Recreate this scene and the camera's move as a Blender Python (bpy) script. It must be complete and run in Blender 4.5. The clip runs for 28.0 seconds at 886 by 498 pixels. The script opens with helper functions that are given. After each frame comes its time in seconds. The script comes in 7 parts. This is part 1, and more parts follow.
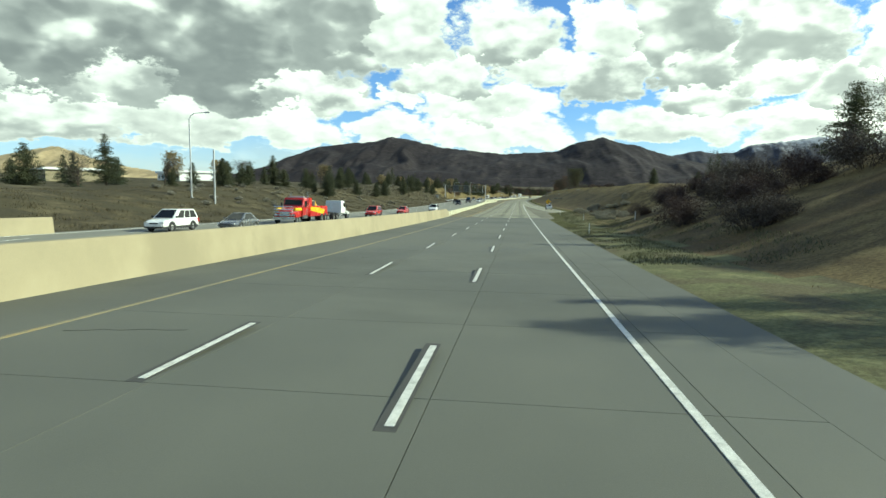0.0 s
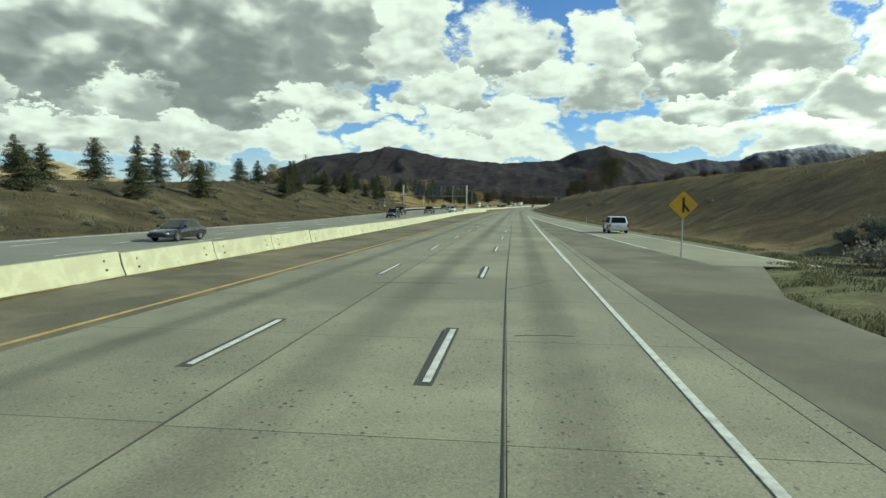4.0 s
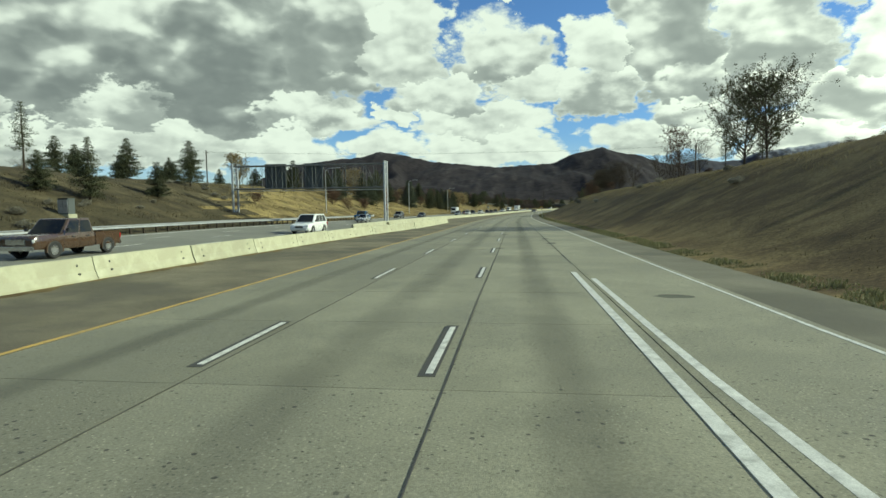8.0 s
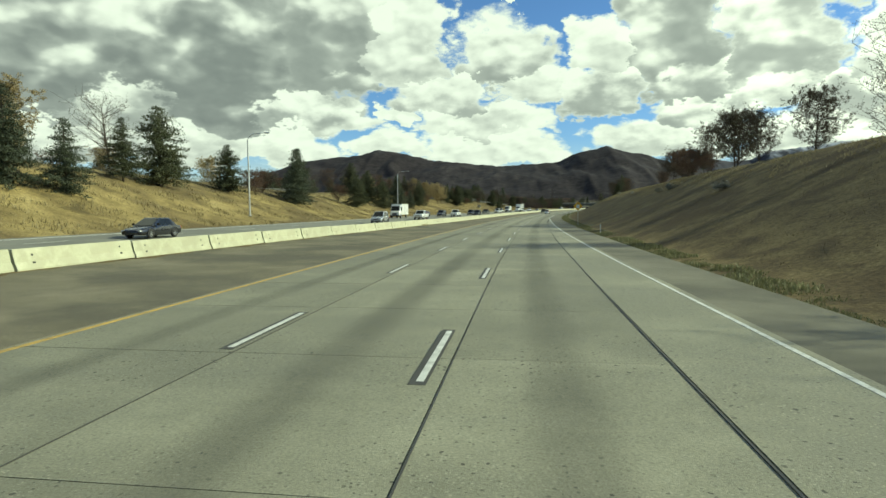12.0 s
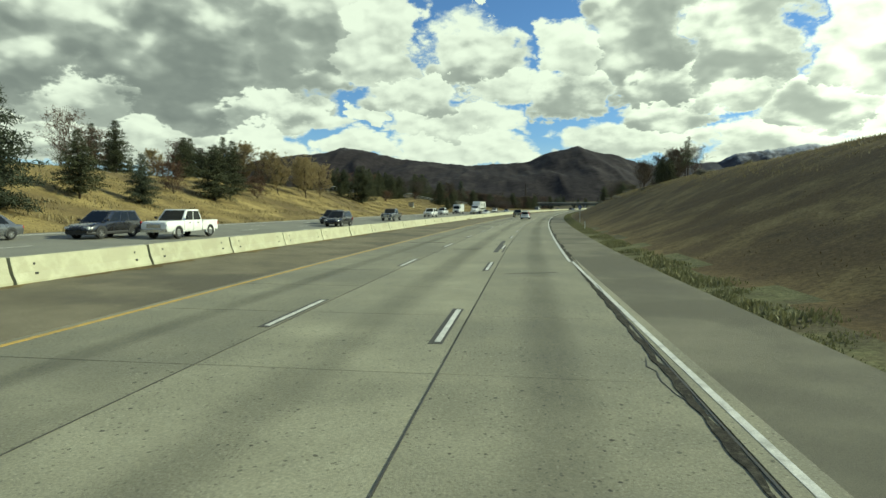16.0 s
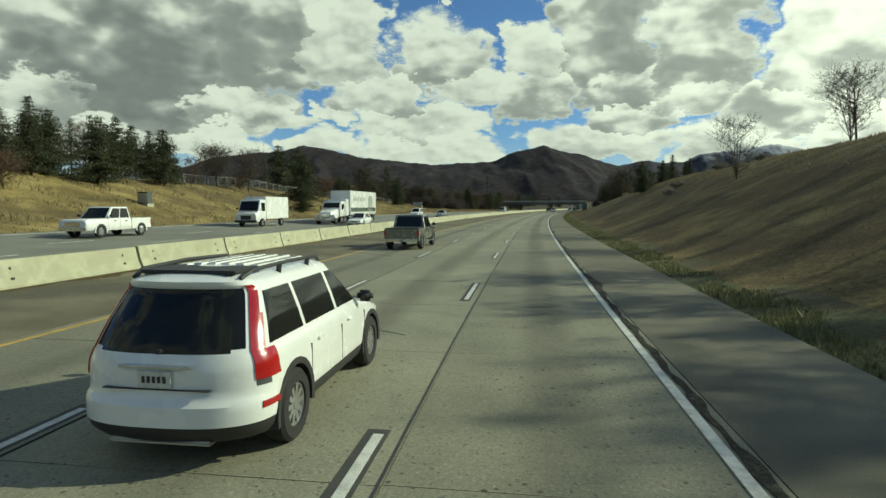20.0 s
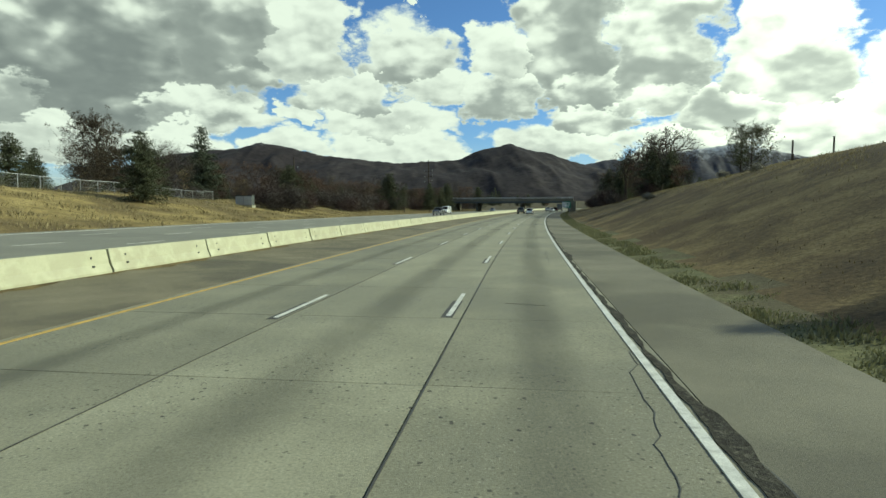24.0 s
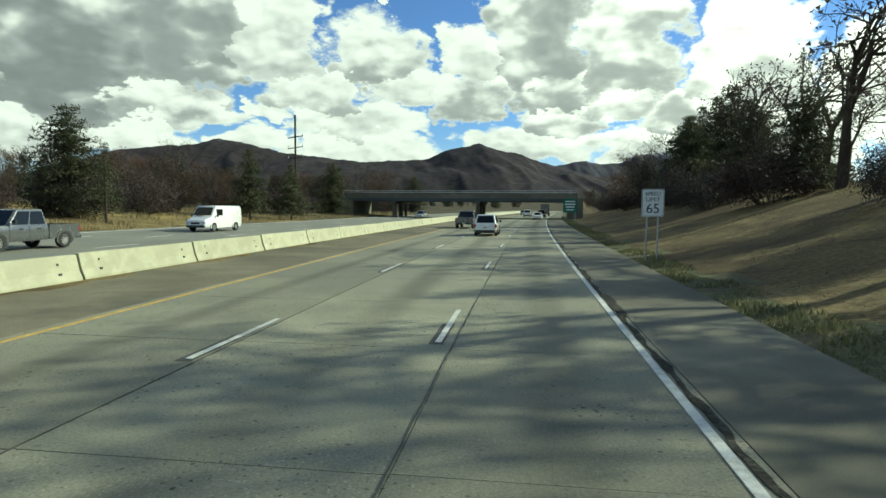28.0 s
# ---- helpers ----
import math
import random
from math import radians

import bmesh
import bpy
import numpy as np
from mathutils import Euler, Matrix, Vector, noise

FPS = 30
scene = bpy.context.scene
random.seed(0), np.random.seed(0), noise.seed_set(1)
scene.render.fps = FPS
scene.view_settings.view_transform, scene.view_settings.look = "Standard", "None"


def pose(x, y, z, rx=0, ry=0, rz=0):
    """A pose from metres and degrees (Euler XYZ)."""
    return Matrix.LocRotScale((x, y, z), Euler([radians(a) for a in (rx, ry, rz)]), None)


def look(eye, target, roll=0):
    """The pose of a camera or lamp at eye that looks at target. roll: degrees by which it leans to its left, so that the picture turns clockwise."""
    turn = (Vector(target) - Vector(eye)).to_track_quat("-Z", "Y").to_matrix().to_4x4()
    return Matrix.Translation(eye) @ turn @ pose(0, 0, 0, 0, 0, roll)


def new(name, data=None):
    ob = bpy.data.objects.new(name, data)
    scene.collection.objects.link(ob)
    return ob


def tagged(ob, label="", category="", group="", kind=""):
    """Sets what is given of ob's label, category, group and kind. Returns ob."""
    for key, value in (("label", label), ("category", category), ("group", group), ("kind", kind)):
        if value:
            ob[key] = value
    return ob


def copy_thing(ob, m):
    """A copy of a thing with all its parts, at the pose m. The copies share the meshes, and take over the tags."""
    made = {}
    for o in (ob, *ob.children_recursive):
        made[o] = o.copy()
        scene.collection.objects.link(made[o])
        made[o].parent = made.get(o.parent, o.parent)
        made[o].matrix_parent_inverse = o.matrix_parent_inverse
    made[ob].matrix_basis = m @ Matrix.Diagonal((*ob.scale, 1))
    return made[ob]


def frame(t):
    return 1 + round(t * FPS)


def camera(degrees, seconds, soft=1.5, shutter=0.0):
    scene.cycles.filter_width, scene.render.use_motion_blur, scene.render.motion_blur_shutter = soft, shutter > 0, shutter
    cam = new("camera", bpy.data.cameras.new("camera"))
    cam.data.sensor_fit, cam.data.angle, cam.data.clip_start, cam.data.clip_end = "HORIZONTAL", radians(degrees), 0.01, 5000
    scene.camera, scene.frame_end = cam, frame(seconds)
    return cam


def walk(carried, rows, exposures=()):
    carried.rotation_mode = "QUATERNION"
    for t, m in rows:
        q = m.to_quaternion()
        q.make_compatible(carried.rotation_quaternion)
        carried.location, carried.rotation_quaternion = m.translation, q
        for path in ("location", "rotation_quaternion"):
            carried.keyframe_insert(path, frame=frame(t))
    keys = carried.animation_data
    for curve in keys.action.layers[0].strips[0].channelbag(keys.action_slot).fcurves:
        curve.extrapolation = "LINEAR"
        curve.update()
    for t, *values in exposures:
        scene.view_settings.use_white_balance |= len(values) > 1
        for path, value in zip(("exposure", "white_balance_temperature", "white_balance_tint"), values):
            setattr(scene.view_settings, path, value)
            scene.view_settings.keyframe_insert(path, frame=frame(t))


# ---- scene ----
cam = camera(75.42, 28.0, soft=1.5)
PATH = [
    (0, 1.325, -5.782, 6.553, -5.756, -0.659, 7.465), (1, 1.348, 23.691, 5.803, -5.425, -0.606, 7.405),
    (2, 1.343, 53.543, 5.192, -5.182, -0.577, 7.527), (3, 1.297, 83.765, 4.693, -4.925, -0.571, 7.792),
    (4, 1.213, 114.305, 4.288, -4.697, -0.354, 7.481), (5, 1.134, 144.931, 3.978, -4.495, -0.137, 7.171),
    (6, 1.107, 175.387, 3.753, -4.300, 0.079, 6.860), (7, 1.164, 205.654, 3.610, -4.139, 0.170, 6.659),
    (8, 1.245, 236.018, 3.480, -4.102, 0.638, 7.099), (9, 1.308, 266.628, 3.330, -3.947, 0.143, 7.201),
    (10, 1.359, 297.320, 3.159, -3.874, 0.522, 7.473), (11, 1.397, 327.780, 2.986, -4.034, 0.505, 7.514),
    (12, 1.517, 357.821, 2.832, -4.095, 0.389, 7.314), (13, 1.935, 387.565, 2.698, -4.156, 0.273, 6.757),
    (14, 2.780, 417.308, 2.581, -4.217, 0.157, 6.141), (15, 4.086, 447.280, 2.485, -3.956, 0.098, 5.125),
    (16, 5.849, 477.479, 2.414, -4.077, 0.023, 4.365), (17, 8.020, 507.656, 2.370, -3.975, 0.554, 3.533),
    (18, 10.542, 537.432, 2.354, -3.911, -0.108, 2.666), (19, 13.401, 566.452, 2.360, -3.961, 0.001, 1.998),
    (20, 16.541, 594.601, 2.385, -4.040, 0.038, 1.075), (21, 20.003, 622.211, 2.426, -3.967, -0.004, 0.310),
    (22, 23.862, 649.688, 2.485, -3.988, 0.055, -0.532), (23, 28.137, 677.234, 2.557, -4.027, 0.115, -1.377),
    (24, 32.818, 704.860, 2.635, -4.075, 0.174, -2.226), (25, 37.870, 732.479, 2.717, -4.115, 0.398, -2.746),
    (26, 43.221, 760.018, 2.803, -3.983, -0.053, -3.725), (27, 48.874, 787.483, 2.892, -4.181, 0.124, -4.412),
    (28, 54.860, 814.863, 2.988, -3.982, -0.361, -5.219)]
walk(cam, [(t, pose(x, y, z, 90 + p, r, w)) for t, x, y, z, p, r, w in PATH],
     exposures=[(0, 0.58, 6250, -12), (2, 0.38, 6250, -12), (8, 0.16, 6400, -12), (10, 0.20, 6350, -13), (11, 0.34, 6600, -14), (14, 0.22, 6700, -15), (18, 0.22, 6700, -15), (20, -0.10, 6650, -13), (21, 0.04, 6550, -12), (24, 0.18, 6450, -12), (28, 0.33, 6350, -12)])

# ---- light: low autumn sun from the right, broken cumulus ----
SUN_AZ, SUN_EL = 81.0, 28.0
sun = new("sun", bpy.data.lights.new("sun", "SUN"))
sun.data.energy, sun.data.angle, sun.data.color = 5.0, radians(0.6), (0.975, 0.92, 0.75)
sun.matrix_world = look((900, 300, 600), (900 - math.sin(radians(SUN_AZ)) * math.cos(radians(SUN_EL)),
                                          300 - math.cos(radians(SUN_AZ)) * math.cos(radians(SUN_EL)),
                                          600 - math.sin(radians(SUN_EL))))


class Nodes:
    """A short way to write node trees."""

    def __init__(self, tree):
        self.tree, self.n, self.l = tree, tree.nodes, tree.links

    def add(self, kind, inputs=()):
        node = self.n.new(kind)
        for key, value in dict(inputs).items():
            if isinstance(value, bpy.types.NodeSocket):
                self.l.new(value, node.inputs[key])
            else:
                node.inputs[key].default_value = value
        return node

    def math(self, op, a, b=0.0, c=0.0):
        node = self.add("ShaderNodeMath", {0: a, 1: b, 2: c})
        node.operation = op
        return node.outputs[0]

    def vmath(self, op, a, b=(0, 0, 0)):
        node = self.add("ShaderNodeVectorMath", {0: a, 1: b})
        node.operation = op
        return node.outputs["Value"] if op in ("DOT_PRODUCT", "LENGTH") else node.outputs[0]

    def noise(self, vec, scale, detail=4.0, rough=0.55, warp=0.0):
        return self.add("ShaderNodeTexNoise", {"Vector": vec, "Scale": scale, "Detail": detail, "Roughness": rough,
                                               "Distortion": warp}).outputs["Fac"]

    def ramp(self, fac, stops):
        node = self.add("ShaderNodeValToRGB", {"Fac": fac})
        els = node.color_ramp.elements
        while len(els) < len(stops):
            els.new(0.5)
        for el, (pos, col) in zip(els, stops):
            el.position = pos
            el.color = (*col, 1) if len(col) == 3 else col
        return node.outputs["Color"]

    def grey(self, fac, lo, hi, a=0.0, b=1.0):
        node = self.add("ShaderNodeMapRange", {"Value": fac, "From Min": lo, "From Max": hi, "To Min": a, "To Max": b})
        node.interpolation_type = "SMOOTHSTEP"
        return node.outputs[0]

    def mix(self, fac, a, b, blend="MIX"):
        node = self.add("ShaderNodeMix")
        node.data_type, node.blend_type = "RGBA", blend
        for i, v in ((0, fac), (6, a), (7, b)):
            if isinstance(v, bpy.types.NodeSocket):
                self.l.new(v, node.inputs[i])
            else:
                node.inputs[i].default_value = v if i == 0 or len(v) == 4 else (*v, 1)
        return node.outputs[2]


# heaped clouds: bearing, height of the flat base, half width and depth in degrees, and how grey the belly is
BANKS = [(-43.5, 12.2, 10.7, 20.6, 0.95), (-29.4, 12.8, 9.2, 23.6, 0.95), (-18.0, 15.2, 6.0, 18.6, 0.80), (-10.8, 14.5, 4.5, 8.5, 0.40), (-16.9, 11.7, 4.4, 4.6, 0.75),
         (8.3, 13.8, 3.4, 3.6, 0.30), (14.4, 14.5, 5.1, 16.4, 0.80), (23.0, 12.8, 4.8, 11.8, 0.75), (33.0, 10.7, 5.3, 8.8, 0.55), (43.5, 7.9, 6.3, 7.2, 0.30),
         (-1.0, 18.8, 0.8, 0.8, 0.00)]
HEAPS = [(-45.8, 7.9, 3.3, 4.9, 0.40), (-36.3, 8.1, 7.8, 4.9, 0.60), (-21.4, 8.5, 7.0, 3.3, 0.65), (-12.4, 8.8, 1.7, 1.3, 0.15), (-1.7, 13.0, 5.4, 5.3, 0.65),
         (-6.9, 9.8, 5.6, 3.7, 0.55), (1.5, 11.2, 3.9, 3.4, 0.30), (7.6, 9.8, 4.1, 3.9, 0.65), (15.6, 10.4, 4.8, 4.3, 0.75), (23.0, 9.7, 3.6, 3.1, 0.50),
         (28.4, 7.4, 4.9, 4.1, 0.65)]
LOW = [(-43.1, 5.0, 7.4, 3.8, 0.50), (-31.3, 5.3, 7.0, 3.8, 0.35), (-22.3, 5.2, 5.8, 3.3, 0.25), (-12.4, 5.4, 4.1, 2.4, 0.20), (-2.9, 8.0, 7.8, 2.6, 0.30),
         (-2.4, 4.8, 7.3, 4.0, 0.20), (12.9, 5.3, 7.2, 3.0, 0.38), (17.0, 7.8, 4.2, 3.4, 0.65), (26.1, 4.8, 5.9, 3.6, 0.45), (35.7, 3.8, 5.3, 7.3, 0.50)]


def build_sky():
    world = bpy.data.worlds.new("sky")
    scene.world = world
    world.use_nodes = True
    world.node_tree.nodes.clear()
    k = Nodes(world.node_tree)
    ray = k.vmath("NORMALIZE", k.add("ShaderNodeTexCoord").outputs["Generated"])
    up = k.add("ShaderNodeSeparateXYZ", {0: ray}).outputs
    sky = k.add("ShaderNodeTexSky")
    sky.sky_type, sky.sun_disc, sky.sun_elevation, sky.sun_rotation = "NISHITA", False, radians(SUN_EL), radians(SUN_AZ)
    sky.air_density, sky.dust_density, sky.ozone_density = 1.0, 0.3, 3.0
    blue = k.add("ShaderNodeBackground", {"Color": k.mix(1.0, sky.outputs[0], (0.80, 0.95, 1.30), "MULTIPLY"), "Strength": 0.095})
    u = k.math("MULTIPLY", k.math("ARCTAN2", up["X"], up["Y"]), 180 / math.pi)
    v = k.math("MULTIPLY", k.math("ARCSINE", up["Z"]), 180 / math.pi)
    # billows: features a little wider than tall, finer towards the horizon
    flat = k.add("ShaderNodeCombineXYZ", {0: k.math("MULTIPLY", u, 0.075), 1: k.math("MULTIPLY", k.math("POWER", k.math("MAXIMUM", v, 0.05), 0.8), 0.26), 2: k.math("MULTIPLY", up["Y"], 0.8)}).outputs[0]

    def billow(offset):
        w = k.vmath("ADD", flat, offset)
        torn = k.noise(w, 3.0, 7.0, 0.50, 0.1)
        stir = k.add("ShaderNodeTexNoise", {"Vector": w, "Scale": 6.0, "Detail": 5.0, "Roughness": 0.6}).outputs["Color"]
        heads = k.add("ShaderNodeTexVoronoi", {"Vector": k.vmath("ADD", w, k.vmath("MULTIPLY", stir, (0.16, 0.16, 0.16))), "Scale": 5.0})
        heads.feature = "SMOOTH_F1"
        heads.inputs["Smoothness"].default_value = 0.3
        small = k.add("ShaderNodeTexVoronoi", {"Vector": k.vmath("ADD", w, k.vmath("MULTIPLY", stir, (0.08, 0.08, 0.08))), "Scale": 12.0})
        small.feature = "SMOOTH_F1"
        small.inputs["Smoothness"].default_value = 0.3
        a = k.math("ADD", k.math("MULTIPLY", k.math("SUBTRACT", torn, 0.5), 1.9), k.math("MULTIPLY", k.math("SUBTRACT", 0.42, heads.outputs["Distance"]), 0.9))
        return k.math("ADD", a, k.math("MULTIPLY", k.math("SUBTRACT", 0.40, small.outputs["Distance"]), 0.35))

    puff = billow((3.1, 1.7, 0.4))
    sunward = billow((3.1 + 0.035, 1.7 + 0.055, 0.4))
    warp = k.add("ShaderNodeSeparateColor", {0: k.add("ShaderNodeTexNoise", {"Vector": flat, "Scale": 3.2, "Detail": 8.0, "Roughness": 0.6}).outputs["Color"]}).outputs
    uu = k.math("ADD", u, k.math("MULTIPLY", k.math("SUBTRACT", warp[0], 0.5), 11.0))
    vv = k.math("ADD", v, k.math("MULTIPLY", k.math("SUBTRACT", warp[1], 0.5), 5.5))
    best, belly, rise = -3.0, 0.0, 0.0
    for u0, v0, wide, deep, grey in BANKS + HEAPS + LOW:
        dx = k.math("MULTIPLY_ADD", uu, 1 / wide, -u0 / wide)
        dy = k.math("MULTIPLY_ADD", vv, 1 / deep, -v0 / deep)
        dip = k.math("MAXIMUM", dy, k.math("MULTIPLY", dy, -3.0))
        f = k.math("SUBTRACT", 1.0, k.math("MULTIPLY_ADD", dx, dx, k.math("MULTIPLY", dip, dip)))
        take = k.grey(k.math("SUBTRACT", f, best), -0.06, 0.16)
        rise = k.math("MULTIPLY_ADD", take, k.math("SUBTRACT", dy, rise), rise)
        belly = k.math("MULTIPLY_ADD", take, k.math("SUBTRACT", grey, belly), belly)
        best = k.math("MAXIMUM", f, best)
    # past the sky that was looked at, broken cover continues, greyed to weaken fill light
    reach = k.math("DIVIDE", 1.0, k.math("ADD", k.math("MAXIMUM", up["Z"], 0.0), 0.46))
    lay = k.add("ShaderNodeVectorMath", {0: ray, 3: reach})
    lay.operation = "SCALE"
    on = k.noise(lay.outputs[0], 2.4, 6.0, 0.55)
    away = k.math("MAXIMUM", k.grey(k.math("ABSOLUTE", k.math("ADD", u, 1.0)), 46, 62), k.grey(v, 23, 32))
    best = k.math("ADD", k.math("MULTIPLY", best, k.math("SUBTRACT", 1.0, away)), k.math("MULTIPLY", away, k.math("MULTIPLY", k.math("SUBTRACT", on, 0.52), 7.0)))
    belly = k.math("ADD", k.math("MULTIPLY", belly, k.math("SUBTRACT", 1.0, away)), k.math("MULTIPLY", away, 0.9))
    cover = k.math("ADD", k.math("MINIMUM", best, 0.8), k.math("MULTIPLY_ADD", puff, 0.5, 0.22))
    mask = k.grey(cover, -0.04, 0.40)
    veil = k.math("MULTIPLY", k.grey(v, 7.0, 1.0), k.grey(k.noise(flat, 1.6, 6.0, 0.6), 0.3, 0.65, 0.15, 0.62))
    mask = k.math("MAXIMUM", mask, veil)
    # thin rims and sunward heads are bright, thick bellies grey
    lit = k.math("SUBTRACT", sunward, puff)
    broad = k.math("MULTIPLY_ADD", k.math("SUBTRACT", k.noise(k.vmath("ADD", flat, (7.3, 2.2, 0.1)), 3.0, 2.0, 0.45, 0.3), 0.5), 2.4, k.math("MULTIPLY", puff, 0.26))
    depth = k.grey(k.math("ADD", broad, rise), 0.66, -0.30)
    tone = k.math("MULTIPLY", k.math("MULTIPLY", belly, depth), k.grey(cover, 0.0, 0.9, 0.25, 0.80))
    tone = k.math("ADD", tone, k.math("MULTIPLY", k.math("MULTIPLY", lit, k.math("MULTIPLY_ADD", belly, -0.18, 0.25)), k.grey(cover, 0.0, 0.6)))
    cloud = k.ramp(tone, [(0.0, (0.92, 0.93, 0.855)), (0.14, (0.78, 0.79, 0.735)), (0.40, (0.44, 0.455, 0.44)), (0.85, (0.20, 0.215, 0.22))])
    sunny = k.vmath("DOT_PRODUCT", ray, (math.sin(radians(SUN_AZ)) * math.cos(radians(SUN_EL)),
                                         math.cos(radians(SUN_AZ)) * math.cos(radians(SUN_EL)), math.sin(radians(SUN_EL))))
    glow = k.grey(sunny, 0.25, 1.0, 0.0, 0.8)
    cloud = k.mix(1.0, cloud, k.mix(glow, (1, 1, 1), (2.0, 1.96, 1.86)), "MULTIPLY")
    cover_light = k.add("ShaderNodeBackground", {"Color": cloud, "Strength": 0.87})
    out = k.add("ShaderNodeMixShader", {0: mask, 1: blue.outputs[0], 2: cover_light.outputs[0]})
    k.add("ShaderNodeOutputWorld", {"Surface": out.outputs[0]})


build_sky()


# ---- materials ----
def material(name, stops, scale=1.0, detail=6.0, rough=0.85, fine=0.0, fine_scale=40.0, bump=0.0, bump_scale=30.0,
             metal=0.0, patch=None, patch_scale=0.1, vary=0.0, space="Object", rough_var=0.1, stretch=None, coat=0.0, warp=0.0, spots=0.0):
    """Base colours run over a noise; fine adds speckle; patch is a second colour laid in broad stains; vary shifts each object."""
    m = bpy.data.materials.new(name)
    m.use_nodes = True
    k = Nodes(m.node_tree)
    bsdf = k.n["Principled BSDF"]
    if space == "World":
        vec = k.add("ShaderNodeNewGeometry").outputs["Position"]
    else:
        vec = k.add("ShaderNodeTexCoord").outputs["Object"]
    if stretch:
        vec = k.vmath("MULTIPLY", vec, stretch)
    fac = k.noise(vec, scale, detail, 0.6, warp)
    n = len(stops)
    lo, hi = 0.30, 0.70
    col = k.ramp(fac, [(lo + (hi - lo) * i / max(1, n - 1), c) for i, c in enumerate(stops)])
    if patch:
        broad = k.grey(k.noise(vec, patch_scale, 4.0, 0.6), 0.46, 0.62)
        col = k.mix(k.math("MULTIPLY", broad, 0.85), col, patch)
    if fine:
        sp = k.noise(vec, fine_scale, 3.0, 0.7)
        col = k.mix(1.0, col, k.ramp(sp, [(0.3, (1 - fine,) * 3), (0.7, (1 + fine * 0.6,) * 3)]), "MULTIPLY")
    if spots:
        stir = k.vmath("MULTIPLY", k.add("ShaderNodeTexNoise", {"Vector": vec, "Scale": 14.0, "Detail": 3.0}).outputs["Color"], (0.05, 0.05, 0.05))
        area = k.grey(k.noise(vec, 0.35, 3.0, 0.6), 0.36, 0.58, 0.35, 1.0)
        for grain, odds, big, tint, much in ((24.0, 1.7, 0.40, (0.38, 0.365, 0.27), 0.65), (16.0, 1.7, 0.36, (0.075, 0.071, 0.053), 0.85), (8.5, 2.6, 0.30, (0.040, 0.038, 0.030), 1.0)):
            cell = k.add("ShaderNodeTexVoronoi", {"Vector": k.vmath("ADD", vec, stir), "Scale": grain})
            luck = k.add("ShaderNodeSeparateColor", {0: cell.outputs["Color"]}).outputs[0]
            size = k.math("MULTIPLY", k.math("POWER", luck, odds), big)
            pit = k.grey(k.math("SUBTRACT", size, cell.outputs["Distance"]), 0.0, 0.06)
            col = k.mix(k.math("MULTIPLY", k.math("MULTIPLY", pit, area), spots * much), col, tint)
    if vary:
        rnd = k.add("ShaderNodeObjectInfo").outputs["Random"]
        col = k.mix(1.0, col, k.ramp(rnd, [(0.0, (1 - vary,) * 3), (1.0, (1 + vary * 0.5,) * 3)]), "MULTIPLY")
    k.l.new(col, bsdf.inputs["Base Color"])
    if rough >= 0.9:
        bsdf.inputs["Specular IOR Level"].default_value = 0.12
    bsdf.inputs["Metallic"].default_value = metal
    bsdf.inputs["Coat Weight"].default_value = coat
    if rough_var:
        k.l.new(k.grey(fac, 0.3, 0.7, max(0.02, rough - rough_var), min(1, rough + rough_var)), bsdf.inputs["Roughness"])
    else:
        bsdf.inputs["Roughness"].default_value = rough
    if bump:
        b = k.add("ShaderNodeBump", {"Strength": bump, "Distance": 0.03, "Height": k.noise(vec, bump_scale, 5.0, 0.65)})
        k.l.new(b.outputs[0], bsdf.inputs["Normal"])
    return m


def leafy(name, stops, rough=0.7):
    """Foliage: colour varies leaf by leaf and tree by tree, a little light passes through."""
    m = bpy.data.materials.new(name)
    m.use_nodes = True
    k = Nodes(m.node_tree)
    bsdf = k.n["Principled BSDF"]
    isl = k.add("ShaderNodeNewGeometry").outputs["Random Per Island"]
    obj = k.add("ShaderNodeObjectInfo").outputs["Random"]
    f = k.math("ADD", k.math("MULTIPLY", isl, 0.6), k.math("MULTIPLY", obj, 0.4))
    col = k.ramp(f, [(i / (len(stops) - 1), c) for i, c in enumerate(stops)])
    k.l.new(col, bsdf.inputs["Base Color"])
    bsdf.inputs["Roughness"].default_value = rough
    bsdf.inputs["Specular IOR Level"].default_value = 0.25
    thin = k.add("ShaderNodeBsdfTranslucent", {"Color": col})
    mix = k.add("ShaderNodeMixShader", {0: 0.22, 1: bsdf.outputs[0], 2: thin.outputs[0]})
    k.l.new(mix.outputs[0], k.n["Material Output"].inputs["Surface"])
    return m


def plain(name, col, rough=0.5, metal=0.0, coat=0.0):
    return material(name, [tuple(c * 0.9 for c in col), tuple(min(1, c * 1.08) for c in col)], 3.0, 4.0, rough, metal=metal, coat=coat, rough_var=0.06)


CONCRETE = material("pavement_concrete", [(0.186, 0.179, 0.123), (0.240, 0.231, 0.161), (0.296, 0.285, 0.201)], 0.5, 9, 0.88, 0.30, 30, 0.3, 60,
                    patch=(0.190, 0.184, 0.132), patch_scale=0.12, vary=0.14, space="World", warp=0.3, spots=0.9)
CONCRETE_NEW = material("smooth_concrete", [(0.086, 0.088, 0.070), (0.101, 0.103, 0.083), (0.120, 0.121, 0.098)], 0.22, 8, 0.85, 0.10, 70, 0.15, 60,
                        patch=(0.076, 0.078, 0.063), patch_scale=0.07, vary=0.06, space="World")
JOINT = material("joint_filler", [(0.02, 0.02, 0.018), (0.05, 0.048, 0.042)], 6, 4, 0.95, space="World")
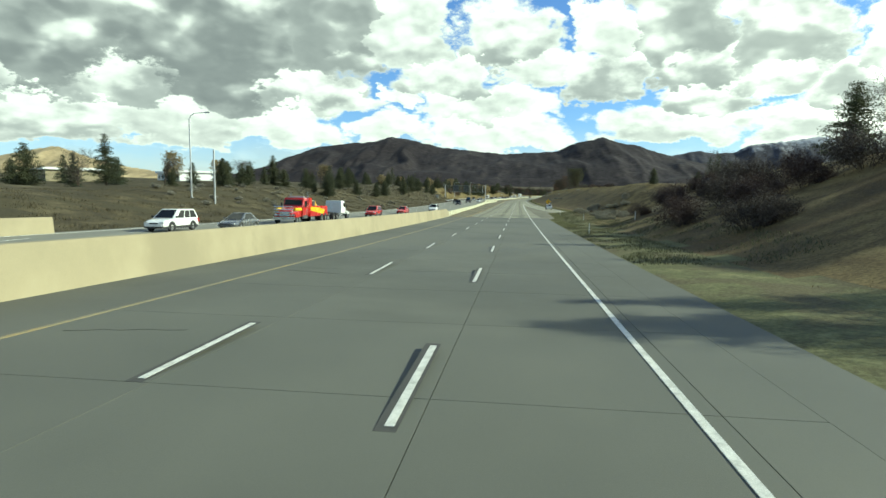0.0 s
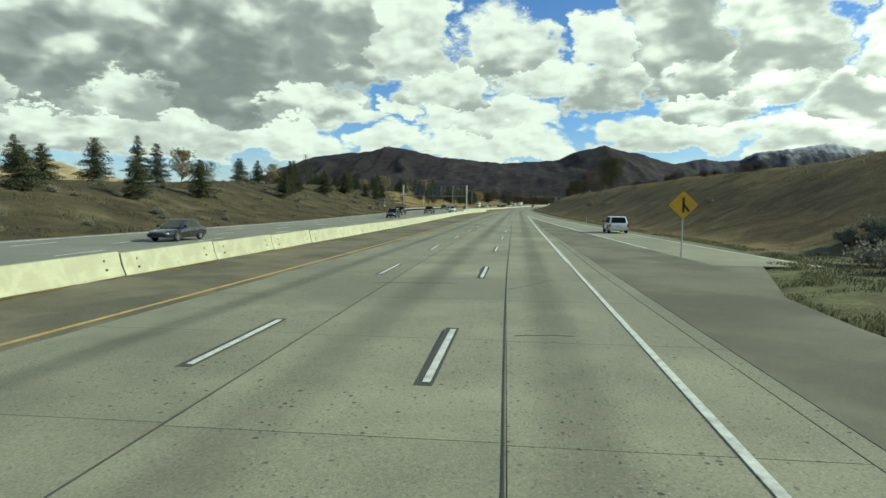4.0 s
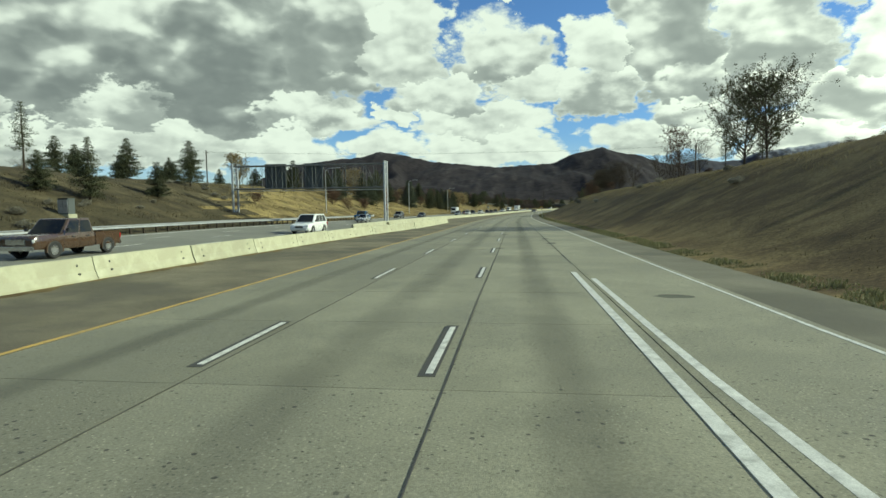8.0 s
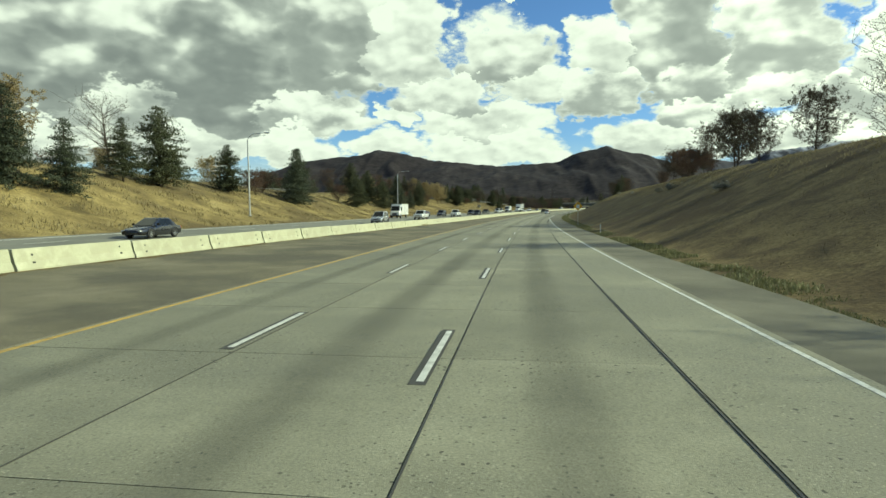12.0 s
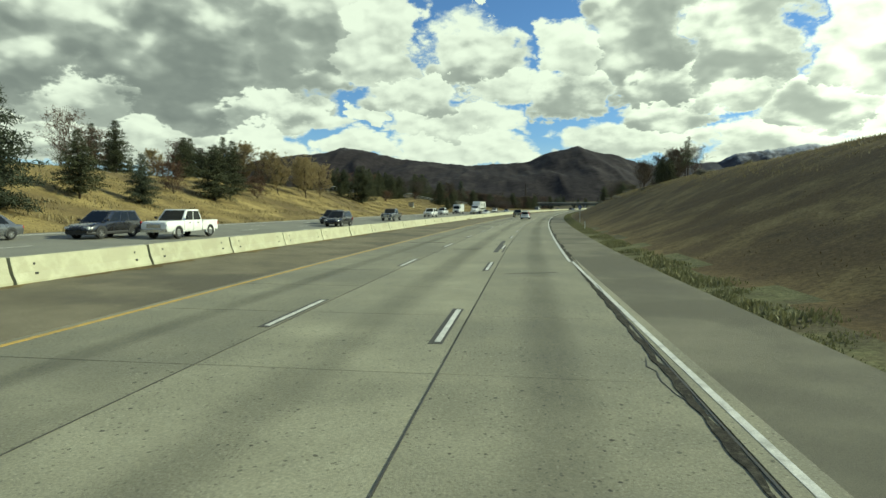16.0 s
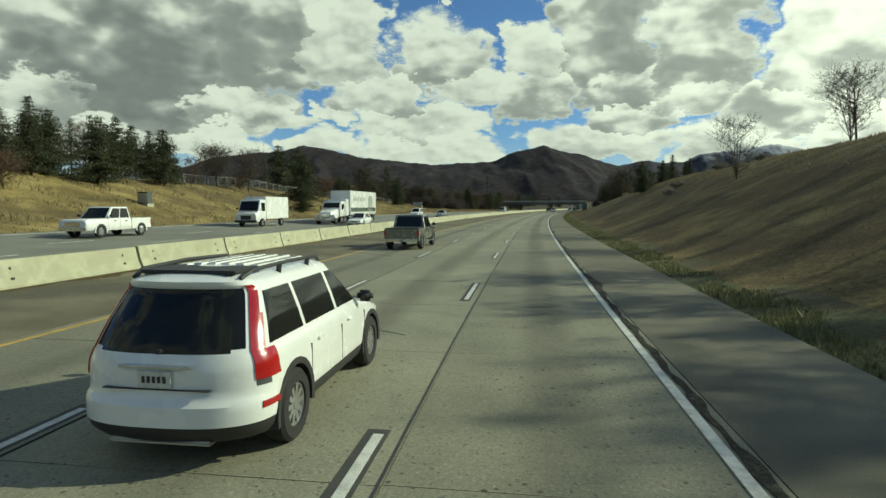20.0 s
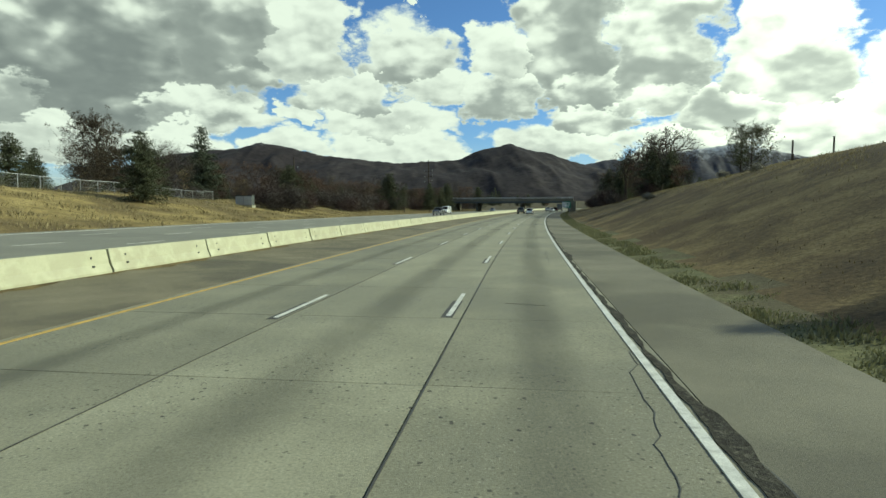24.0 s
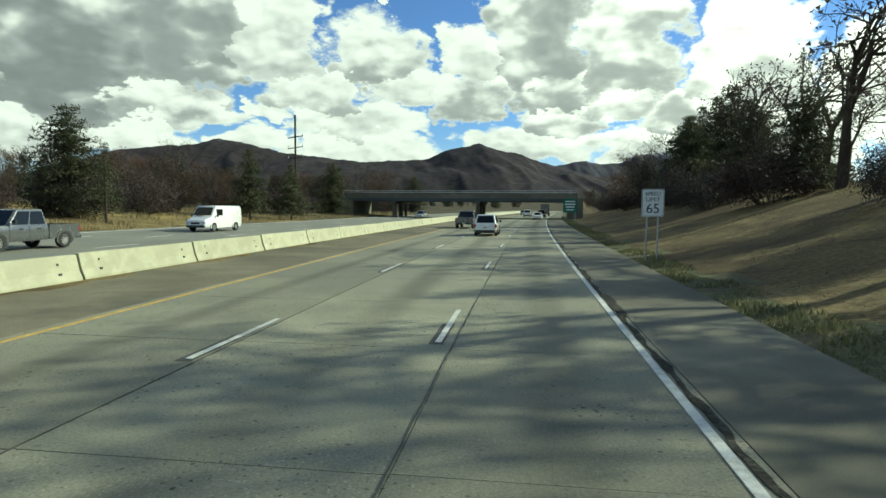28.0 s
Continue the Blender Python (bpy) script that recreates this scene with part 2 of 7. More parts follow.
ASPHALT = material("asphalt", [(0.130, 0.116, 0.079), (0.185, 0.166, 0.114), (0.245, 0.220, 0.153)], 0.4, 8, 0.92, 0.45, 45, 0.4, 80,
                   patch=(0.115, 0.106, 0.080), patch_scale=0.16, space="World")
CONCRETE_FAR = material("grey_worn_concrete", [(0.155, 0.153, 0.122), (0.19, 0.187, 0.15), (0.225, 0.22, 0.177)], 0.35, 8, 0.88, 0.15, 50, 0.2, 60,
                        patch=(0.16, 0.157, 0.127), patch_scale=0.1, space="World")
ASPHALT_PALE = material("worn_asphalt", [(0.142, 0.134, 0.101), (0.184, 0.174, 0.131), (0.226, 0.213, 0.160)], 0.4, 8, 0.92, 0.25, 60, 0.35, 80,
                        patch=(0.122, 0.116, 0.090), patch_scale=0.13, space="World")
BARRIER = material("barrier_concrete", [(0.33, 0.325, 0.215), (0.405, 0.40, 0.275), (0.47, 0.465, 0.33)], 1.2, 7, 0.85, 0.12, 40, 0.2, 40,
                   patch=(0.345, 0.335, 0.23), patch_scale=0.9, vary=0.08)
TANWALL = material("tan_wall", [(0.265, 0.228, 0.140), (0.305, 0.262, 0.164), (0.345, 0.30, 0.193)], 0.5, 6, 0.85, 0.08, 40, 0.12, 50,
                   patch=(0.245, 0.21, 0.13), patch_scale=0.2)
WHITE = material("white_road_paint", [(0.34, 0.34, 0.30), (0.55, 0.55, 0.50), (0.66, 0.66, 0.60)], 5, 6, 0.7, 0.25, 60, space="World")
BLACKEDGE = material("dark_road_paint", [(0.035, 0.034, 0.03), (0.07, 0.068, 0.06)], 4, 6, 0.8, 0.3, 50, space="World")
YELLOW_WORN = material("worn_away_yellow_paint", [(0.17, 0.155, 0.105), (0.22, 0.19, 0.11), (0.30, 0.22, 0.09)], 2.5, 7, 0.8, 0.3, 40, space="World")
YELLOW = material("yellow_road_paint", [(0.27, 0.19, 0.06), (0.40, 0.27, 0.07), (0.52, 0.34, 0.08)], 3, 6, 0.75, 0.25, 40, space="World")
SEAL = material("crack_sealant", [(0.03, 0.03, 0.027), (0.06, 0.058, 0.05)], 5, 4, 0.6, space="World")
BANKSOIL = material("brown_bank_soil", [(0.070, 0.051, 0.024), (0.125, 0.092, 0.042), (0.185, 0.140, 0.064), (0.24, 0.185, 0.088)], 0.3, 9, 0.95, 0.5, 6.0, 0.8, 8,
                    patch=(0.088, 0.062, 0.031), patch_scale=0.11, space="World", warp=0.8)
HILLSIDE = material("grey_brown_hillside", [(0.028, 0.024, 0.014), (0.055, 0.046, 0.026), (0.092, 0.077, 0.043), (0.145, 0.122, 0.070)], 0.25, 9, 0.95, 0.5, 5.0, 0.8, 8,
                    patch=(0.060, 0.052, 0.029), patch_scale=0.09, space="World", warp=0.8)
GROUND = material("dry_grass_ground", [(0.10, 0.078, 0.035), (0.20, 0.152, 0.062), (0.29, 0.225, 0.092), (0.36, 0.285, 0.125)], 0.22, 9, 0.95, 0.45, 5.0, 0.8, 7,
                  patch=(0.120, 0.090, 0.045), patch_scale=0.09, space="World", warp=0.6)
GALV = material("galvanised_steel", [(0.36, 0.37, 0.37), (0.50, 0.51, 0.51)], 3, 4, 0.5, metal=0.6, fine=0.1)
RUSTY = material("rusty_steel", [(0.16, 0.07, 0.035), (0.27, 0.12, 0.05)], 4, 6, 0.8, metal=0.2, fine=0.2)
# galvanised truss steel darkened in its colour to look back-lit
TRUSS = plain("backlit_truss_steel", (0.17, 0.175, 0.17), 0.6, 0.3)
PATCH = material("repair_mortar", [(0.105, 0.105, 0.082), (0.13, 0.13, 0.102), (0.155, 0.153, 0.12)], 0.8, 7, 0.92, 0.3, 40, 0.3, 60, space="World")
DARKPATCH = material("dark_asphalt_patch", [(0.055, 0.055, 0.047), (0.072, 0.072, 0.06), (0.09, 0.089, 0.074)], 1.2, 7, 0.92, 0.3, 40, 0.3, 60, space="World")
SIGNBACK = plain("weathered_sign_back", (0.07, 0.08, 0.08), 0.6, 0.3)
MOUNTAIN = material("mountain_scrub", [(0.017, 0.0142, 0.016), (0.025, 0.021, 0.0228), (0.039, 0.0335, 0.0345), (0.064, 0.056, 0.053)], 0.008, 11, 0.95, 0.5, 0.035,
                    patch=(0.025, 0.021, 0.0225), patch_scale=0.002, space="World", warp=0.5)
SNOWY = material("snowy_rock", [(0.040, 0.040, 0.047), (0.062, 0.061, 0.070), (0.095, 0.092, 0.10)], 0.008, 10, 0.9, 0.3, 0.05, space="World")


def snow_line(m, low, high, most=0.8):
    """Snow lies in streaks above a height."""
    k = Nodes(m.node_tree)
    bsdf = k.n["Principled BSDF"]
    rock = bsdf.inputs["Base Color"].links[0].from_socket
    pos = k.add("ShaderNodeNewGeometry").outputs["Position"]
    z = k.add("ShaderNodeSeparateXYZ", {0: pos}).outputs["Z"]
    streak = k.math("MULTIPLY", k.math("SUBTRACT", k.noise(k.vmath("MULTIPLY", pos, (1.0, 1.0, 0.35)), 0.02, 8.0, 0.65), 0.5), 260.0)
    k.l.new(k.mix(k.grey(k.math("ADD", z, streak), low, high, 0.0, most), rock, (0.50, 0.52, 0.55)), bsdf.inputs["Base Color"])


snow_line(SNOWY, 330, 440)
snow_line(MOUNTAIN, 405, 500, 0.4)
TANROCK = material("bare_tan_slopes", [(0.20, 0.16, 0.095), (0.33, 0.26, 0.15), (0.42, 0.34, 0.20)], 0.004, 8, 0.95, 0.2, 0.03, space="World")
BARK = material("bark", [(0.045, 0.036, 0.027), (0.09, 0.072, 0.055)], 3, 6, 0.95, 0.3, 20, 0.5, 15, stretch=(1, 1, 0.25))
DULL_STRAW = leafy("dull_straw", [(0.050, 0.042, 0.024), (0.098, 0.082, 0.046), (0.180, 0.152, 0.088)])
NEEDLE = leafy("pine_needles", [(0.031, 0.036, 0.018), (0.058, 0.065, 0.032), (0.094, 0.100, 0.051)])
NEEDLE_BLUE = leafy("spruce_needles", [(0.034, 0.042, 0.026), (0.058, 0.070, 0.043), (0.092, 0.104, 0.064)])
GOLD = leafy("golden_leaves", [(0.17, 0.13, 0.06), (0.29, 0.225, 0.11), (0.40, 0.325, 0.17)])
RUST = leafy("rust_leaves", [(0.065, 0.040, 0.026), (0.11, 0.064, 0.042), (0.16, 0.098, 0.062)])
TWIG = leafy("grey_twigs", [(0.060, 0.050, 0.042), (0.095, 0.080, 0.065), (0.13, 0.11, 0.09)])
THICKET = leafy("dark_thicket_twigs", [(0.034, 0.028, 0.024), (0.058, 0.047, 0.040), (0.085, 0.070, 0.060)])
THICKET_RED = leafy("reddish_thicket_twigs", [(0.036, 0.024, 0.021), (0.060, 0.040, 0.034), (0.088, 0.060, 0.050)])
SAGE = leafy("sagebrush_leaves", [(0.12, 0.112, 0.082), (0.20, 0.188, 0.142), (0.32, 0.30, 0.24)])
BANK_STRAW = leafy("brown_bank_grass", [(0.070, 0.055, 0.028), (0.135, 0.105, 0.053), (0.235, 0.185, 0.095)])
STRAW = leafy("straw", [(0.17, 0.138, 0.066), (0.27, 0.222, 0.112), (0.37, 0.31, 0.17)])
GREEN = leafy("green_grass", [(0.085, 0.090, 0.042), (0.150, 0.152, 0.072), (0.235, 0.222, 0.115)])
VERGE = material("grassy_verge_soil", [(0.075, 0.072, 0.035), (0.125, 0.125, 0.060), (0.19, 0.185, 0.092)], 0.9, 8, 0.95, 0.45, 8.0, 0.8, 9, patch=(0.10, 0.085, 0.05), patch_scale=0.25, space="World", warp=0.6)
WEED = leafy("grey_green_weeds", [(0.080, 0.080, 0.044), (0.130, 0.130, 0.072), (0.20, 0.185, 0.110)])
RUBBER = plain("tyre_rubber", (0.018, 0.018, 0.017), 0.85)
TRIM = plain("black_plastic", (0.028, 0.028, 0.028), 0.6)
GLASS = plain("tinted_glass", (0.012, 0.013, 0.012), 0.06)
GLASS.node_tree.nodes["Principled BSDF"].inputs["Specular IOR Level"].default_value = 0.28
CHROME = plain("chrome", (0.62, 0.63, 0.63), 0.18, 0.95)
ALLOY = plain("wheel_alloy", (0.46, 0.46, 0.45), 0.35, 0.8)
TAIL = plain("red_lamp_lens", (0.33, 0.010, 0.010), 0.2, coat=0.6)
HEAD = plain("clear_lamp_lens", (0.62, 0.63, 0.62), 0.15, coat=0.6)
AMBER = plain("amber_lens", (0.55, 0.17, 0.02), 0.25, coat=0.5)

# ---- the road's line: straight, then a long bend to the right ----
KAPPA, BEND = 1 / 2106.5, 313.9
_s = np.arange(-900.0, 5300.0, 1.0)
_k = KAPPA * np.clip((_s - BEND) / 60, 0, 1) * np.clip((1010 - _s) / 60, 0, 1)
_th = np.concatenate([[0], np.cumsum((_k[1:] + _k[:-1]) / 2)])
_mid = (_th[1:] + _th[:-1]) / 2
_x = np.concatenate([[0], np.cumsum(np.sin(_mid))])
_y = np.concatenate([[0], np.cumsum(np.cos(_mid))]) + _s[0]

_g = np.interp(_s, [-60, 50, 120, 200, 300, 420, 540, 660, 780, 900, 1100], np.array([-3.696, -1.855, -1.098, -0.382, -0.595, -0.358, -0.005, 0.261, 0.32, 0.425, 0.2]) / 100)
_e = np.concatenate([[0], np.cumsum((_g[1:] + _g[:-1]) / 2)])
_e = _e - np.interp(500, _s, _e)


def heading(s):
    return np.interp(s, _s, _th)


def plan(s, d):
    """Plan places for distance s along the road and d to the right of the dashed line beside the camera's lane."""
    th = heading(s)
    return np.interp(s, _s, _x) + d * np.cos(th), np.interp(s, _s, _y) - d * np.sin(th)


def bank(s):
    return np.interp(s, [200, 300, 740, 900], [0, 1, 1, 0.3])


def lift(s, d):
    """The road's rise and fall; the far carriageway lies higher where the road is banked."""
    return np.interp(s, _s, _e) + 0.03 * np.maximum(0, -8 - np.asarray(d, float)) * bank(s)


def table(*pairs):
    xs, ys = [p[0] for p in pairs], [p[1] for p in pairs]
    return lambda s: np.interp(s, xs, ys)


# sideways shift of the slab joints where the new concrete begins
SHIFT = table((-900, 0.0), (91.9, 0.0), (92, 1.35), (106, 1.18), (116, 0.92), (128, 0.66), (138, 0.48), (166, 0.33), (180, 0.14), (205, 0.0), (1600, 0.0))
EDGE_R = table((-900, 6.3), (88, 6.3), (92, 7.5), (130, 8.2), (148, 14.2), (185, 12.5), (215, 11.0), (250, 9.6), (340, 9.0), (430, 7.6), (510, 6.4), (1600, 6.4))
TOE_R = table((-900, 11.5), (60, 11.5), (80, 14), (95, 24), (120, 31), (150, 18), (185, 15.5), (215, 13), (250, 11.6), (340, 11), (430, 9.4), (510, 8.4), (900, 8.4), (1100, 10))
CREST_R = table((-900, 7.0), (75, 7.0), (95, 6.0), (130, 7.0), (170, 7.7), (700, 7.7), (800, 6.0), (850, 4.7), (930, 4.0), (1100, 3))
CREST_L = table((-900, 1.5), (0, 2.2), (60, 3.8), (150, 5.2), (250, 6.8), (400, 7.8), (480, 6.3), (600, 6.7), (700, 5.2), (780, 3.8), (840, 2.2), (1000, 2.0))
MEDIAN = table((-900, -10.9), (94, -10.9), (99, -11.35), (130, -12.2), (200, -13.0), (256, -13.6), (275, -13.3), (287, -13.0), (312, -11.7), (350, -11.8))
MEDIAN_FAR = table((296, -16.2), (330, -17.2), (350, -17.6), (370, -17.2), (400, -16.2), (438, -14.7), (467, -13.7), (526, -13.2), (614, -12.85), (750, -12.7), (835, -12.2), (1300, -12.0))


def height(s, d):
    """The ground, in the road's own coordinates."""
    s, d = np.broadcast_arrays(np.asarray(s, float), np.asarray(d, float))
    z = lift(s, np.maximum(d, -34)) - 0.16
    # cut slope to the right
    toe = TOE_R(s)
    u = np.clip((d - toe) / 18.0, 0, 1)
    up = CREST_R(s) * (0.72 * u + 0.28 * u * u * (3 - 2 * u))
    up = up + np.clip(d - toe - 18, 0, 60) * 0.02
    verge = np.clip((d - EDGE_R(s)) / 1.2, 0, 1) * 0.14
    z = z + np.where(d > 0, up + verge, 0)
    # slope up to the left
    v = np.clip((-d - 33.5) / 21.5, 0, 1)
    left = CREST_L(s) * (0.6 * v + 0.4 * v * v * (3 - 2 * v)) + np.clip(-d - 55, 0, 90) * 0.015
    shoulder = np.clip((-d - 32.2) / 1.2, 0, 1) * 0.12
    z = z + np.where(d < 0, left + shoulder, 0)
    # rolling ground
    amp = np.clip((np.abs(d + 10) - 32) / 30, 0, 1)
    z = z + amp * (0.55 * np.sin(s / 23.0 + d / 17.0) + 0.4 * np.sin(s / 9.7 - d / 13.0) + 0.25 * np.sin(s / 4.3 + d / 5.1))
    far = np.clip((np.hypot(np.maximum(np.abs(d) - 150, 0), np.maximum(s - 1300, 0) * 0.5)) / 2500, 0, 1)
    return z + far * 60


def at(s, d, z=None, up=0.0):
    x, y = plan(s, d)
    return Vector((float(x), float(y), float(height(s, d) if z is None else z) + up))


def stand(s, d, z=None, turn=0.0, scale=1.0):
    """A pose on the ground, its y axis along the road."""
    p = at(s, d, z)
    return pose(p.x, p.y, p.z, 0, 0, -math.degrees(heading(s)) + turn) @ Matrix.Scale(scale, 4)


def shape(name, verts, faces, mat, parent=None, smooth=False):
    me = bpy.data.meshes.new(name)
    me.from_pydata([tuple(v) for v in verts], [], [tuple(int(i) for i in f) for f in faces])
    me.materials.append(mat)
    if smooth:
        me.polygons.foreach_set("use_smooth", [True] * len(me.polygons))
    ob = new(name, me)
    if parent is not None:
        ob.parent = parent
    return ob


def part(name, bm, mat, parent, label="", smooth=False):
    """Link a bmesh as one mesh object under a thing or a part."""
    me = bpy.data.meshes.new(name)
    bm.normal_update()
    bm.to_mesh(me)
    bm.free()
    me.materials.append(mat)
    if smooth:
        me.polygons.foreach_set("use_smooth", [True] * len(me.polygons))
    ob = new(name, me)
    if parent is not None:
        ob.parent = parent
    if label:
        ob["label"] = label
    return ob


def strip(name, s0, s1, left, right, z, mat, thick=0.05, step=4.0, parent=None):
    """A band of pavement that follows the road, with a top, sides and ends."""
    n = max(1, int(math.ceil((s1 - s0) / step)))
    s = np.linspace(s0, s1, n + 1)
    dl = left(s) if callable(left) else np.full(n + 1, left)
    dr = right(s) if callable(right) else np.full(n + 1, right)
    rows = []
    for d, down in ((dl, thick), (dl, 0), (dr, 0), (dr, thick)):
        x, y = plan(s, d)
        rows.append(np.stack([x, y, lift(s, d) + z - down], 1))
    v = np.stack(rows, 1).reshape(-1, 3)
    f = []
    for i in range(n):
        for j in range(3):
            a = i * 4 + j
            f.append((a, a + 1, a + 5, a + 4)[::-1])
    f += [(0, 1, 2, 3)[::-1], (n * 4, n * 4 + 1, n * 4 + 2, n * 4 + 3)]
    return shape(name, v, f, mat, parent)


# ---- ground: one sheet to the foot of the mountains ----
def build_ground():
    s = np.concatenate([np.arange(-800, -80, 60), np.arange(-80, 1060, 3.0), np.arange(1060, 1400, 20), np.arange(1400, 5000, 150)])
    d = np.concatenate([np.arange(-1500, -150, 90), np.arange(-150, -66, 5), np.arange(-66, -30, 1.2), np.arange(-30, 6, 6),
                        np.arange(6, 40, 1.0), np.arange(40, 150, 6), np.arange(150, 1501, 90)])
    S, D = np.meshgrid(s, d, indexing="ij")
    X, Y = plan(S, D)
    Z = height(S, D)
    n, m = S.shape
    idx = np.arange(n * m).reshape(n, m)
    f = np.stack([idx[:-1, :-1], idx[:-1, 1:], idx[1:, 1:], idx[1:, :-1]], -1).reshape(-1, 4)
    ob = shape("ground", np.stack([X, Y, Z], -1).reshape(-1, 3), f, GROUND, smooth=True)
    ob.data.materials.append(BANKSOIL)
    ob.data.materials.append(HILLSIDE)
    mid_s, mid_d = (S[:-1, :-1] + 1.5).ravel(), (D[:-1, :-1] + 0.5).ravel()
    edge = 335 + 18 * np.sin(mid_d / 5.0) + 9 * np.sin(mid_d * 1.7)
    slot = np.where(mid_d > 5, 1, np.where((mid_s < edge) | (mid_s > 905) | (mid_d < -64), 2, 0))
    ob.data.materials.append(VERGE)
    slot = np.where((mid_d > EDGE_R(mid_s) - 0.5) & (mid_d < EDGE_R(mid_s) + np.where(mid_s < 150, 5.0, 1.9) + 0.5 * np.sin(mid_s * 0.6)) & ((mid_s > 440) | (mid_s < 150)), 3, slot)
    ob.data.polygons.foreach_set("material_index", slot.astype(np.int32))
    tagged(ob, "dry golden grass ground and cut slopes beside the highway", "ground", kind="structure")


build_ground()


# ---- pavements ----
def sunk(*a, **k):
    return tagged(strip(*a, **k), kind="structure")


tagged(sunk("road", -300, 1500, -8.05, 4.95, -0.02, JOINT, 0.1, parent=None),
       "joint-filled base under the concrete highway lanes", "road")
tagged(sunk("shoulder_left", 92, 1500, lambda s: np.where(s < 296, MEDIAN(s), np.where(s < 350, MEDIAN(s), MEDIAN_FAR(s))) - 0.6, lambda s: np.interp(s, [92, 97, 400], [-5.6, -7.0, -7.75]), 0.0065, ASPHALT),
       "dark asphalt inner shoulder beside the median barrier", "shoulder")
tagged(sunk("shoulder_left_old", -300, 92, lambda s: MEDIAN(s) - 0.4, -7.75, 0.0, CONCRETE_NEW), "pale concrete inner shoulder beside the tan wall", "shoulder")
tagged(sunk("shoulder_right_old", -300, 91, 4.9, EDGE_R, 0.0, CONCRETE_NEW), "pale concrete outer shoulder", "shoulder")
tagged(sunk("shoulder_right", 91, 1500, lambda s: np.interp(s, [91, 92.6, 92.7, 111, 120, 142, 170, 180, 200, 245, 262, 420, 505], [4.9, 4.9, 5.3, 5.08, 4.88, 4.64, 4.18, 3.98, 3.76, 3.75, 7.0, 4.9, 3.745]), EDGE_R, 0.0065, ASPHALT_PALE),
       "worn grey asphalt outer shoulder", "shoulder")
RAMP_IN = lambda s: np.interp(s, [140, 150, 185, 213, 245, 262], [9.6, 8.9, 6.8, 5.1, 3.9, 3.85])
RAMP_OUT = lambda s: np.interp(s, [140, 150, 185, 217, 246, 270, 314, 425, 455, 470, 505], [14.2, 13.2, 11.0, 8.9, 7.35, 7.3, 7.1, 5.2, 4.75, 4.5, 3.8])
tagged(sunk("ramp_lane", 140, 505, lambda s: np.where(s < 262, RAMP_IN(s) - 0.04, 3.748), RAMP_OUT, 0.008, CONCRETE), "pale concrete merging ramp lane", "road")
tagged(sunk("carriageway_opposite", -300, 1500, -32.2, lambda s: np.where(s < 296, MEDIAN(s), MEDIAN_FAR(s)) - 0.3, -0.004, CONCRETE_FAR),
       "pale concrete opposite carriageway", "road")
tagged(sunk("gore_fill", 219, 262, 3.746, lambda s: RAMP_IN(s) + 0.05, 0.0105, CONCRETE), "pale concrete where the ramp joins the lane", "road")
ROAD = bpy.data.objects["road"]


def bars(blocks):
    """Vertices and faces of boxes given by their eight corners."""
    v, f = [], []
    for c in blocks:
        o = len(v)
        v += c
        f += [tuple(o + i for i in q) for q in ((0, 3, 2, 1), (4, 5, 6, 7), (0, 1, 5, 4), (1, 2, 6, 5), (2, 3, 7, 6), (3, 0, 4, 7))]
    return v, f


def block(x0, x1, y0, y1, z0, z1):
    return [(x0, y0, z0), (x1, y0, z0), (x1, y1, z0), (x0, y1, z0), (x0, y0, z1), (x1, y0, z1), (x1, y1, z1), (x0, y1, z1)]


def box(bm, x0, x1, y0, y1, z0, z1, taper=0.0):
    """A box; taper draws its top in."""
    c = [bm.verts.new(p) for p in ((x0, y0, z0), (x1, y0, z0), (x1, y1, z0), (x0, y1, z0), (x0 + taper, y0 + taper, z1), (x1 - taper, y0 + taper, z1),
                                   (x1 - taper, y1 - taper, z1), (x0 + taper, y1 - taper, z1))]
    for q in ((0, 3, 2, 1), (4, 5, 6, 7), (0, 1, 5, 4), (1, 2, 6, 5), (2, 3, 7, 6), (3, 0, 4, 7)):
        bm.faces.new([c[i] for i in q])
    return c


def rod(bm, a, b, r0, r1=None, n=6):
    """A round bar from a to b."""
    a, b = Vector(a), Vector(b)
    r1 = r0 if r1 is None else r1
    z = (b - a).normalized()
    x = z.orthogonal().normalized()
    y = z.cross(x)
    rings = []
    for p, r in ((a, r0), (b, r1)):
        rings.append([bm.verts.new(p + (x * math.cos(2 * math.pi * i / n) + y * math.sin(2 * math.pi * i / n)) * r) for i in range(n)])
    for i in range(n):
        bm.faces.new([rings[0][i], rings[0][(i + 1) % n], rings[1][(i + 1) % n], rings[1][i]])
    bm.faces.new(rings[0][::-1])
    bm.faces.new(rings[1])


def loft(name, s0, s1, centre, profile, mat, step=4.0, parent=None, base=0.0, end=1.0):
    """A wall or rail of one section that follows the road."""
    n = max(1, int(math.ceil((s1 - s0) / step)))
    s = np.linspace(s0, s1, n + 1)
    c = centre(s) if callable(centre) else np.full(n + 1, float(centre))
    m = len(profile)
    rows = []
    for dx, z in profile:
        x, y = plan(s, c + dx)
        tall = np.full(n + 1, z)
        tall[-1] *= end
        rows.append(np.stack([x, y, lift(s, c) + tall + base], 1))
    v = np.stack(rows, 1).reshape(-1, 3)
    f = [(i * m + j, i * m + (j + 1) % m, (i + 1) * m + (j + 1) % m, (i + 1) * m + j) for i in range(n) for j in range(m)]
    f += [tuple(range(m))[::-1], tuple(n * m + j for j in range(m))]
    return shape(name, v, f, mat, parent)


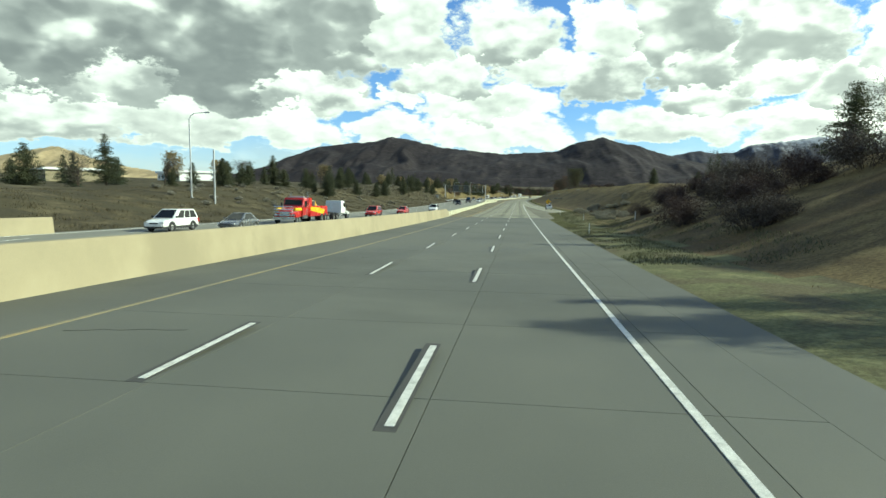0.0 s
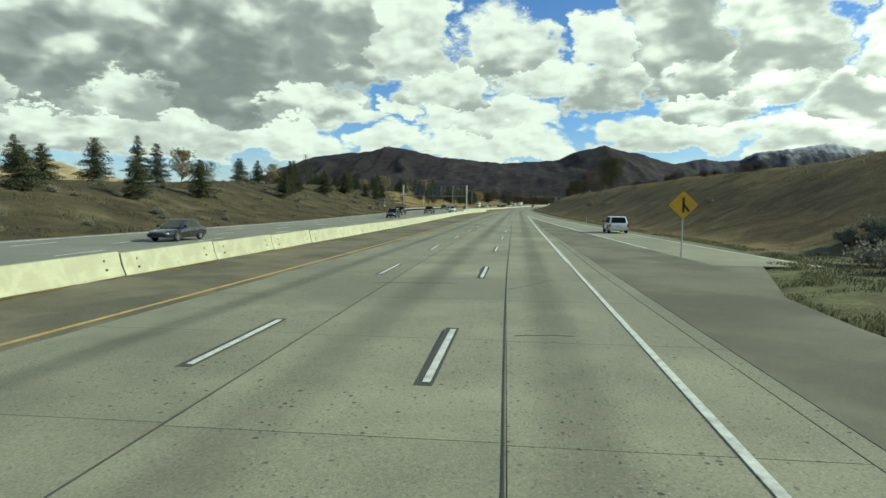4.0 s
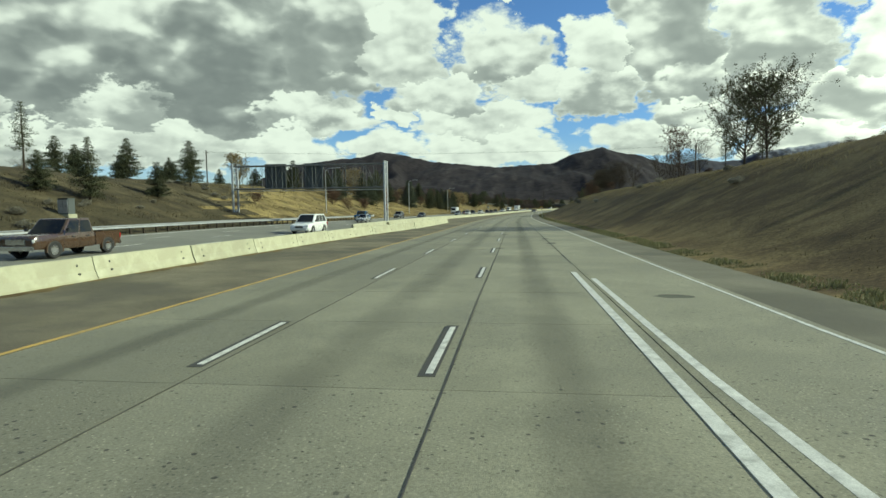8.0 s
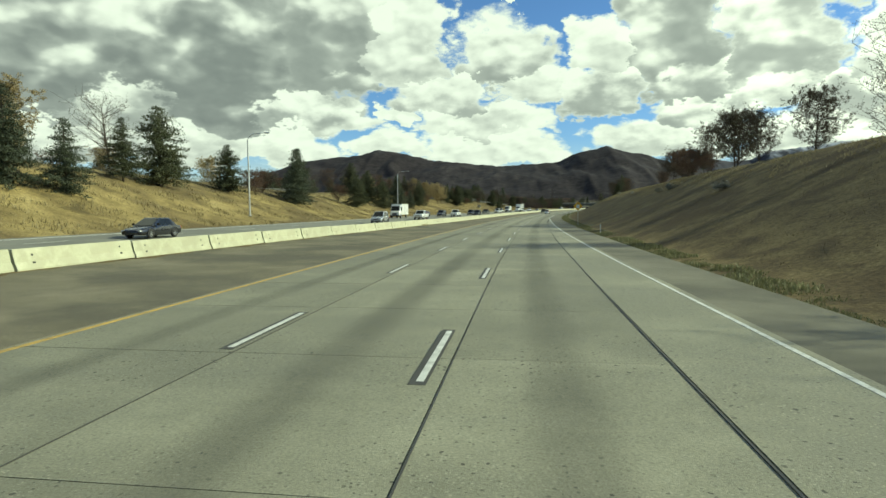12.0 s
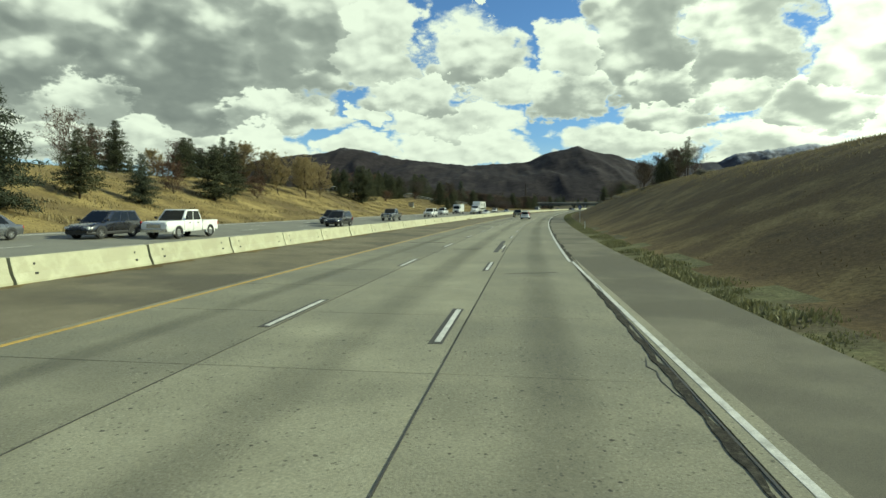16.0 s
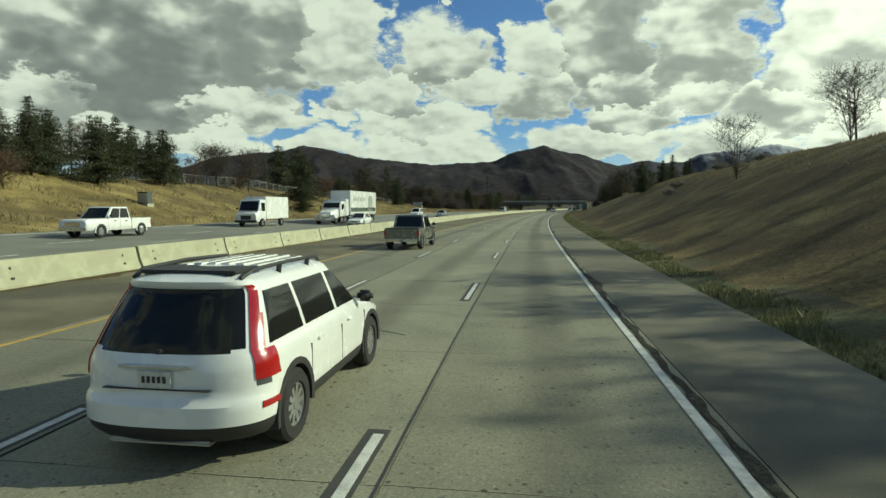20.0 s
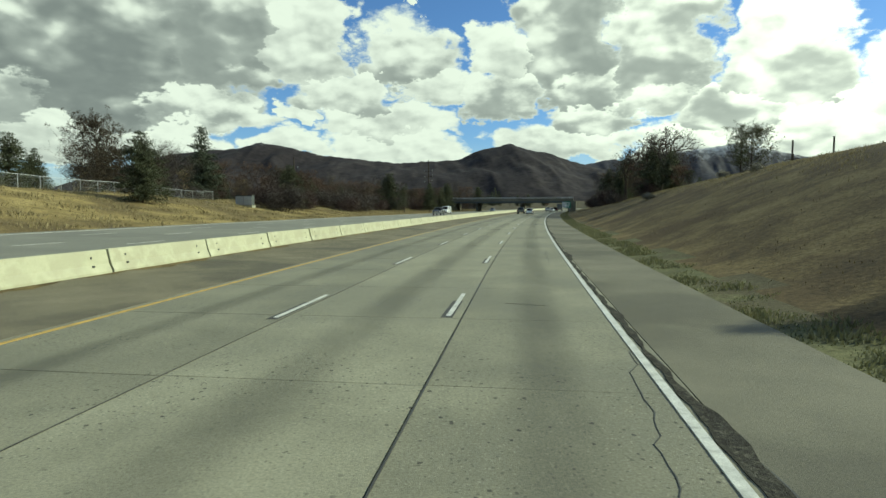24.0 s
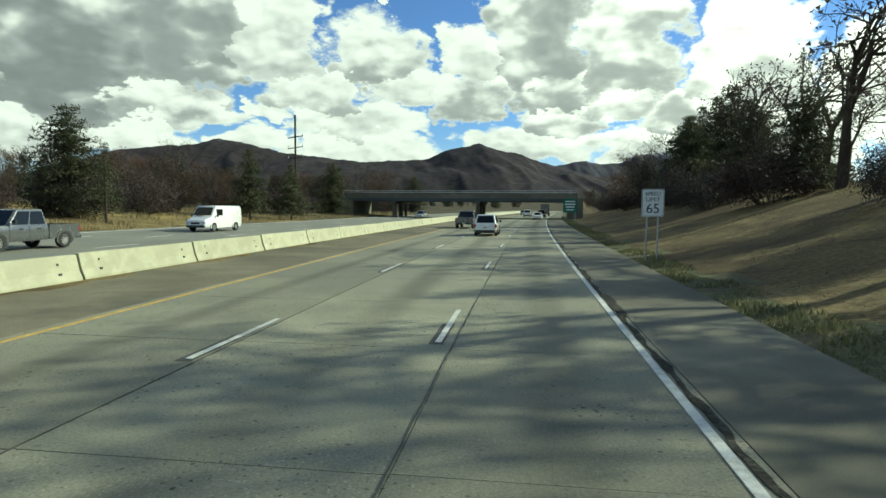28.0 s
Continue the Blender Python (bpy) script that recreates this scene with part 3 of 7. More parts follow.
# ---- road markings ----
DRIFT = table((0, 0.06), (24, -0.1), (54, -0.3), (84, 0.66), (130, -0.2), (175, -1.1), (206, 0.69), (236, 0.35), (267, 0.14), (298, -0.05), (328, -0.56), (418, 0.25),
              (448, 0.17), (478, 0), (508, 0), (538, 0.35), (567, -1.2), (595, 0.39), (623, 0.45), (707, 0.12), (735, -0.56), (763, 0.44), (819, 0))
LEFT_LAG = table((0, 1.1), (54, 1.5), (84, 0.2), (175, 0.55), (206, -0.7), (236, 0.6), (267, -1.0), (298, 1.0), (328, 2.2), (418, 0.8), (448, 1.6), (478, 0.7),
                 (508, 1.4), (538, 0.1), (567, 1.0), (595, 0.3), (707, -0.4), (763, -1.5), (819, -1.7))
GAP, DASH = 12.192, 3.3
dash_white = shape("dash_mesh", *bars([block(-0.055, 0.055, 0, DASH, 0.004, 0.012)]), WHITE)
dash_dark = shape("dash_edge_mesh", *bars([block(-0.15, 0.105, -0.14, DASH + 0.14, 0.0, 0.006)]), BLACKEDGE)
white_me, dark_me = dash_white.data, dash_dark.data
bpy.data.objects.remove(dash_white)
bpy.data.objects.remove(dash_dark)
for lane_d, lag in ((0.0, lambda s: 0.0), (-3.67, LEFT_LAG)):
    for i in range(-3, 86):
        s = i * GAP + float(DRIFT(i * GAP)) + float(lag(i * GAP))
        for nm, me in (("lane_dash", white_me), ("dash_edge", dark_me)):
            ob = new(nm, me)
            ob.parent = ROAD
            ob.matrix_basis = stand(s, lane_d, float(lift(s, lane_d)))
for lane_d in (-20.2, -23.8, -27.4):
    for i in range(-4, 84):
        s = i * GAP + lane_d
        ob = new("lane_dash", white_me)
        ob.parent = ROAD
        ob.matrix_basis = stand(s, lane_d, float(lift(s, lane_d)))


def line(name, s0, s1, centre, width, mat, label):
    fn = centre if callable(centre) else (lambda s, c=centre: np.full(np.shape(s), c))
    ob = strip(name, s0, s1, lambda s: fn(s) - width / 2, lambda s: fn(s) + width / 2, 0.014, mat, 0.012)
    return tagged(ob, label, "lane marking", kind="structure")


line("edge_line_yellow", -300, 92, -7.47, 0.12, YELLOW_WORN, "nearly worn away yellow edge line")
line("edge_line_yellow", 92, 1500, -7.47, 0.12, YELLOW, "worn yellow edge line")
line("edge_line_white", 140, 258, 3.44, 0.20, WHITE, "broad white edge line beside the gore")
line("edge_line_white", -300, 140, 3.44, 0.12, WHITE, "solid white edge line on concrete")
line("gore_line", 150, 256, lambda s: RAMP_IN(s) + 0.05, 0.17, WHITE, "white gore line of the merging ramp")
line("ramp_edge_line", 140, 504, lambda s: RAMP_OUT(s) - 0.25, 0.11, WHITE, "thin white edge line of the merging lane")
line("edge_line_white", 504, 1500, 3.44, 0.13, WHITE, "solid white edge line on concrete")
line("edge_line_opposite", -300, 1500, -30.9, 0.15, WHITE, "white edge line of the opposite carriageway")
line("edge_line_opposite", -300, 1500, lambda s: np.where(s < 296, MEDIAN(s), MEDIAN_FAR(s)) - 1.6, 0.15, YELLOW, "yellow edge line of the opposite carriageway")
# sealed long joints
line("lane_joint", 94, 1500, lambda s: 0.30 + SHIFT(s) + 0.03 * np.sin(s / 7.0), 0.017, SEAL, "dark sealed joint between lanes")
line("lane_joint", 94, 1500, lambda s: -3.45 + SHIFT(s) + 0.03 * np.sin(s / 9.0), 0.014, SEAL, "dark sealed joint between lanes")
line("lane_joint", 262, 500, lambda s: 3.72 + 0.02 * np.sin(s / 6.0), 0.03, SEAL, "dark sealed joint beside the merging lane")
CRUMB = material("crumbled_joint", [(0.022, 0.021, 0.017), (0.05, 0.047, 0.038), (0.12, 0.113, 0.088)], 7.0, 8, 0.95, 0.5, 40, 0.8, 30, space="World", warp=1.2)
FRAY = lambda s: 3.66 + 0.11 * np.clip(np.sin(s * 0.31) + np.sin(s * 0.83 + 1.0) - 0.3, 0, 2) + 0.035 * np.sin(s * 2.9) + 0.02 * np.sin(s * 7.3 + 0.6)
tagged(strip("crumbled_joint", 462, 1100, lambda s: 3.555 + 0.02 * np.sin(s * 3.7) + 0.015 * np.sin(s * 8.9), FRAY, 0.0125, CRUMB, 0.01, 0.22), "dark crumbling joint beside the shoulder", "road joint", kind="structure")


# ---- wear: oil-darkened lane middles, cracks, tar patches ----
def stain_material():
    m = bpy.data.materials.new("oil_stain")
    m.use_nodes = True
    k = Nodes(m.node_tree)
    bsdf = k.n["Principled BSDF"]
    bsdf.inputs["Base Color"].default_value = (0.075, 0.073, 0.062, 1)
    bsdf.inputs["Roughness"].default_value = 0.8
    uv = k.add("ShaderNodeSeparateXYZ", {0: k.add("ShaderNodeTexCoord").outputs["UV"]}).outputs
    mid = k.grey(k.math("ABSOLUTE", k.math("SUBTRACT", uv["X"], 0.5)), 0.5, 0.08)
    pos = k.add("ShaderNodeNewGeometry").outputs["Position"]
    wear = k.grey(k.noise(k.vmath("MULTIPLY", pos, (1.0, 0.12, 1.0)), 0.5, 6.0, 0.65), 0.25, 0.80, 0.35, 1.0)
    alpha = k.math("MULTIPLY", k.math("MULTIPLY", mid, wear), 0.31)
    mix = k.add("ShaderNodeMixShader", {0: alpha, 1: k.add("ShaderNodeBsdfTransparent").outputs[0], 2: bsdf.outputs[0]})
    k.l.new(mix.outputs[0], k.n["Material Output"].inputs["Surface"])
    return m


OIL = stain_material()


def stain(s0, s1, d, width):
    ob = strip("oil_stain", s0, s1, d - width / 2, d + width / 2, 0.0035, OIL, 0.0005, 4.0, ROAD)
    uv = ob.data.uv_layers.new(name="UVMap")
    for loop in ob.data.loops:
        j = loop.vertex_index % 4
        uv.data[loop.index].uv = (0.0 if j < 2 else 1.0, (loop.vertex_index // 4) * 0.1)
    tagged(ob, kind="stuff")


for d, w in ((1.95, 1.4), (-1.65, 1.5), (-5.6, 1.0)):
    stain(93, 1300, d, w)
stain(262, 480, 5.0, 1.2)


def crack(s, d0, d1, width, rng, run=0.0):
    """A jagged, sealed crack across or along the slabs."""
    n = max(3, int((abs(d1 - d0) + abs(run)) / 0.25))
    v, f = [], []
    wob = 0.0
    for i in range(n + 1):
        wob = wob * 0.88 + rng.normal(0, 0.04)
        d, ss = d0 + (d1 - d0) * i / n, s + run * i / n
        w = width * rng.uniform(0.5, 1.4)
        for q in (-w, w):
            for z in (0.001, 0.0075):
                if abs(run) > abs(d1 - d0):
                    x, y = plan(ss, d + wob + q)
                else:
                    x, y = plan(ss + wob + q, d)
                v.append((float(x), float(y), float(lift(ss, d)) + z))
    for i in range(n):
        a, b = i * 4, i * 4 + 4
        f += [(a + 1, a + 3, b + 3, b + 1), (a, a + 1, b + 1, b), (a + 2, b + 2, b + 3, a + 3)]
    shape("crack", v, f, SEAL, ROAD)


rng = np.random.default_rng(8)
for i in range(48):
    s = rng.uniform(0, 860)
    lane = rng.choice([-5.6, -1.6, 1.95])
    half = 1.75 * rng.uniform(0.4, 1)
    crack(s, lane - half, lane + half * rng.uniform(0.2, 1), 0.006 if s > 92 else 0.004, rng, rng.normal(0, 0.7))
for i in range(9):
    s = rng.uniform(95, 840)
    d = rng.choice([-1.7, 1.9, -5.5, 2.6])
    crack(s, d, d + rng.normal(0, 0.3), 0.005, rng, rng.uniform(3, 8))
for i in range(46):
    s = rng.uniform(470, 860)
    crack(s, float(FRAY(s)), float(FRAY(s)) + abs(rng.normal(0.12, 0.12)), 0.009, rng, rng.uniform(0.8, 3.0))
for i in range(14):
    s = rng.uniform(460, 860)
    crack(s, float(FRAY(s)), rng.uniform(4.2, 5.6), 0.008, rng, rng.normal(0, 0.25))
crack(511.4, -3.0, -1.3, 0.007, rng)
crack(511.5, -1.55, -0.55, 0.009, rng, 4.6)


def tar(s, d, rs, rd, rng, mat=None):
    """An irregular tar patch, thin but solid."""
    n = 14
    v = []
    for z in (0.001, 0.0085 + (0.004 if rs > rd else 0.0)):
        for i in range(n):
            a = 2 * math.pi * i / n
            k = rng.uniform(0.75, 1.15)
            ss, dd = s + math.sin(a) * rs * k, d + math.cos(a) * rd * k
            x, y = plan(ss, dd)
            v.append((float(x), float(y), float(lift(ss, dd)) + z))
    f = [tuple(range(n, 2 * n))[::-1]] + [(i, (i + 1) % n, n + (i + 1) % n, n + i) for i in range(n)]
    shape("tar_patch", v, f, mat or BLACKEDGE, ROAD)


for s, d, rs, rd in ((277.2, 3.8, 0.8, 0.35), (283.5, 3.7, 0.7, 0.3), (293, 0.3, 0.8, 0.35), (272, 0.2, 0.4, 0.38), (101.6, 0.85, 0.35, 0.8), (103.0, 0.9, 1.6, 0.28), (97.1, 1.55, 0.5, 0.35), (110.4, 0.85, 0.55, 1.05), (111.3, 2.5, 1.5, 0.22), (190.5, -4.2, 2.0, 0.25), (188.4, -3.25, 0.4, 0.4),
                     (240.3, 3.0, 0.4, 0.45), (252, 5.5, 0.35, 0.5), (427, 3.8, 0.4, 0.3), (562, -6.2, 0.4, 0.45), (578, -1.2, 0.25, 0.6), (640, -0.4, 0.2, 0.3)):
    tar(s, d, rs, rd, rng, None if rd < 0.2 else PATCH)
for s, d, rs, rd in ((343.5, 2.0, 0.8, 2.1), (345.3, 1.7, 2.2, 0.26), (342.0, 2.3, 1.5, 0.5)):
    tar(s, d, rs, rd, rng, DARKPATCH)
crack(105.9, -1.3, 1.4, 0.018, rng)
crack(92.0, -5.5, 0.4, 0.03, rng)
crack(92.0, 0.6, 5.2, 0.035, rng)


def ring_crack(s, d, r, a0, a1):
    """An arc of the broken seal round an old core hole."""
    v, f, n = [], [], max(3, int((a1 - a0) / 16))
    for i in range(n + 1):
        a = radians(a0 + (a1 - a0) * i / n)
        w = 0.004 + rng.uniform(0.004, 0.016) * math.sin(math.pi * i / n)
        for k, z in ((r, 0.0075), (r - w, 0.0075), (r - w - 0.004, 0.001), (r, 0.001)):
            ss, dd = s + math.sin(a) * k, d + math.cos(a) * k
            x, y = plan(ss, dd)
            v.append((float(x), float(y), float(lift(ss, dd)) + z))
    for i in range(n):
        p, q = i * 4, i * 4 + 4
        f += [(p + j, p + (j + 1) % 4, q + (j + 1) % 4, q + j) for j in range(4)]
    shape("crack", v, f, SEAL, ROAD)


for a0, a1 in ((150, 262), (-62, 40), (275, 292)):
    ring_crack(543.4, 0.27, 0.24, a0, a1)
shape("tar_patch", *bars([block(-0.36, -0.10, -0.4, 10.6, 0.001, 0.0045), block(0.10, 0.19, -0.4, 4.0, 0.001, 0.0045)]), BLACKEDGE, ROAD).matrix_basis = stand(509.6, 0.0, float(lift(509.6, 0.0)), 0.3)


# ---- median walls ----
def taper_wall(w0, w1, h):
    return [(w0 / 2, -0.1), (w0 / 2, 0.0), (w1 / 2, h), (-w1 / 2, h), (-w0 / 2, 0.0), (-w0 / 2, -0.1)]


tagged(loft("median_wall", -300, 95.2, MEDIAN, taper_wall(0.62, 0.34, 1.33), TANWALL, end=0.62), "tall tan concrete median wall, smooth and continuous", "wall", kind="structure")


def barrier_unit():
    root = new("concrete_barrier")
    bm = bmesh.new()
    prof = [(0.30, 0.0), (0.30, 0.075), (0.185, 0.33), (0.085, 0.81), (-0.085, 0.81), (-0.185, 0.33), (-0.30, 0.075), (-0.30, 0.0)]
    rows = []
    for y, k in ((-3.02, 0.97), (-2.99, 1.0), (2.99, 1.0), (3.02, 0.97)):
        rows.append([bm.verts.new((x * k, y, z * (1 if k == 1 else 0.99))) for x, z in prof])
    for a, b in zip(rows, rows[1:]):
        for i in range(len(prof)):
            j = (i + 1) % len(prof)
            bm.faces.new([a[i], a[j], b[j], b[i]])
    bm.faces.new(rows[0])
    bm.faces.new(rows[-1][::-1])
    part("body", bm, BARRIER, root)
    # solid dark blocks stand in for the shaded insides of lifting holes
    for y in (-2.25, 2.25):
        bm = bmesh.new()
        box(bm, 0.125, 0.145, y - 0.035, y + 0.035, 0.50, 0.60)
        part("lift_hole", bm, SEAL, root)
        bm = bmesh.new()
        box(bm, 0.215, 0.24, y - 0.05, y + 0.05, 0.24, 0.31)
        part("lift_hole", bm, SEAL, root)
    return tagged(root, "pale precast concrete median barrier unit with stained base", "barrier", "median barrier units")


unit = barrier_unit()
first = True
random.seed(11)
for fn, s0, s1 in ((MEDIAN, 98.35, 346.0), (MEDIAN_FAR, 299.5, 1120.0)):
    s = s0
    while s < s1:
        d = float(fn(s))
        slope = math.degrees(math.atan((float(fn(s + 3)) - float(fn(s - 3))) / 6))
        m = stand(s, d, float(lift(s, d)) + random.uniform(-0.012, 0.012), -slope + random.uniform(-0.3, 0.3))
        if first:
            unit.matrix_basis, first = m, False
        else:
            copy_thing(unit, m)
        s += 6.12


# ---- blown dirt along the foot of the barriers ----
for s0, s1, fn in ((100, 298, MEDIAN), (352, 900, MEDIAN_FAR)):
    ragged = lambda s, f=fn: f(s) + 0.62 + 0.22 * np.sin(s * 0.71) + 0.16 * np.sin(s * 2.3 + 1.0) + 0.10 * np.sin(s * 5.1)
    tagged(strip("dirt_drift", s0, s1, lambda s, f=fn: f(s) + 0.28, ragged, 0.012, BANKSOIL, 0.01, 0.5), "brown dirt drifted along the barrier's foot", "dirt", kind="structure")


# ---- mountains ----
def range_mesh(name, ridge_y, foot_y, skyline, mat, label, rough=40.0, cols=420, rows=26, seed=0.0):
    """A mountain range: spurs run down from a ridge to its foot."""
    xs = np.array([p[0] for p in skyline], float)
    zs = np.array([p[1] for p in skyline], float)
    x = np.linspace(xs[0], xs[-1], cols)
    ridge = np.interp(x, xs, zs)
    verts = []
    for j in range(rows + 3):
        u = min(1.0, j / rows)
        back = max(0, j - rows) / 2
        y = foot_y + (ridge_y - foot_y) * u + back * 120
        for i in range(cols):
            n1 = noise.fractal(Vector((x[i] / 260 + seed, y / 520, seed)), 1.0, 2.0, 6)
            n2 = abs(noise.noise(Vector((x[i] / 190 + 0.9 * noise.noise(Vector((x[i] / 300, y / 300, 7.7))), y / 900 + seed, 3.1))))
            core = u ** 0.8
            h = ridge[i] * core * (1 - 0.24 * (1 - u) * n2 * 2.2)
            h += (n1 * rough * 1.5 - n2 * rough * 0.35) * math.sin(math.pi * min(1, u)) + n1 * rough * 0.28 * u + noise.fractal(Vector((x[i] / 55, y / 140, seed + 2.0)), 0.9, 2.0, 4) * 7.0 * u
            h -= back * ridge[i] * 0.6
            verts.append((x[i], y, max(h, -8) if u > 0 else -8))
    f = [(j * cols + i, j * cols + i + 1, (j + 1) * cols + i + 1, (j + 1) * cols + i) for j in range(rows + 2) for i in range(cols - 1)]
    ob = shape(name, verts, f, mat, smooth=True)
    return tagged(ob, label, "mountain", kind="structure")


range_mesh("mountain_range", 4500, 3300, [(-2600, 40), (-2088, 176), (-1925, 229), (-1793, 288), (-1629, 345), (-1363, 378), (-1160, 390), (-1000, 428), (-842, 404),
           (-613, 348), (-290, 314), (-98, 296), (67, 310), (282, 320), (417, 377), (620, 424), (761, 380), (893, 363), (1026, 312), (1138, 284), (1287, 245), (1700, 190), (2300, 160)],
           MOUNTAIN, "dark scrub-covered mountain range with a saddle between two peaks", 16)
range_mesh("snowy_mountains", 4640, 4200, [(900, 200), (1144, 290), (1240, 318), (1376, 335), (1478, 312), (1616, 328), (1732, 380), (1964, 404), (2230, 446), (2497, 400), (2900, 320), (3300, 250)],
           SNOWY, "far grey peaks with snow on their tops", 22, 260, 18, 5.0)
range_mesh("tan_mountain", 4150, 3300, [(-4700, 60), (-4589, 127), (-4266, 199), (-4052, 265), (-3844, 300), (-3613, 330), (-3440, 272), (-3293, 220), (-3097, 185), (-2700, 120), (-2300, 60)],
           TANROCK, "bare sunlit tan mountain", 34, 240, 22, 9.0)


# ---- trees and shrubs ----
def cloud_of(verts, faces, rng, centre, size, count, flat=1.0, long=1.0, thin=1.0):
    """Small leaf blades strewn round a centre."""
    for _ in range(count):
        p = centre + rng.normal(0, 1, 3) * size * np.array([0.5, 0.5, 0.5 * flat])
        a = rng.normal(0, 1, 3)
        a /= np.linalg.norm(a) + 1e-6
        b = np.cross(a, rng.normal(0, 1, 3))
        b /= np.linalg.norm(b) + 1e-6
        l, w = size * rng.uniform(0.35, 0.7) * long, size * rng.uniform(0.16, 0.3) * thin
        o = len(verts)
        verts += [tuple(p - b * w), tuple(p + b * w), tuple(p + a * l)]
        faces.append((o, o + 1, o + 2))


def conifer(name, high, wide, needles, seed, label, density=1.0, bare=0.12, droop=0.25, ragged=0.3, taper=0.8):
    """A pine or spruce about 'high' metres tall: tapered trunk, whorls of limbs, sprays of needles along them."""
    rng = np.random.default_rng(seed)
    root = new(name)
    trunk = bmesh.new()
    r = high * 0.017
    rod(trunk, (0, 0, -0.4), (rng.normal(0, 0.05), rng.normal(0, 0.05), high * 0.55), r, r * 0.6, 7)
    rod(trunk, (0, 0, high * 0.55), (0, 0, high * 0.98), r * 0.6, 0.015, 6)
    verts, faces = [], []
    z = high * bare
    while z < high * 0.985:
        u = (z - high * bare) / (high * (1 - bare))
        prof = (1 - u) ** taper * (0.72 + 0.28 * min(1, u / 0.18))
        n = int(rng.integers(4, 7)) if u < 0.8 else 4
        for k in range(n):
            ang = 2 * math.pi * (k + rng.uniform(0, 0.9)) / n + z
            reach = wide * 0.5 * prof * rng.uniform(1 - ragged, 1.12) + 0.18
            dirn = np.array([math.cos(ang), math.sin(ang), 0])
            tip = dirn * reach + np.array([0, 0, reach * rng.uniform(-droop, 0.18)])
            base = np.array([0, 0, z])
            if reach > 0.9 and density > 0.6:
                rod(trunk, tuple(base), tuple(base + tip * 0.8), 0.035, 0.012, 4)
            m = max(2, int(reach / 0.42))
            for i in range(m):
                f = (i + 0.8) / m
                c = base + tip * f + np.array([0, 0, rng.uniform(-0.06, 0.1)])
                cloud_of(verts, faces, rng, c, 0.34 + 0.26 * (1 - f * 0.5) * min(1, reach / 2), int(20 * density) + 1, 0.5, 1.25, 0.45)
        z += high * 0.033 + 0.12
    part("trunk", trunk, BARK, root)
    shape("crown", verts, faces, needles, root)
    return tagged(root, label, "tree")


def limbs(bm, tips, rng, p, d, length, radius, depth, spread=0.55, rise=0.12):
    q = p + d * length
    rod(bm, tuple(p), tuple(q), radius, radius * 0.62, 5 if depth > 1 else 3)
    if depth == 0:
        tips.append(q)
        return
    tips.append(p + d * length * 0.7)
    for _ in range(3 if depth > 1 else 4):
        e = d + rng.normal(0, spread, 3) + np.array([0, 0, rise])
        e /= np.linalg.norm(e)
        limbs(bm, tips, rng, q if rng.uniform() < 0.7 else p + d * length * rng.uniform(0.55, 0.95), e, length * rng.uniform(0.55, 0.8), radius * 0.55, depth - 1, spread, rise)


def broadleaf(name, high, leaves, seed, label, depth=4, stems=1, leaf=0.35, count=7, spread=0.5, category="tree", bark=None):
    """A branching tree or tall shrub; count is how many leaves hang about each twig."""
    rng = np.random.default_rng(seed)
    root = new(name)
    bm, tips = bmesh.new(), []
    for i in range(stems):
        lean = rng.normal(0, 0.12 if stems == 1 else 0.35, 3)
        d = np.array([lean[0], lean[1], 1.0])
        limbs(bm, tips, rng, np.array([rng.normal(0, 0.15 * (stems > 1)), rng.normal(0, 0.15 * (stems > 1)), -0.3]), d / np.linalg.norm(d), high * 0.30, high * 0.022 / stems ** 0.5, depth, spread)
    part("trunk", bm, bark or BARK, root)
    verts, faces = [], []
    for t in tips:
        cloud_of(verts, faces, rng, t, leaf, count, 0.9)
    shape("crown", verts, faces, leaves, root)
    return tagged(root, label, category)


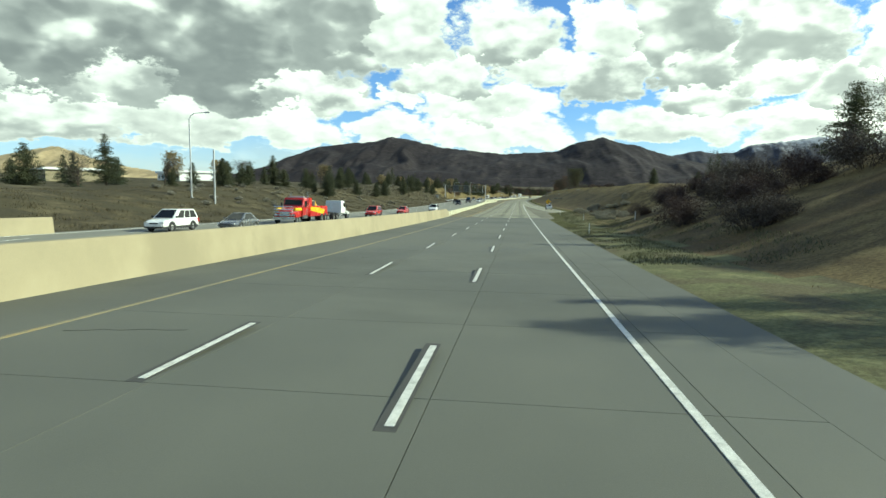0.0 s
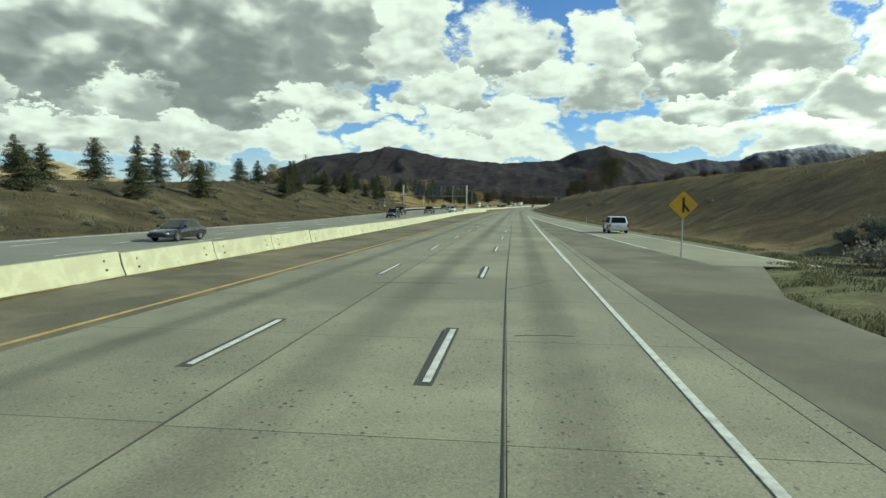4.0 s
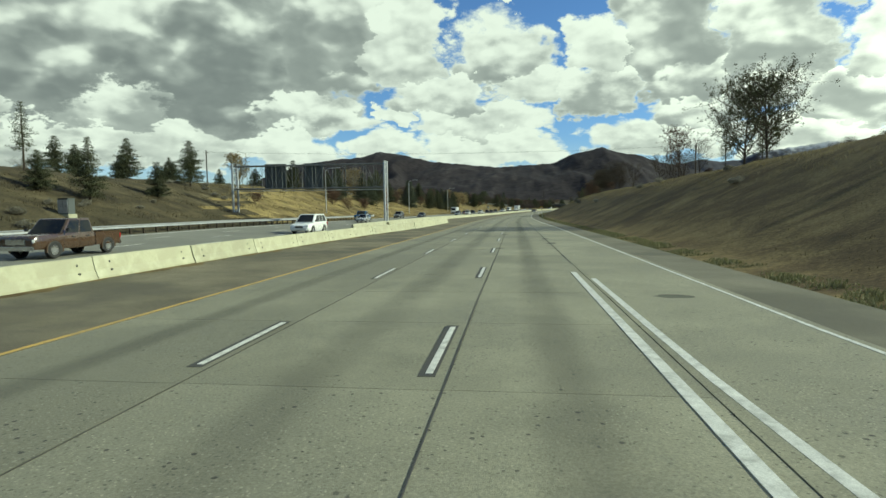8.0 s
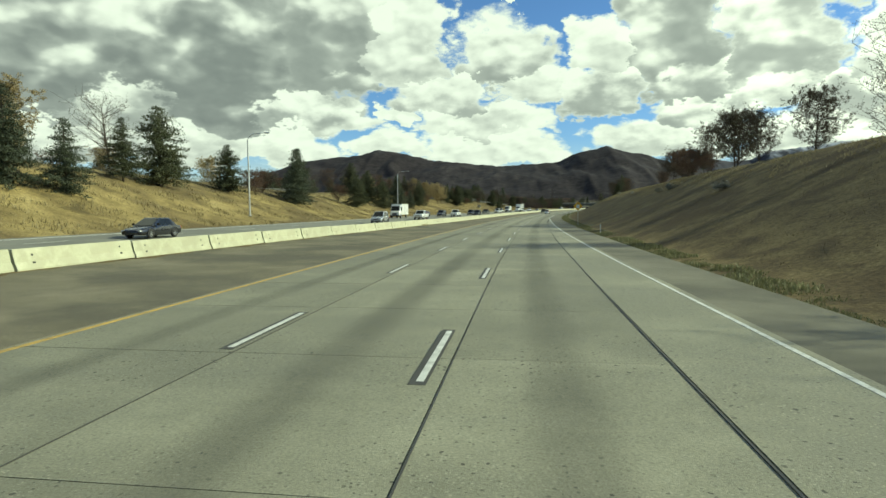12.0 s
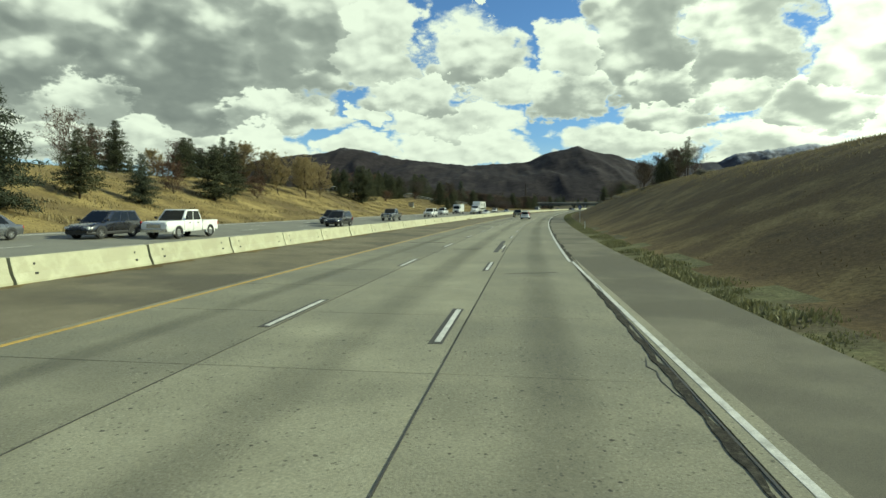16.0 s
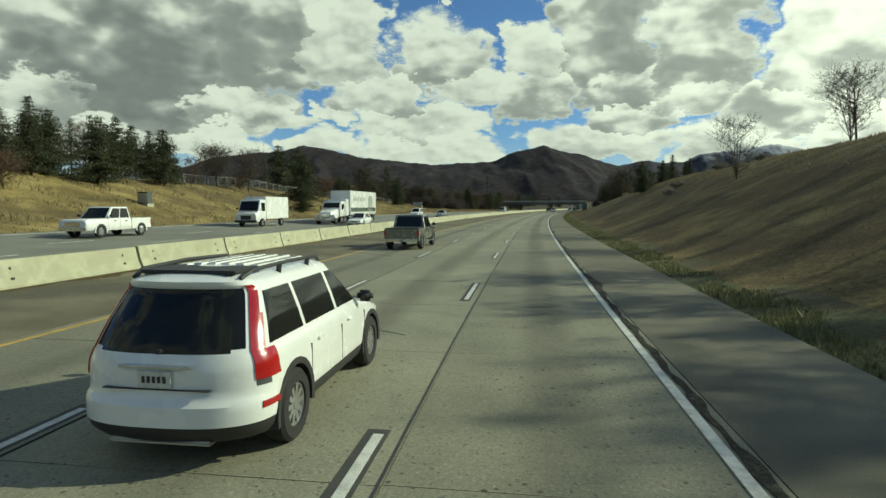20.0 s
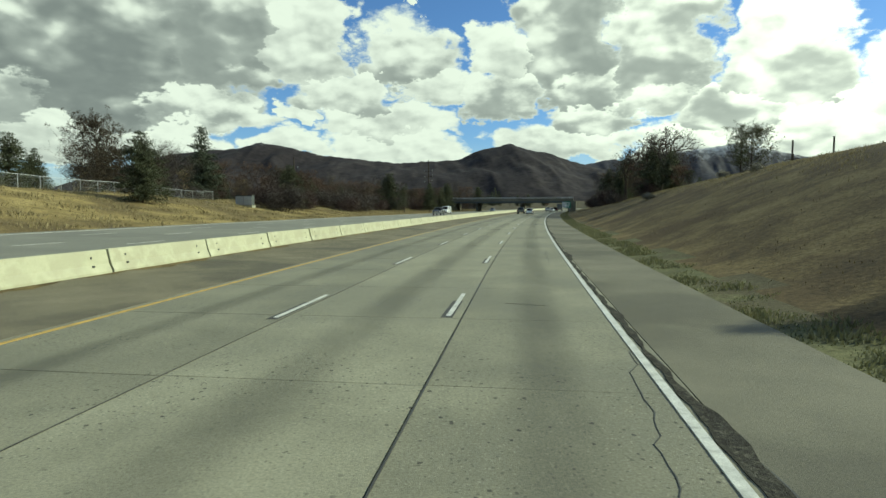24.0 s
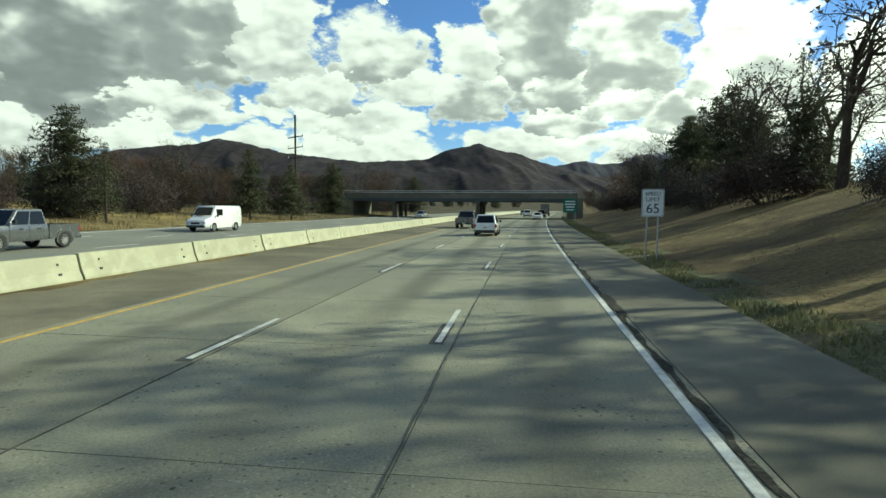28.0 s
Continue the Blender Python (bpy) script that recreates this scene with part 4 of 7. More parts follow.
def upright(name, high, wide, leaves, seed, label, limbs_=34, leaf=0.3, count=3, low=0.12, bark=None, stems=1):
    """A tree with an oval crown: a leader, rising limbs that fork into twigs, and small leaves about them."""
    rng = np.random.default_rng(seed)
    root = new(name)
    bm = bmesh.new()
    verts, faces = [], []
    for st in range(stems):
        lean = rng.normal(0, 0.05 + 0.10 * (stems > 1), 2)
        def axis(z):
            return np.array([lean[0] * z, lean[1] * z, z])
        r = high * 0.016 / stems ** 0.5
        cuts = [-0.3, high * 0.25, high * 0.5, high * 0.75, high * 0.96]
        for i in range(4):
            rod(bm, tuple(axis(cuts[i])), tuple(axis(cuts[i + 1])), r * (1 - 0.22 * i), r * (0.78 - 0.22 * i), 6)
        for i in range(limbs_ // stems):
            u = low + (0.95 - low) * (i + rng.uniform(0, 0.8)) / (limbs_ / stems)
            base = axis(high * u)
            v = (u - low) / (1 - low)
            reach = wide * 0.5 * (math.sin(math.pi * min(1, 0.22 + 0.72 * v)) ** 0.7) * rng.uniform(0.7, 1.15)
            a = rng.uniform(0, 2 * math.pi)
            rise = reach * rng.uniform(0.45, 1.0)
            rise = min(rise, high * 1.02 - base[2])
            tip = base + np.array([math.cos(a) * reach, math.sin(a) * reach, rise])
            rod(bm, tuple(base), tuple(tip), r * 0.30 * (1.2 - v) + 0.012, 0.008, 4)
            for f in (0.45, 0.72, 1.0):
                p = base + (tip - base) * f
                for _ in range(3):
                    q = p + rng.normal(0, 1, 3) * reach * 0.20 + np.array([0, 0, reach * 0.16])
                    rod(bm, tuple(p), tuple(q), 0.016, 0.006, 3)
                    cloud_of(verts, faces, rng, q, leaf * 0.75, count * 2, 0.9, 0.8)
                    cloud_of(verts, faces, rng, (p + q) * 0.5, leaf * 0.7, count, 0.9, 0.8)
    part("trunk", bm, bark or BARK, root)
    shape("crown", verts, faces, leaves, root)
    return tagged(root, label, "tree")


def shrub(name, high, wide, leaves, seed, label, count=900, upright=0.6, leaf=1.0, thin=1.0):
    """A low bush: woody stems and a mound of many small leaves with gaps."""
    rng = np.random.default_rng(seed)
    root = new(name)
    bm = bmesh.new()
    verts, faces = [], []
    clumps = 16
    for i in range(clumps):
        a, rr = rng.uniform(0, 2 * math.pi), wide * 0.5 * math.sqrt(rng.uniform(0.02, 1))
        top = np.array([math.cos(a) * rr, math.sin(a) * rr, high * (1 - 0.55 * (rr / (wide * 0.5)) ** 2) * rng.uniform(0.6, 1.0)])
        rod(bm, (top[0] * 0.25, top[1] * 0.25, -0.15), tuple(top * 0.92), 0.022, 0.008, 4)
        for f in (0.45, 0.7, 0.95):
            cloud_of(verts, faces, rng, top * np.array([0.6 + 0.4 * f, 0.6 + 0.4 * f, f]), wide * 0.19, count // (clumps * 3), upright, 0.8 * leaf, leaf * thin)
    tagged(part("brushwood", bm, BARK, root), kind="stuff")
    shape("foliage", verts, faces, leaves, root)
    return tagged(root, label, "shrub")


PINES = [conifer("pine_tree", 9.6, 7.6, NEEDLE, 1, "dark green pine tree on the dry grass slope", ragged=0.4, taper=0.78),
         conifer("pine_tree", 8.6, 7.6, NEEDLE, 2, "broad dark pine tree with an uneven crown", ragged=0.5, bare=0.06, taper=0.66),
         conifer("pine_tree", 11.0, 7.4, NEEDLE, 3, "tall dark pine tree with a pointed top", bare=0.08, ragged=0.36, taper=0.95),
         conifer("spruce_tree", 10.0, 7.4, NEEDLE_BLUE, 4, "grey-green spruce tree with drooping limbs", bare=0.04, droop=0.4, taper=0.9),
         conifer("scots_pine", 11.0, 4.4, NEEDLE, 5, "sparse pine tree with open limbs and bare lower trunk", 0.45, 0.3, 0.1, 0.6)]
GOLDEN = [upright("autumn_tree", 9.5, 6.0, GOLD, 11, "tree with golden autumn leaves on the slope", 56, 0.36, 16),
          upright("autumn_tree", 8.5, 6.0, GOLD, 12, "pale yellow autumn tree with fading leaves", 52, 0.34, 14, stems=2)]
RUSTY_TREES = [upright("rusty_tree", 6.0, 6.4, RUST, 13, "rust-red autumn tree with dense twigs", 60, 0.30, 8, 0.03, stems=3),
               upright("rusty_tree", 9.0, 7.0, RUST, 14, "reddish-brown tree with thin leaves on the bank", 64, 0.28, 6, stems=2)]
BARE = [upright("bare_tree", 9.5, 7.0, TWIG, 15, "bare grey tree with a spreading crown of twigs", 50, 0.24, 1, 0.2),
        broadleaf("bare_tree", 11.0, TWIG, 16, "large bare tree with crooked limbs", 5, 1, 0.35, 1, 0.66),
        upright("bare_tree", 7.5, 5.6, TWIG, 17, "leafless multi-stemmed tree of fine grey twigs", 52, 0.28, 2, 0.06, stems=4),
        upright("bare_tree", 8.0, 8.2, TWIG, 25, "broad bare tree with a dense round crown of twigs", 96, 0.26, 3, 0.2, stems=3)]
OAK = [upright("leafy_tree", 9.5, 8.4, leafy("olive_leaves", [(0.03, 0.035, 0.016), (0.055, 0.058, 0.026), (0.085, 0.08, 0.035)]), 18, "broad olive-green tree still in leaf on the bank", 70, 0.42, 6, 0.12)]
THIN = [upright("brown_leaf_tree", 9.0, 7.0, leafy("brown_leaves", [(0.035, 0.028, 0.018), (0.06, 0.047, 0.03), (0.09, 0.07, 0.045)]), 19, "open tree with thin brown leaves on the bank", 60, 0.36, 9, 0.1, stems=2)]
SAGES = [shrub("sagebrush", 1.0, 1.6, SAGE, 21, "pale grey-green sagebrush in the dry verge", 1500, 0.6, 0.7), shrub("sagebrush", 1.3, 1.9, SAGE, 22, "pale bushy rabbitbrush gone to seed", 1500, 0.6, 0.7)]
BRUSH = [shrub("thicket", 2.6, 3.6, THICKET, 23, "brown leafless thicket on the slope", 5200, 0.9, 0.85, 0.14), shrub("thicket", 2.2, 3.2, THICKET_RED, 24, "dark reddish thicket on the slope", 5200, 0.9, 0.85, 0.14)]
used = {}


def grow(kind, s, d, scale=1.0, z=None, rng=random):
    ob = kind if not isinstance(kind, list) else kind[int(rng.random() * len(kind)) % len(kind)]
    m = stand(s, d, z, rng.uniform(0, 360), 1.0)
    m = m @ Matrix.Diagonal((scale * rng.uniform(0.92, 1.1), scale * rng.uniform(0.92, 1.1), scale, 1))
    if ob.name not in used:
        used[ob.name] = True
        ob.matrix_basis = m
        return ob
    made = copy_thing(ob, Matrix.Identity(4))
    made.matrix_basis = m
    return made


random.seed(5)
TALL = {}


def plant(kind, *places):
    """Trees of one kind at places along and across the road, each with its height."""
    if kind.name not in TALL:
        TALL[kind.name] = max(v[2] for part_ in kind.children for v in part_.bound_box)
    tall = TALL[kind.name]
    for s, d, high in places:
        grow(kind, s, d, min(high, 14.5) / tall)


# left slope
plant(BARE[0], (174, -62.3, 6.3), (436, -62.1, 12.8), (506, -62.1, 7.9), (571, -62.3, 4), (912, -62.2, 13.2))
plant(BARE[2], (472, -46.7, 4.5), (611, -62.1, 9.1), (802, -62.1, 9), (864, -57.5, 9.7), (872, -61.1, 7.3), (879, -41.8, 5.5), (971, -48.1, 13.2))
plant(GOLDEN[0], (406, -48.4, 9.4), (575, -51.9, 8.2), (587, -45.1, 9.1), (595, -50.5, 6.8))
plant(GOLDEN[1], (257, -62.2, 5.9), (344, -52.6, 7.2), (578, -46.5, 9), (596, -46, 8.2), (607, -53.6, 7.5))
plant(PINES[0], (135, -50.1, 3.3), (180, -62.3, 6.3), (223, -44.6, 6.3), (240, -48.3, 3.6), (309, -62.1, 5.8), (324, -62.1, 7), (324, -51.1, 7.5), (336, -62.4, 4.8), (368, -51.5, 7.6), (420, -62.3, 7.8), (422, -48.5, 8), (500, -62.3, 6.4), (528, -42.6, 6.9), (610, -46.7, 3.8), (633, -47.8, 8.7), (644, -49.5, 6.6), (664, -53.4, 8.4), (678, -62.4, 9.1), (892, -36.4, 9.8), (901, -34.6, 8.5))
plant(PINES[1], (136, -47, 5.4), (166, -47.9, 4.7), (167, -62.4, 5), (179, -45, 5.1), (184, -62, 5.5), (194, -62.3, 6.9), (195, -46, 5.8), (255, -47.6, 6.2), (263, -60.6, 4.8), (271, -62.1, 6.6), (274, -48.2, 6.4), (288, -45.8, 4.1), (306, -45, 4.7), (428, -47.8, 10.9), (445, -48.1, 7.9), (490, -42.1, 7.8), (508, -45.5, 8.9), (508, -41.2, 7.5), (517, -53.8, 9.1), (552, -43, 7.7), (616, -43.7, 9.6), (624, -51.6, 6.9), (651, -51.1, 7.4), (655, -48.5, 8.1), (669, -50.2, 8), (687, -37.5, 5.3), (769, -62.3, 7.4), (701, -43.9, 9.8), (716, -42.2, 6.6), (727, -62.4, 12.4), (737, -62.3, 12.9), (771, -45.6, 9.0), (793, -62.1, 9.4), (811, -45.1, 8.5), (869, -42.8, 11.1), (930, -39.5, 10.9))
plant(PINES[2], (138, -47.1, 4.7), (162, -62.3, 5.7), (204, -62.3, 8.1), (231, -46.7, 7.3), (292, -43.5, 6.8), (384, -53.2, 6.2), (561, -45.5, 8.7), (648, -50.2, 8.4), (853, -62.3, 7.3))
plant(PINES[3], (517, -40, 10), (383, -46.5, 6.2), (387, -46.6, 8.3), (395, -49.9, 8.2), (403, -45, 9.1), (408, -43.5, 7.5), (460, -43.3, 10.5), (467, -46.1, 10.5), (535, -41.1, 5.7), (809, -62.3, 15.6))
plant(PINES[4], (281, -62.3, 9.3), (285, -62.1, 6.3), (294, -52.9, 7.7), (629, -62.3, 7.2), (656, -52.8, 6.6), (713, -62.3, 6.5), (720, -62.3, 8.9), (868, -38.1, 7.7))
plant(RUSTY_TREES[0], (376, -40.5, 3.3), (371, -43, 4.6), (378, -44.5, 4.0), (389, -40, 3.4), (394, -41.5, 3.2), (452, -47, 5.2), (458, -49, 5.0), (330, -43, 2.4), (546, -45, 5), (566, -44, 4.5), (640, -45, 4), (487, -45.5, 4.9), (493, -62.4, 4.6), (690, -50.6, 3.5), (718, -47.2, 5.9))
plant(RUSTY_TREES[1], (538, -53, 7.3), (520, -62.3, 7.5), (553, -62.3, 7.1), (815, -62.3, 8.4), (893, -40.3, 6.5), (963, -38.8, 11.4))
# thin belt farther back on both sides and dark woods beyond the bend
for i in range(95):
    s = 90 + 910 * random.random() ** 0.7
    grow(random.choice([PINES[:2], PINES[1:4], PINES[:2], BARE, GOLDEN, RUSTY_TREES[1:]]), s, random.uniform(-125, -72), random.uniform(0.7, 1.1))
for i in range(60):
    s = random.uniform(980, 1500)
    d = random.choice([random.uniform(-110, -38), random.uniform(22, 90)])
    grow(random.choice([PINES, PINES, BARE, RUSTY_TREES]), s, d, random.uniform(0.9, 1.4))
for i in range(50):
    grow(random.choice([PINES[:2], BARE, RUSTY_TREES[1:], BARE[1:], RUSTY_TREES]), random.uniform(780, 1010), random.uniform(-120, -50), random.uniform(0.7, 1.1))
for i in range(22):
    grow(random.choice([PINES, PINES[:3], BARE]), random.uniform(20, 130), random.uniform(-150, -70), random.uniform(0.6, 1.0))
for i in range(46):
    s = random.uniform(545, 690)
    grow(random.choice([PINES[:2], PINES[1:4], PINES[:3], BARE, RUSTY_TREES]), s, random.uniform(-66, -52), random.uniform(0.5, 0.8))
plant(PINES[1], (109, -72, 4.2), (119, -66, 6.6), (132, -72, 6.4), (139, -70, 5.4), (163, -70, 6))
plant(PINES[0], (123, -68, 6.2), (128, -66, 6.0), (149, -74, 6.4), (158, -74, 6.0))
plant(PINES[3], (97, -76, 5.2), (115, -71, 5.6), (171, -66, 6.6))
# right bank
# those at 429-447 and 605-617 are added to throw shade on the road
plant(THIN[0], (783, -62, 13), (787, -63, 9), (447, 30, 9.2), (440, 31, 8.2), (429, 33, 8.6), (605, 29, 7.6), (611, 30, 8.0), (617, 28.5, 7.4), (485, 29, 7.6), (474, 28.5, 6.6), (479, 31, 6.0), (457, 29.5, 9.0), (622, 25, 7.0))
plant(RUSTY_TREES[1], (336, 28.4, 8.8), (633, 26.5, 6.4))
plant(PINES[4], (321, 30.5, 5.8), (314, 32.5, 5.2), (477, 30.5, 5.8), (470, 31.5, 5.6))
plant(BARE[3], (401, 28, 9.0))
plant(RUSTY_TREES[0], (470, 28, 6.2), (459, 27, 4.6), (463, 28, 5.4), (453, 28, 3.4))
plant(BARE[1], (871, 27.1, 7.8), (875, 27.1, 13), (882, 27.1, 15.6), (893, 27.1, 17.1))
plant(BARE[2], (329, 29.5, 6), (373, 34, 8), (377, 37, 8.5), (368, 36, 7), (486, 27, 6.0), (596, 23.2, 1.7), (602, 27.1, 2.1), (650, 19.5, 6), (647, 27.1, 6.5))
plant(OAK[0], (801, 34, 9.5), (809, 27.1, 2.9), (828, 27, 5.2))
plant(PINES[0], (703, 27, 2.7))
plant(PINES[1], (701, 19.4, 5.7), (726, 27.1, 5.1), (846, 27, 11.2), (889, 27.1, 8.6), (901, 27.1, 17.6), (925, 27.1, 16.8))
plant(PINES[2], (695, 25.9, 2.8), (715, 27, 5.1), (908, 27.1, 19), (915, 27, 20.1))
# pines at 600-613 are enlarged so that more shade reaches the road
plant(PINES[1], (600, 27, 4.6), (608, 27, 5.4), (613, 27.1, 5.2), (824, 27.1, 7.7))
plant(RUSTY_TREES[0], (401, 27, 3.0), (492, 28, 3.2), (497, 29, 3.6), (817, 27.1, 4.7), (1058, 27.1, 16.8))
plant(RUSTY_TREES[1], (879, 27.1, 6.9), (986, 27.1, 17))
plant(PINES[1], (96, 36, 6), (126, 40, 5), (150, 36, 4.3))
plant(PINES[4], (112, 38, 8), (120, 42, 8.5))
plant(BARE[0], (132, 46, 8))
# trees over the crest, mostly unseen, added or heightened to shade the road
plant(PINES[1], (25, 28, 5.6), (46, 28.5, 6.4), (10, 29, 8))
plant(PINES[2], (13, 28, 7.4), (35, 28, 7.4))
# the two 12.4 m trees are invented, only to cast a broad shade band
plant(OAK[0], (310, 31.5, 12.4), (318.5, 32, 12.4), (449, 31, 9.4))
plant(BARE[2], (40, 29, 6), (343, 31, 5), (420, 36, 9))
plant(BARE[0], (648, 28, 7))
plant(RUSTY_TREES[1], (589, 29, 6), (853, 24, 9))
plant(PINES[4], (584, 27, 7), (591, 28, 7), (796, 31, 8))
plant(BARE[1], (835, 27, 14.5), (842, 26, 14), (863, 23, 14), (855, 26, 14.5))
plant(BARE[3], (828, 29, 9), (691, -49.7, 9.0), (700, -62.1, 9.5))
plant(PINES[1], (837, 26, 9.5), (846, 28, 9), (866, 22, 8), (884, 24, 10), (896, 21, 11), (934, 22, 9), (950, 24, 9))
plant(BARE[0], (872, 21, 10), (905, 20, 11), (921, 19, 11), (942, 20, 10), (960, 22, 10))
for i in range(24):
    grow(BRUSH, random.uniform(20, 70), random.uniform(14, 27), random.uniform(0.7, 1.3))
for i in range(85):
    grow(SAGES, random.uniform(85, 150), random.uniform(15.5, 29), random.uniform(0.5, 1.1))
for i in range(34):
    grow(SAGES, random.uniform(180, 800), random.uniform(17, 31), random.uniform(0.5, 1.0))
for i in range(30):
    grow(BRUSH, random.uniform(190, 330), random.uniform(30, 38), random.uniform(0.35, 0.7))
for i in range(150):
    grow(SAGES, random.uniform(60, 330), random.uniform(-62, -36), random.uniform(0.35, 0.8))
for i in range(40):
    grow(BRUSH, random.uniform(835, 990), random.uniform(17, 34), random.uniform(1.0, 2.2))
for i in range(64):
    grow(BRUSH, random.uniform(800, 1000), random.uniform(-66, -41), random.uniform(1.0, 2.3))
woods = random.Random(77)
for i in range(64):
    grow(woods.choice([THIN, THIN, RUSTY_TREES[1:], PINES[:2], BARE[2:]]), woods.uniform(826, 985), woods.uniform(-74, -54), woods.uniform(0.55, 0.9), rng=woods)


def blades(name, count, s0, s1, d0, d1, high, mat, label, seed, power=1.0, wide=1.0, bald=0.05):
    """Grass as thin upright blades, thick on the ground."""
    rng = np.random.default_rng(seed)
    s = rng.uniform(s0, s1, count)
    d = d0 + (d1 - d0) * rng.uniform(0, 1, count) ** power if not callable(d0) else d0(s) + (d1(s) - d0(s)) * rng.uniform(0, 1, count) ** power
    wave = np.sin(s * 0.83 + d * 0.37 + 1.7 * np.sin(d * 0.23 + s * 0.11))
    cross = np.sin(d * 1.13 - s * 0.29 + 1.3 * np.sin(s * 0.19))
    lump = np.clip(0.5 + 0.19 * (wave + cross + np.sin(s * 2.1 - d * 1.7 + 2.0 * wave)), 0.08, 1.1)
    x, y = plan(s, d)
    z = height(s, d) - 0.05
    h = high * rng.uniform(0.5, 1.25, count) * np.clip((lump - bald) * 2.0, 0.12, 1.2)
    a = rng.uniform(0, 2 * np.pi, count)
    w = h * rng.uniform(0.06, 0.14, count) * wide + 0.014
    lean = rng.normal(0, 0.3, (2, count)) * h
    v = np.stack([np.stack([x - np.cos(a) * w, y - np.sin(a) * w, z], 1), np.stack([x + np.cos(a) * w, y + np.sin(a) * w, z], 1),
                  np.stack([x + lean[0], y + lean[1], z + h], 1)], 1).reshape(-1, 3)
    me = bpy.data.meshes.new(name)
    me.vertices.add(count * 3)
    me.vertices.foreach_set("co", v.ravel())
    me.loops.add(count * 3)
    me.loops.foreach_set("vertex_index", np.arange(count * 3))
    me.polygons.add(count)
    me.polygons.foreach_set("loop_start", np.arange(count) * 3)
    me.update(calc_edges=True)
    me.materials.append(mat)
    return tagged(new(name, me), label, "grass", kind="stuff")


blades("dry_grass", 220000, 325, 980, -58, -33, 0.36, STRAW, "tall dry golden grass on the slope", 31, 0.8, bald=0.22)
blades("dull_grass", 130000, 20, 345, -62, -33, 0.26, DULL_STRAW, "short dull brown grass on the slope", 34, 0.8, bald=0.22)
blades("verge_grass", 210000, 60, 980, lambda s: EDGE_R(s) + 0.02 + 0.12 * np.sin(s * 1.3), lambda s: EDGE_R(s) + 1.9, 0.17, GREEN, "short green grass along the shoulder", 32, 1.3, 1.8)
blades("verge_weeds", 55000, 20, 148, lambda s: EDGE_R(s) + 0.3, lambda s: EDGE_R(s) + 9.0, 0.17, WEED, "low grey-green weeds on the flat verge", 35, 1.2)
blades("bank_grass", 190000, 0, 980, lambda s: TOE_R(s) - 1.0, lambda s: TOE_R(s) + 24, 0.10, BANK_STRAW, "dry brown grass on the cut bank", 33)
blades("barrier_weeds", 9000, 300, 790, lambda s: MEDIAN_FAR(s) + 0.28, lambda s: MEDIAN_FAR(s) + 0.62, 0.17, WEED, "low dry weeds at the foot of the barrier", 37, 2.0, bald=0.5)
# pale straw colour here paints in the sunlight along the crest
blades("crest_grass", 130000, 150, 980, lambda s: TOE_R(s) + 10.5, lambda s: TOE_R(s) + 21, 0.20, STRAW, "dry grass along the top of the cut bank, paler as if sunlit", 36, 0.6)


# ---- vehicles ----
def lathe(bm, profile, n, x0=0.0):
    """A ring turned about the x axis from (x, radius) pairs."""
    rings = [[bm.verts.new((x0 + x, r * math.cos(2 * math.pi * i / n), r * math.sin(2 * math.pi * i / n))) for i in range(n)] for x, r in profile]
    for a, b in zip(rings, rings[1:]):
        for i in range(n):
            bm.faces.new([a[i], a[(i + 1) % n], b[(i + 1) % n], b[i]])
    return rings


def wheel(parent, x, y, r, width, side, rim_mat=None, spokes=8, n=20):
    """A tyre with its rim as a part of it; side is +1 for the right-hand face."""
    bm = bmesh.new()
    w = width / 2
    rings = lathe(bm, [(-w, r * 0.62), (-w, r * 0.9), (-w * 0.7, r), (w * 0.7, r), (w, r * 0.9), (w, r * 0.62), (w * 0.75, r * 0.58), (-w * 0.75, r * 0.58), (-w, r * 0.62)], n)
    bmesh.ops.remove_doubles(bm, verts=bm.verts, dist=1e-5)
    tyre = part("wheel", bm, RUBBER, parent, smooth=False)
    tyre.location = (x, y, r)
    bm = bmesh.new()
    f = w * side
    lathe(bm, [(f * 0.35, 0.001), (f * 0.35, r * 0.58), (f * 0.82, r * 0.60), (f * 0.82, r * 0.55), (f * 0.5, r * 0.52)], n)
    for k in range(spokes):
        a = 2 * math.pi * k / spokes
        c, s = math.cos(a), math.sin(a)
        t = r * 0.075
        pts = [(f * 0.8, r * 0.1), (f * 0.78, r * 0.56)]
        vs = []
        for px, pr in pts:
            for q in (-t, t):
                for dx in (0, -f * 0.25):
                    vs.append(bm.verts.new((px + dx, pr * c - q * s, pr * s + q * c)))
        for q in ((0, 2, 6, 4), (1, 5, 7, 3), (0, 4, 5, 1), (2, 3, 7, 6)):
            bm.faces.new([vs[i] for i in q])
    lathe(bm, [(f * 0.88, 0.001), (f * 0.86, r * 0.14), (f * 0.5, r * 0.15)], 10)
    part("rim", bm, rim_mat or ALLOY, tyre)
    return tyre


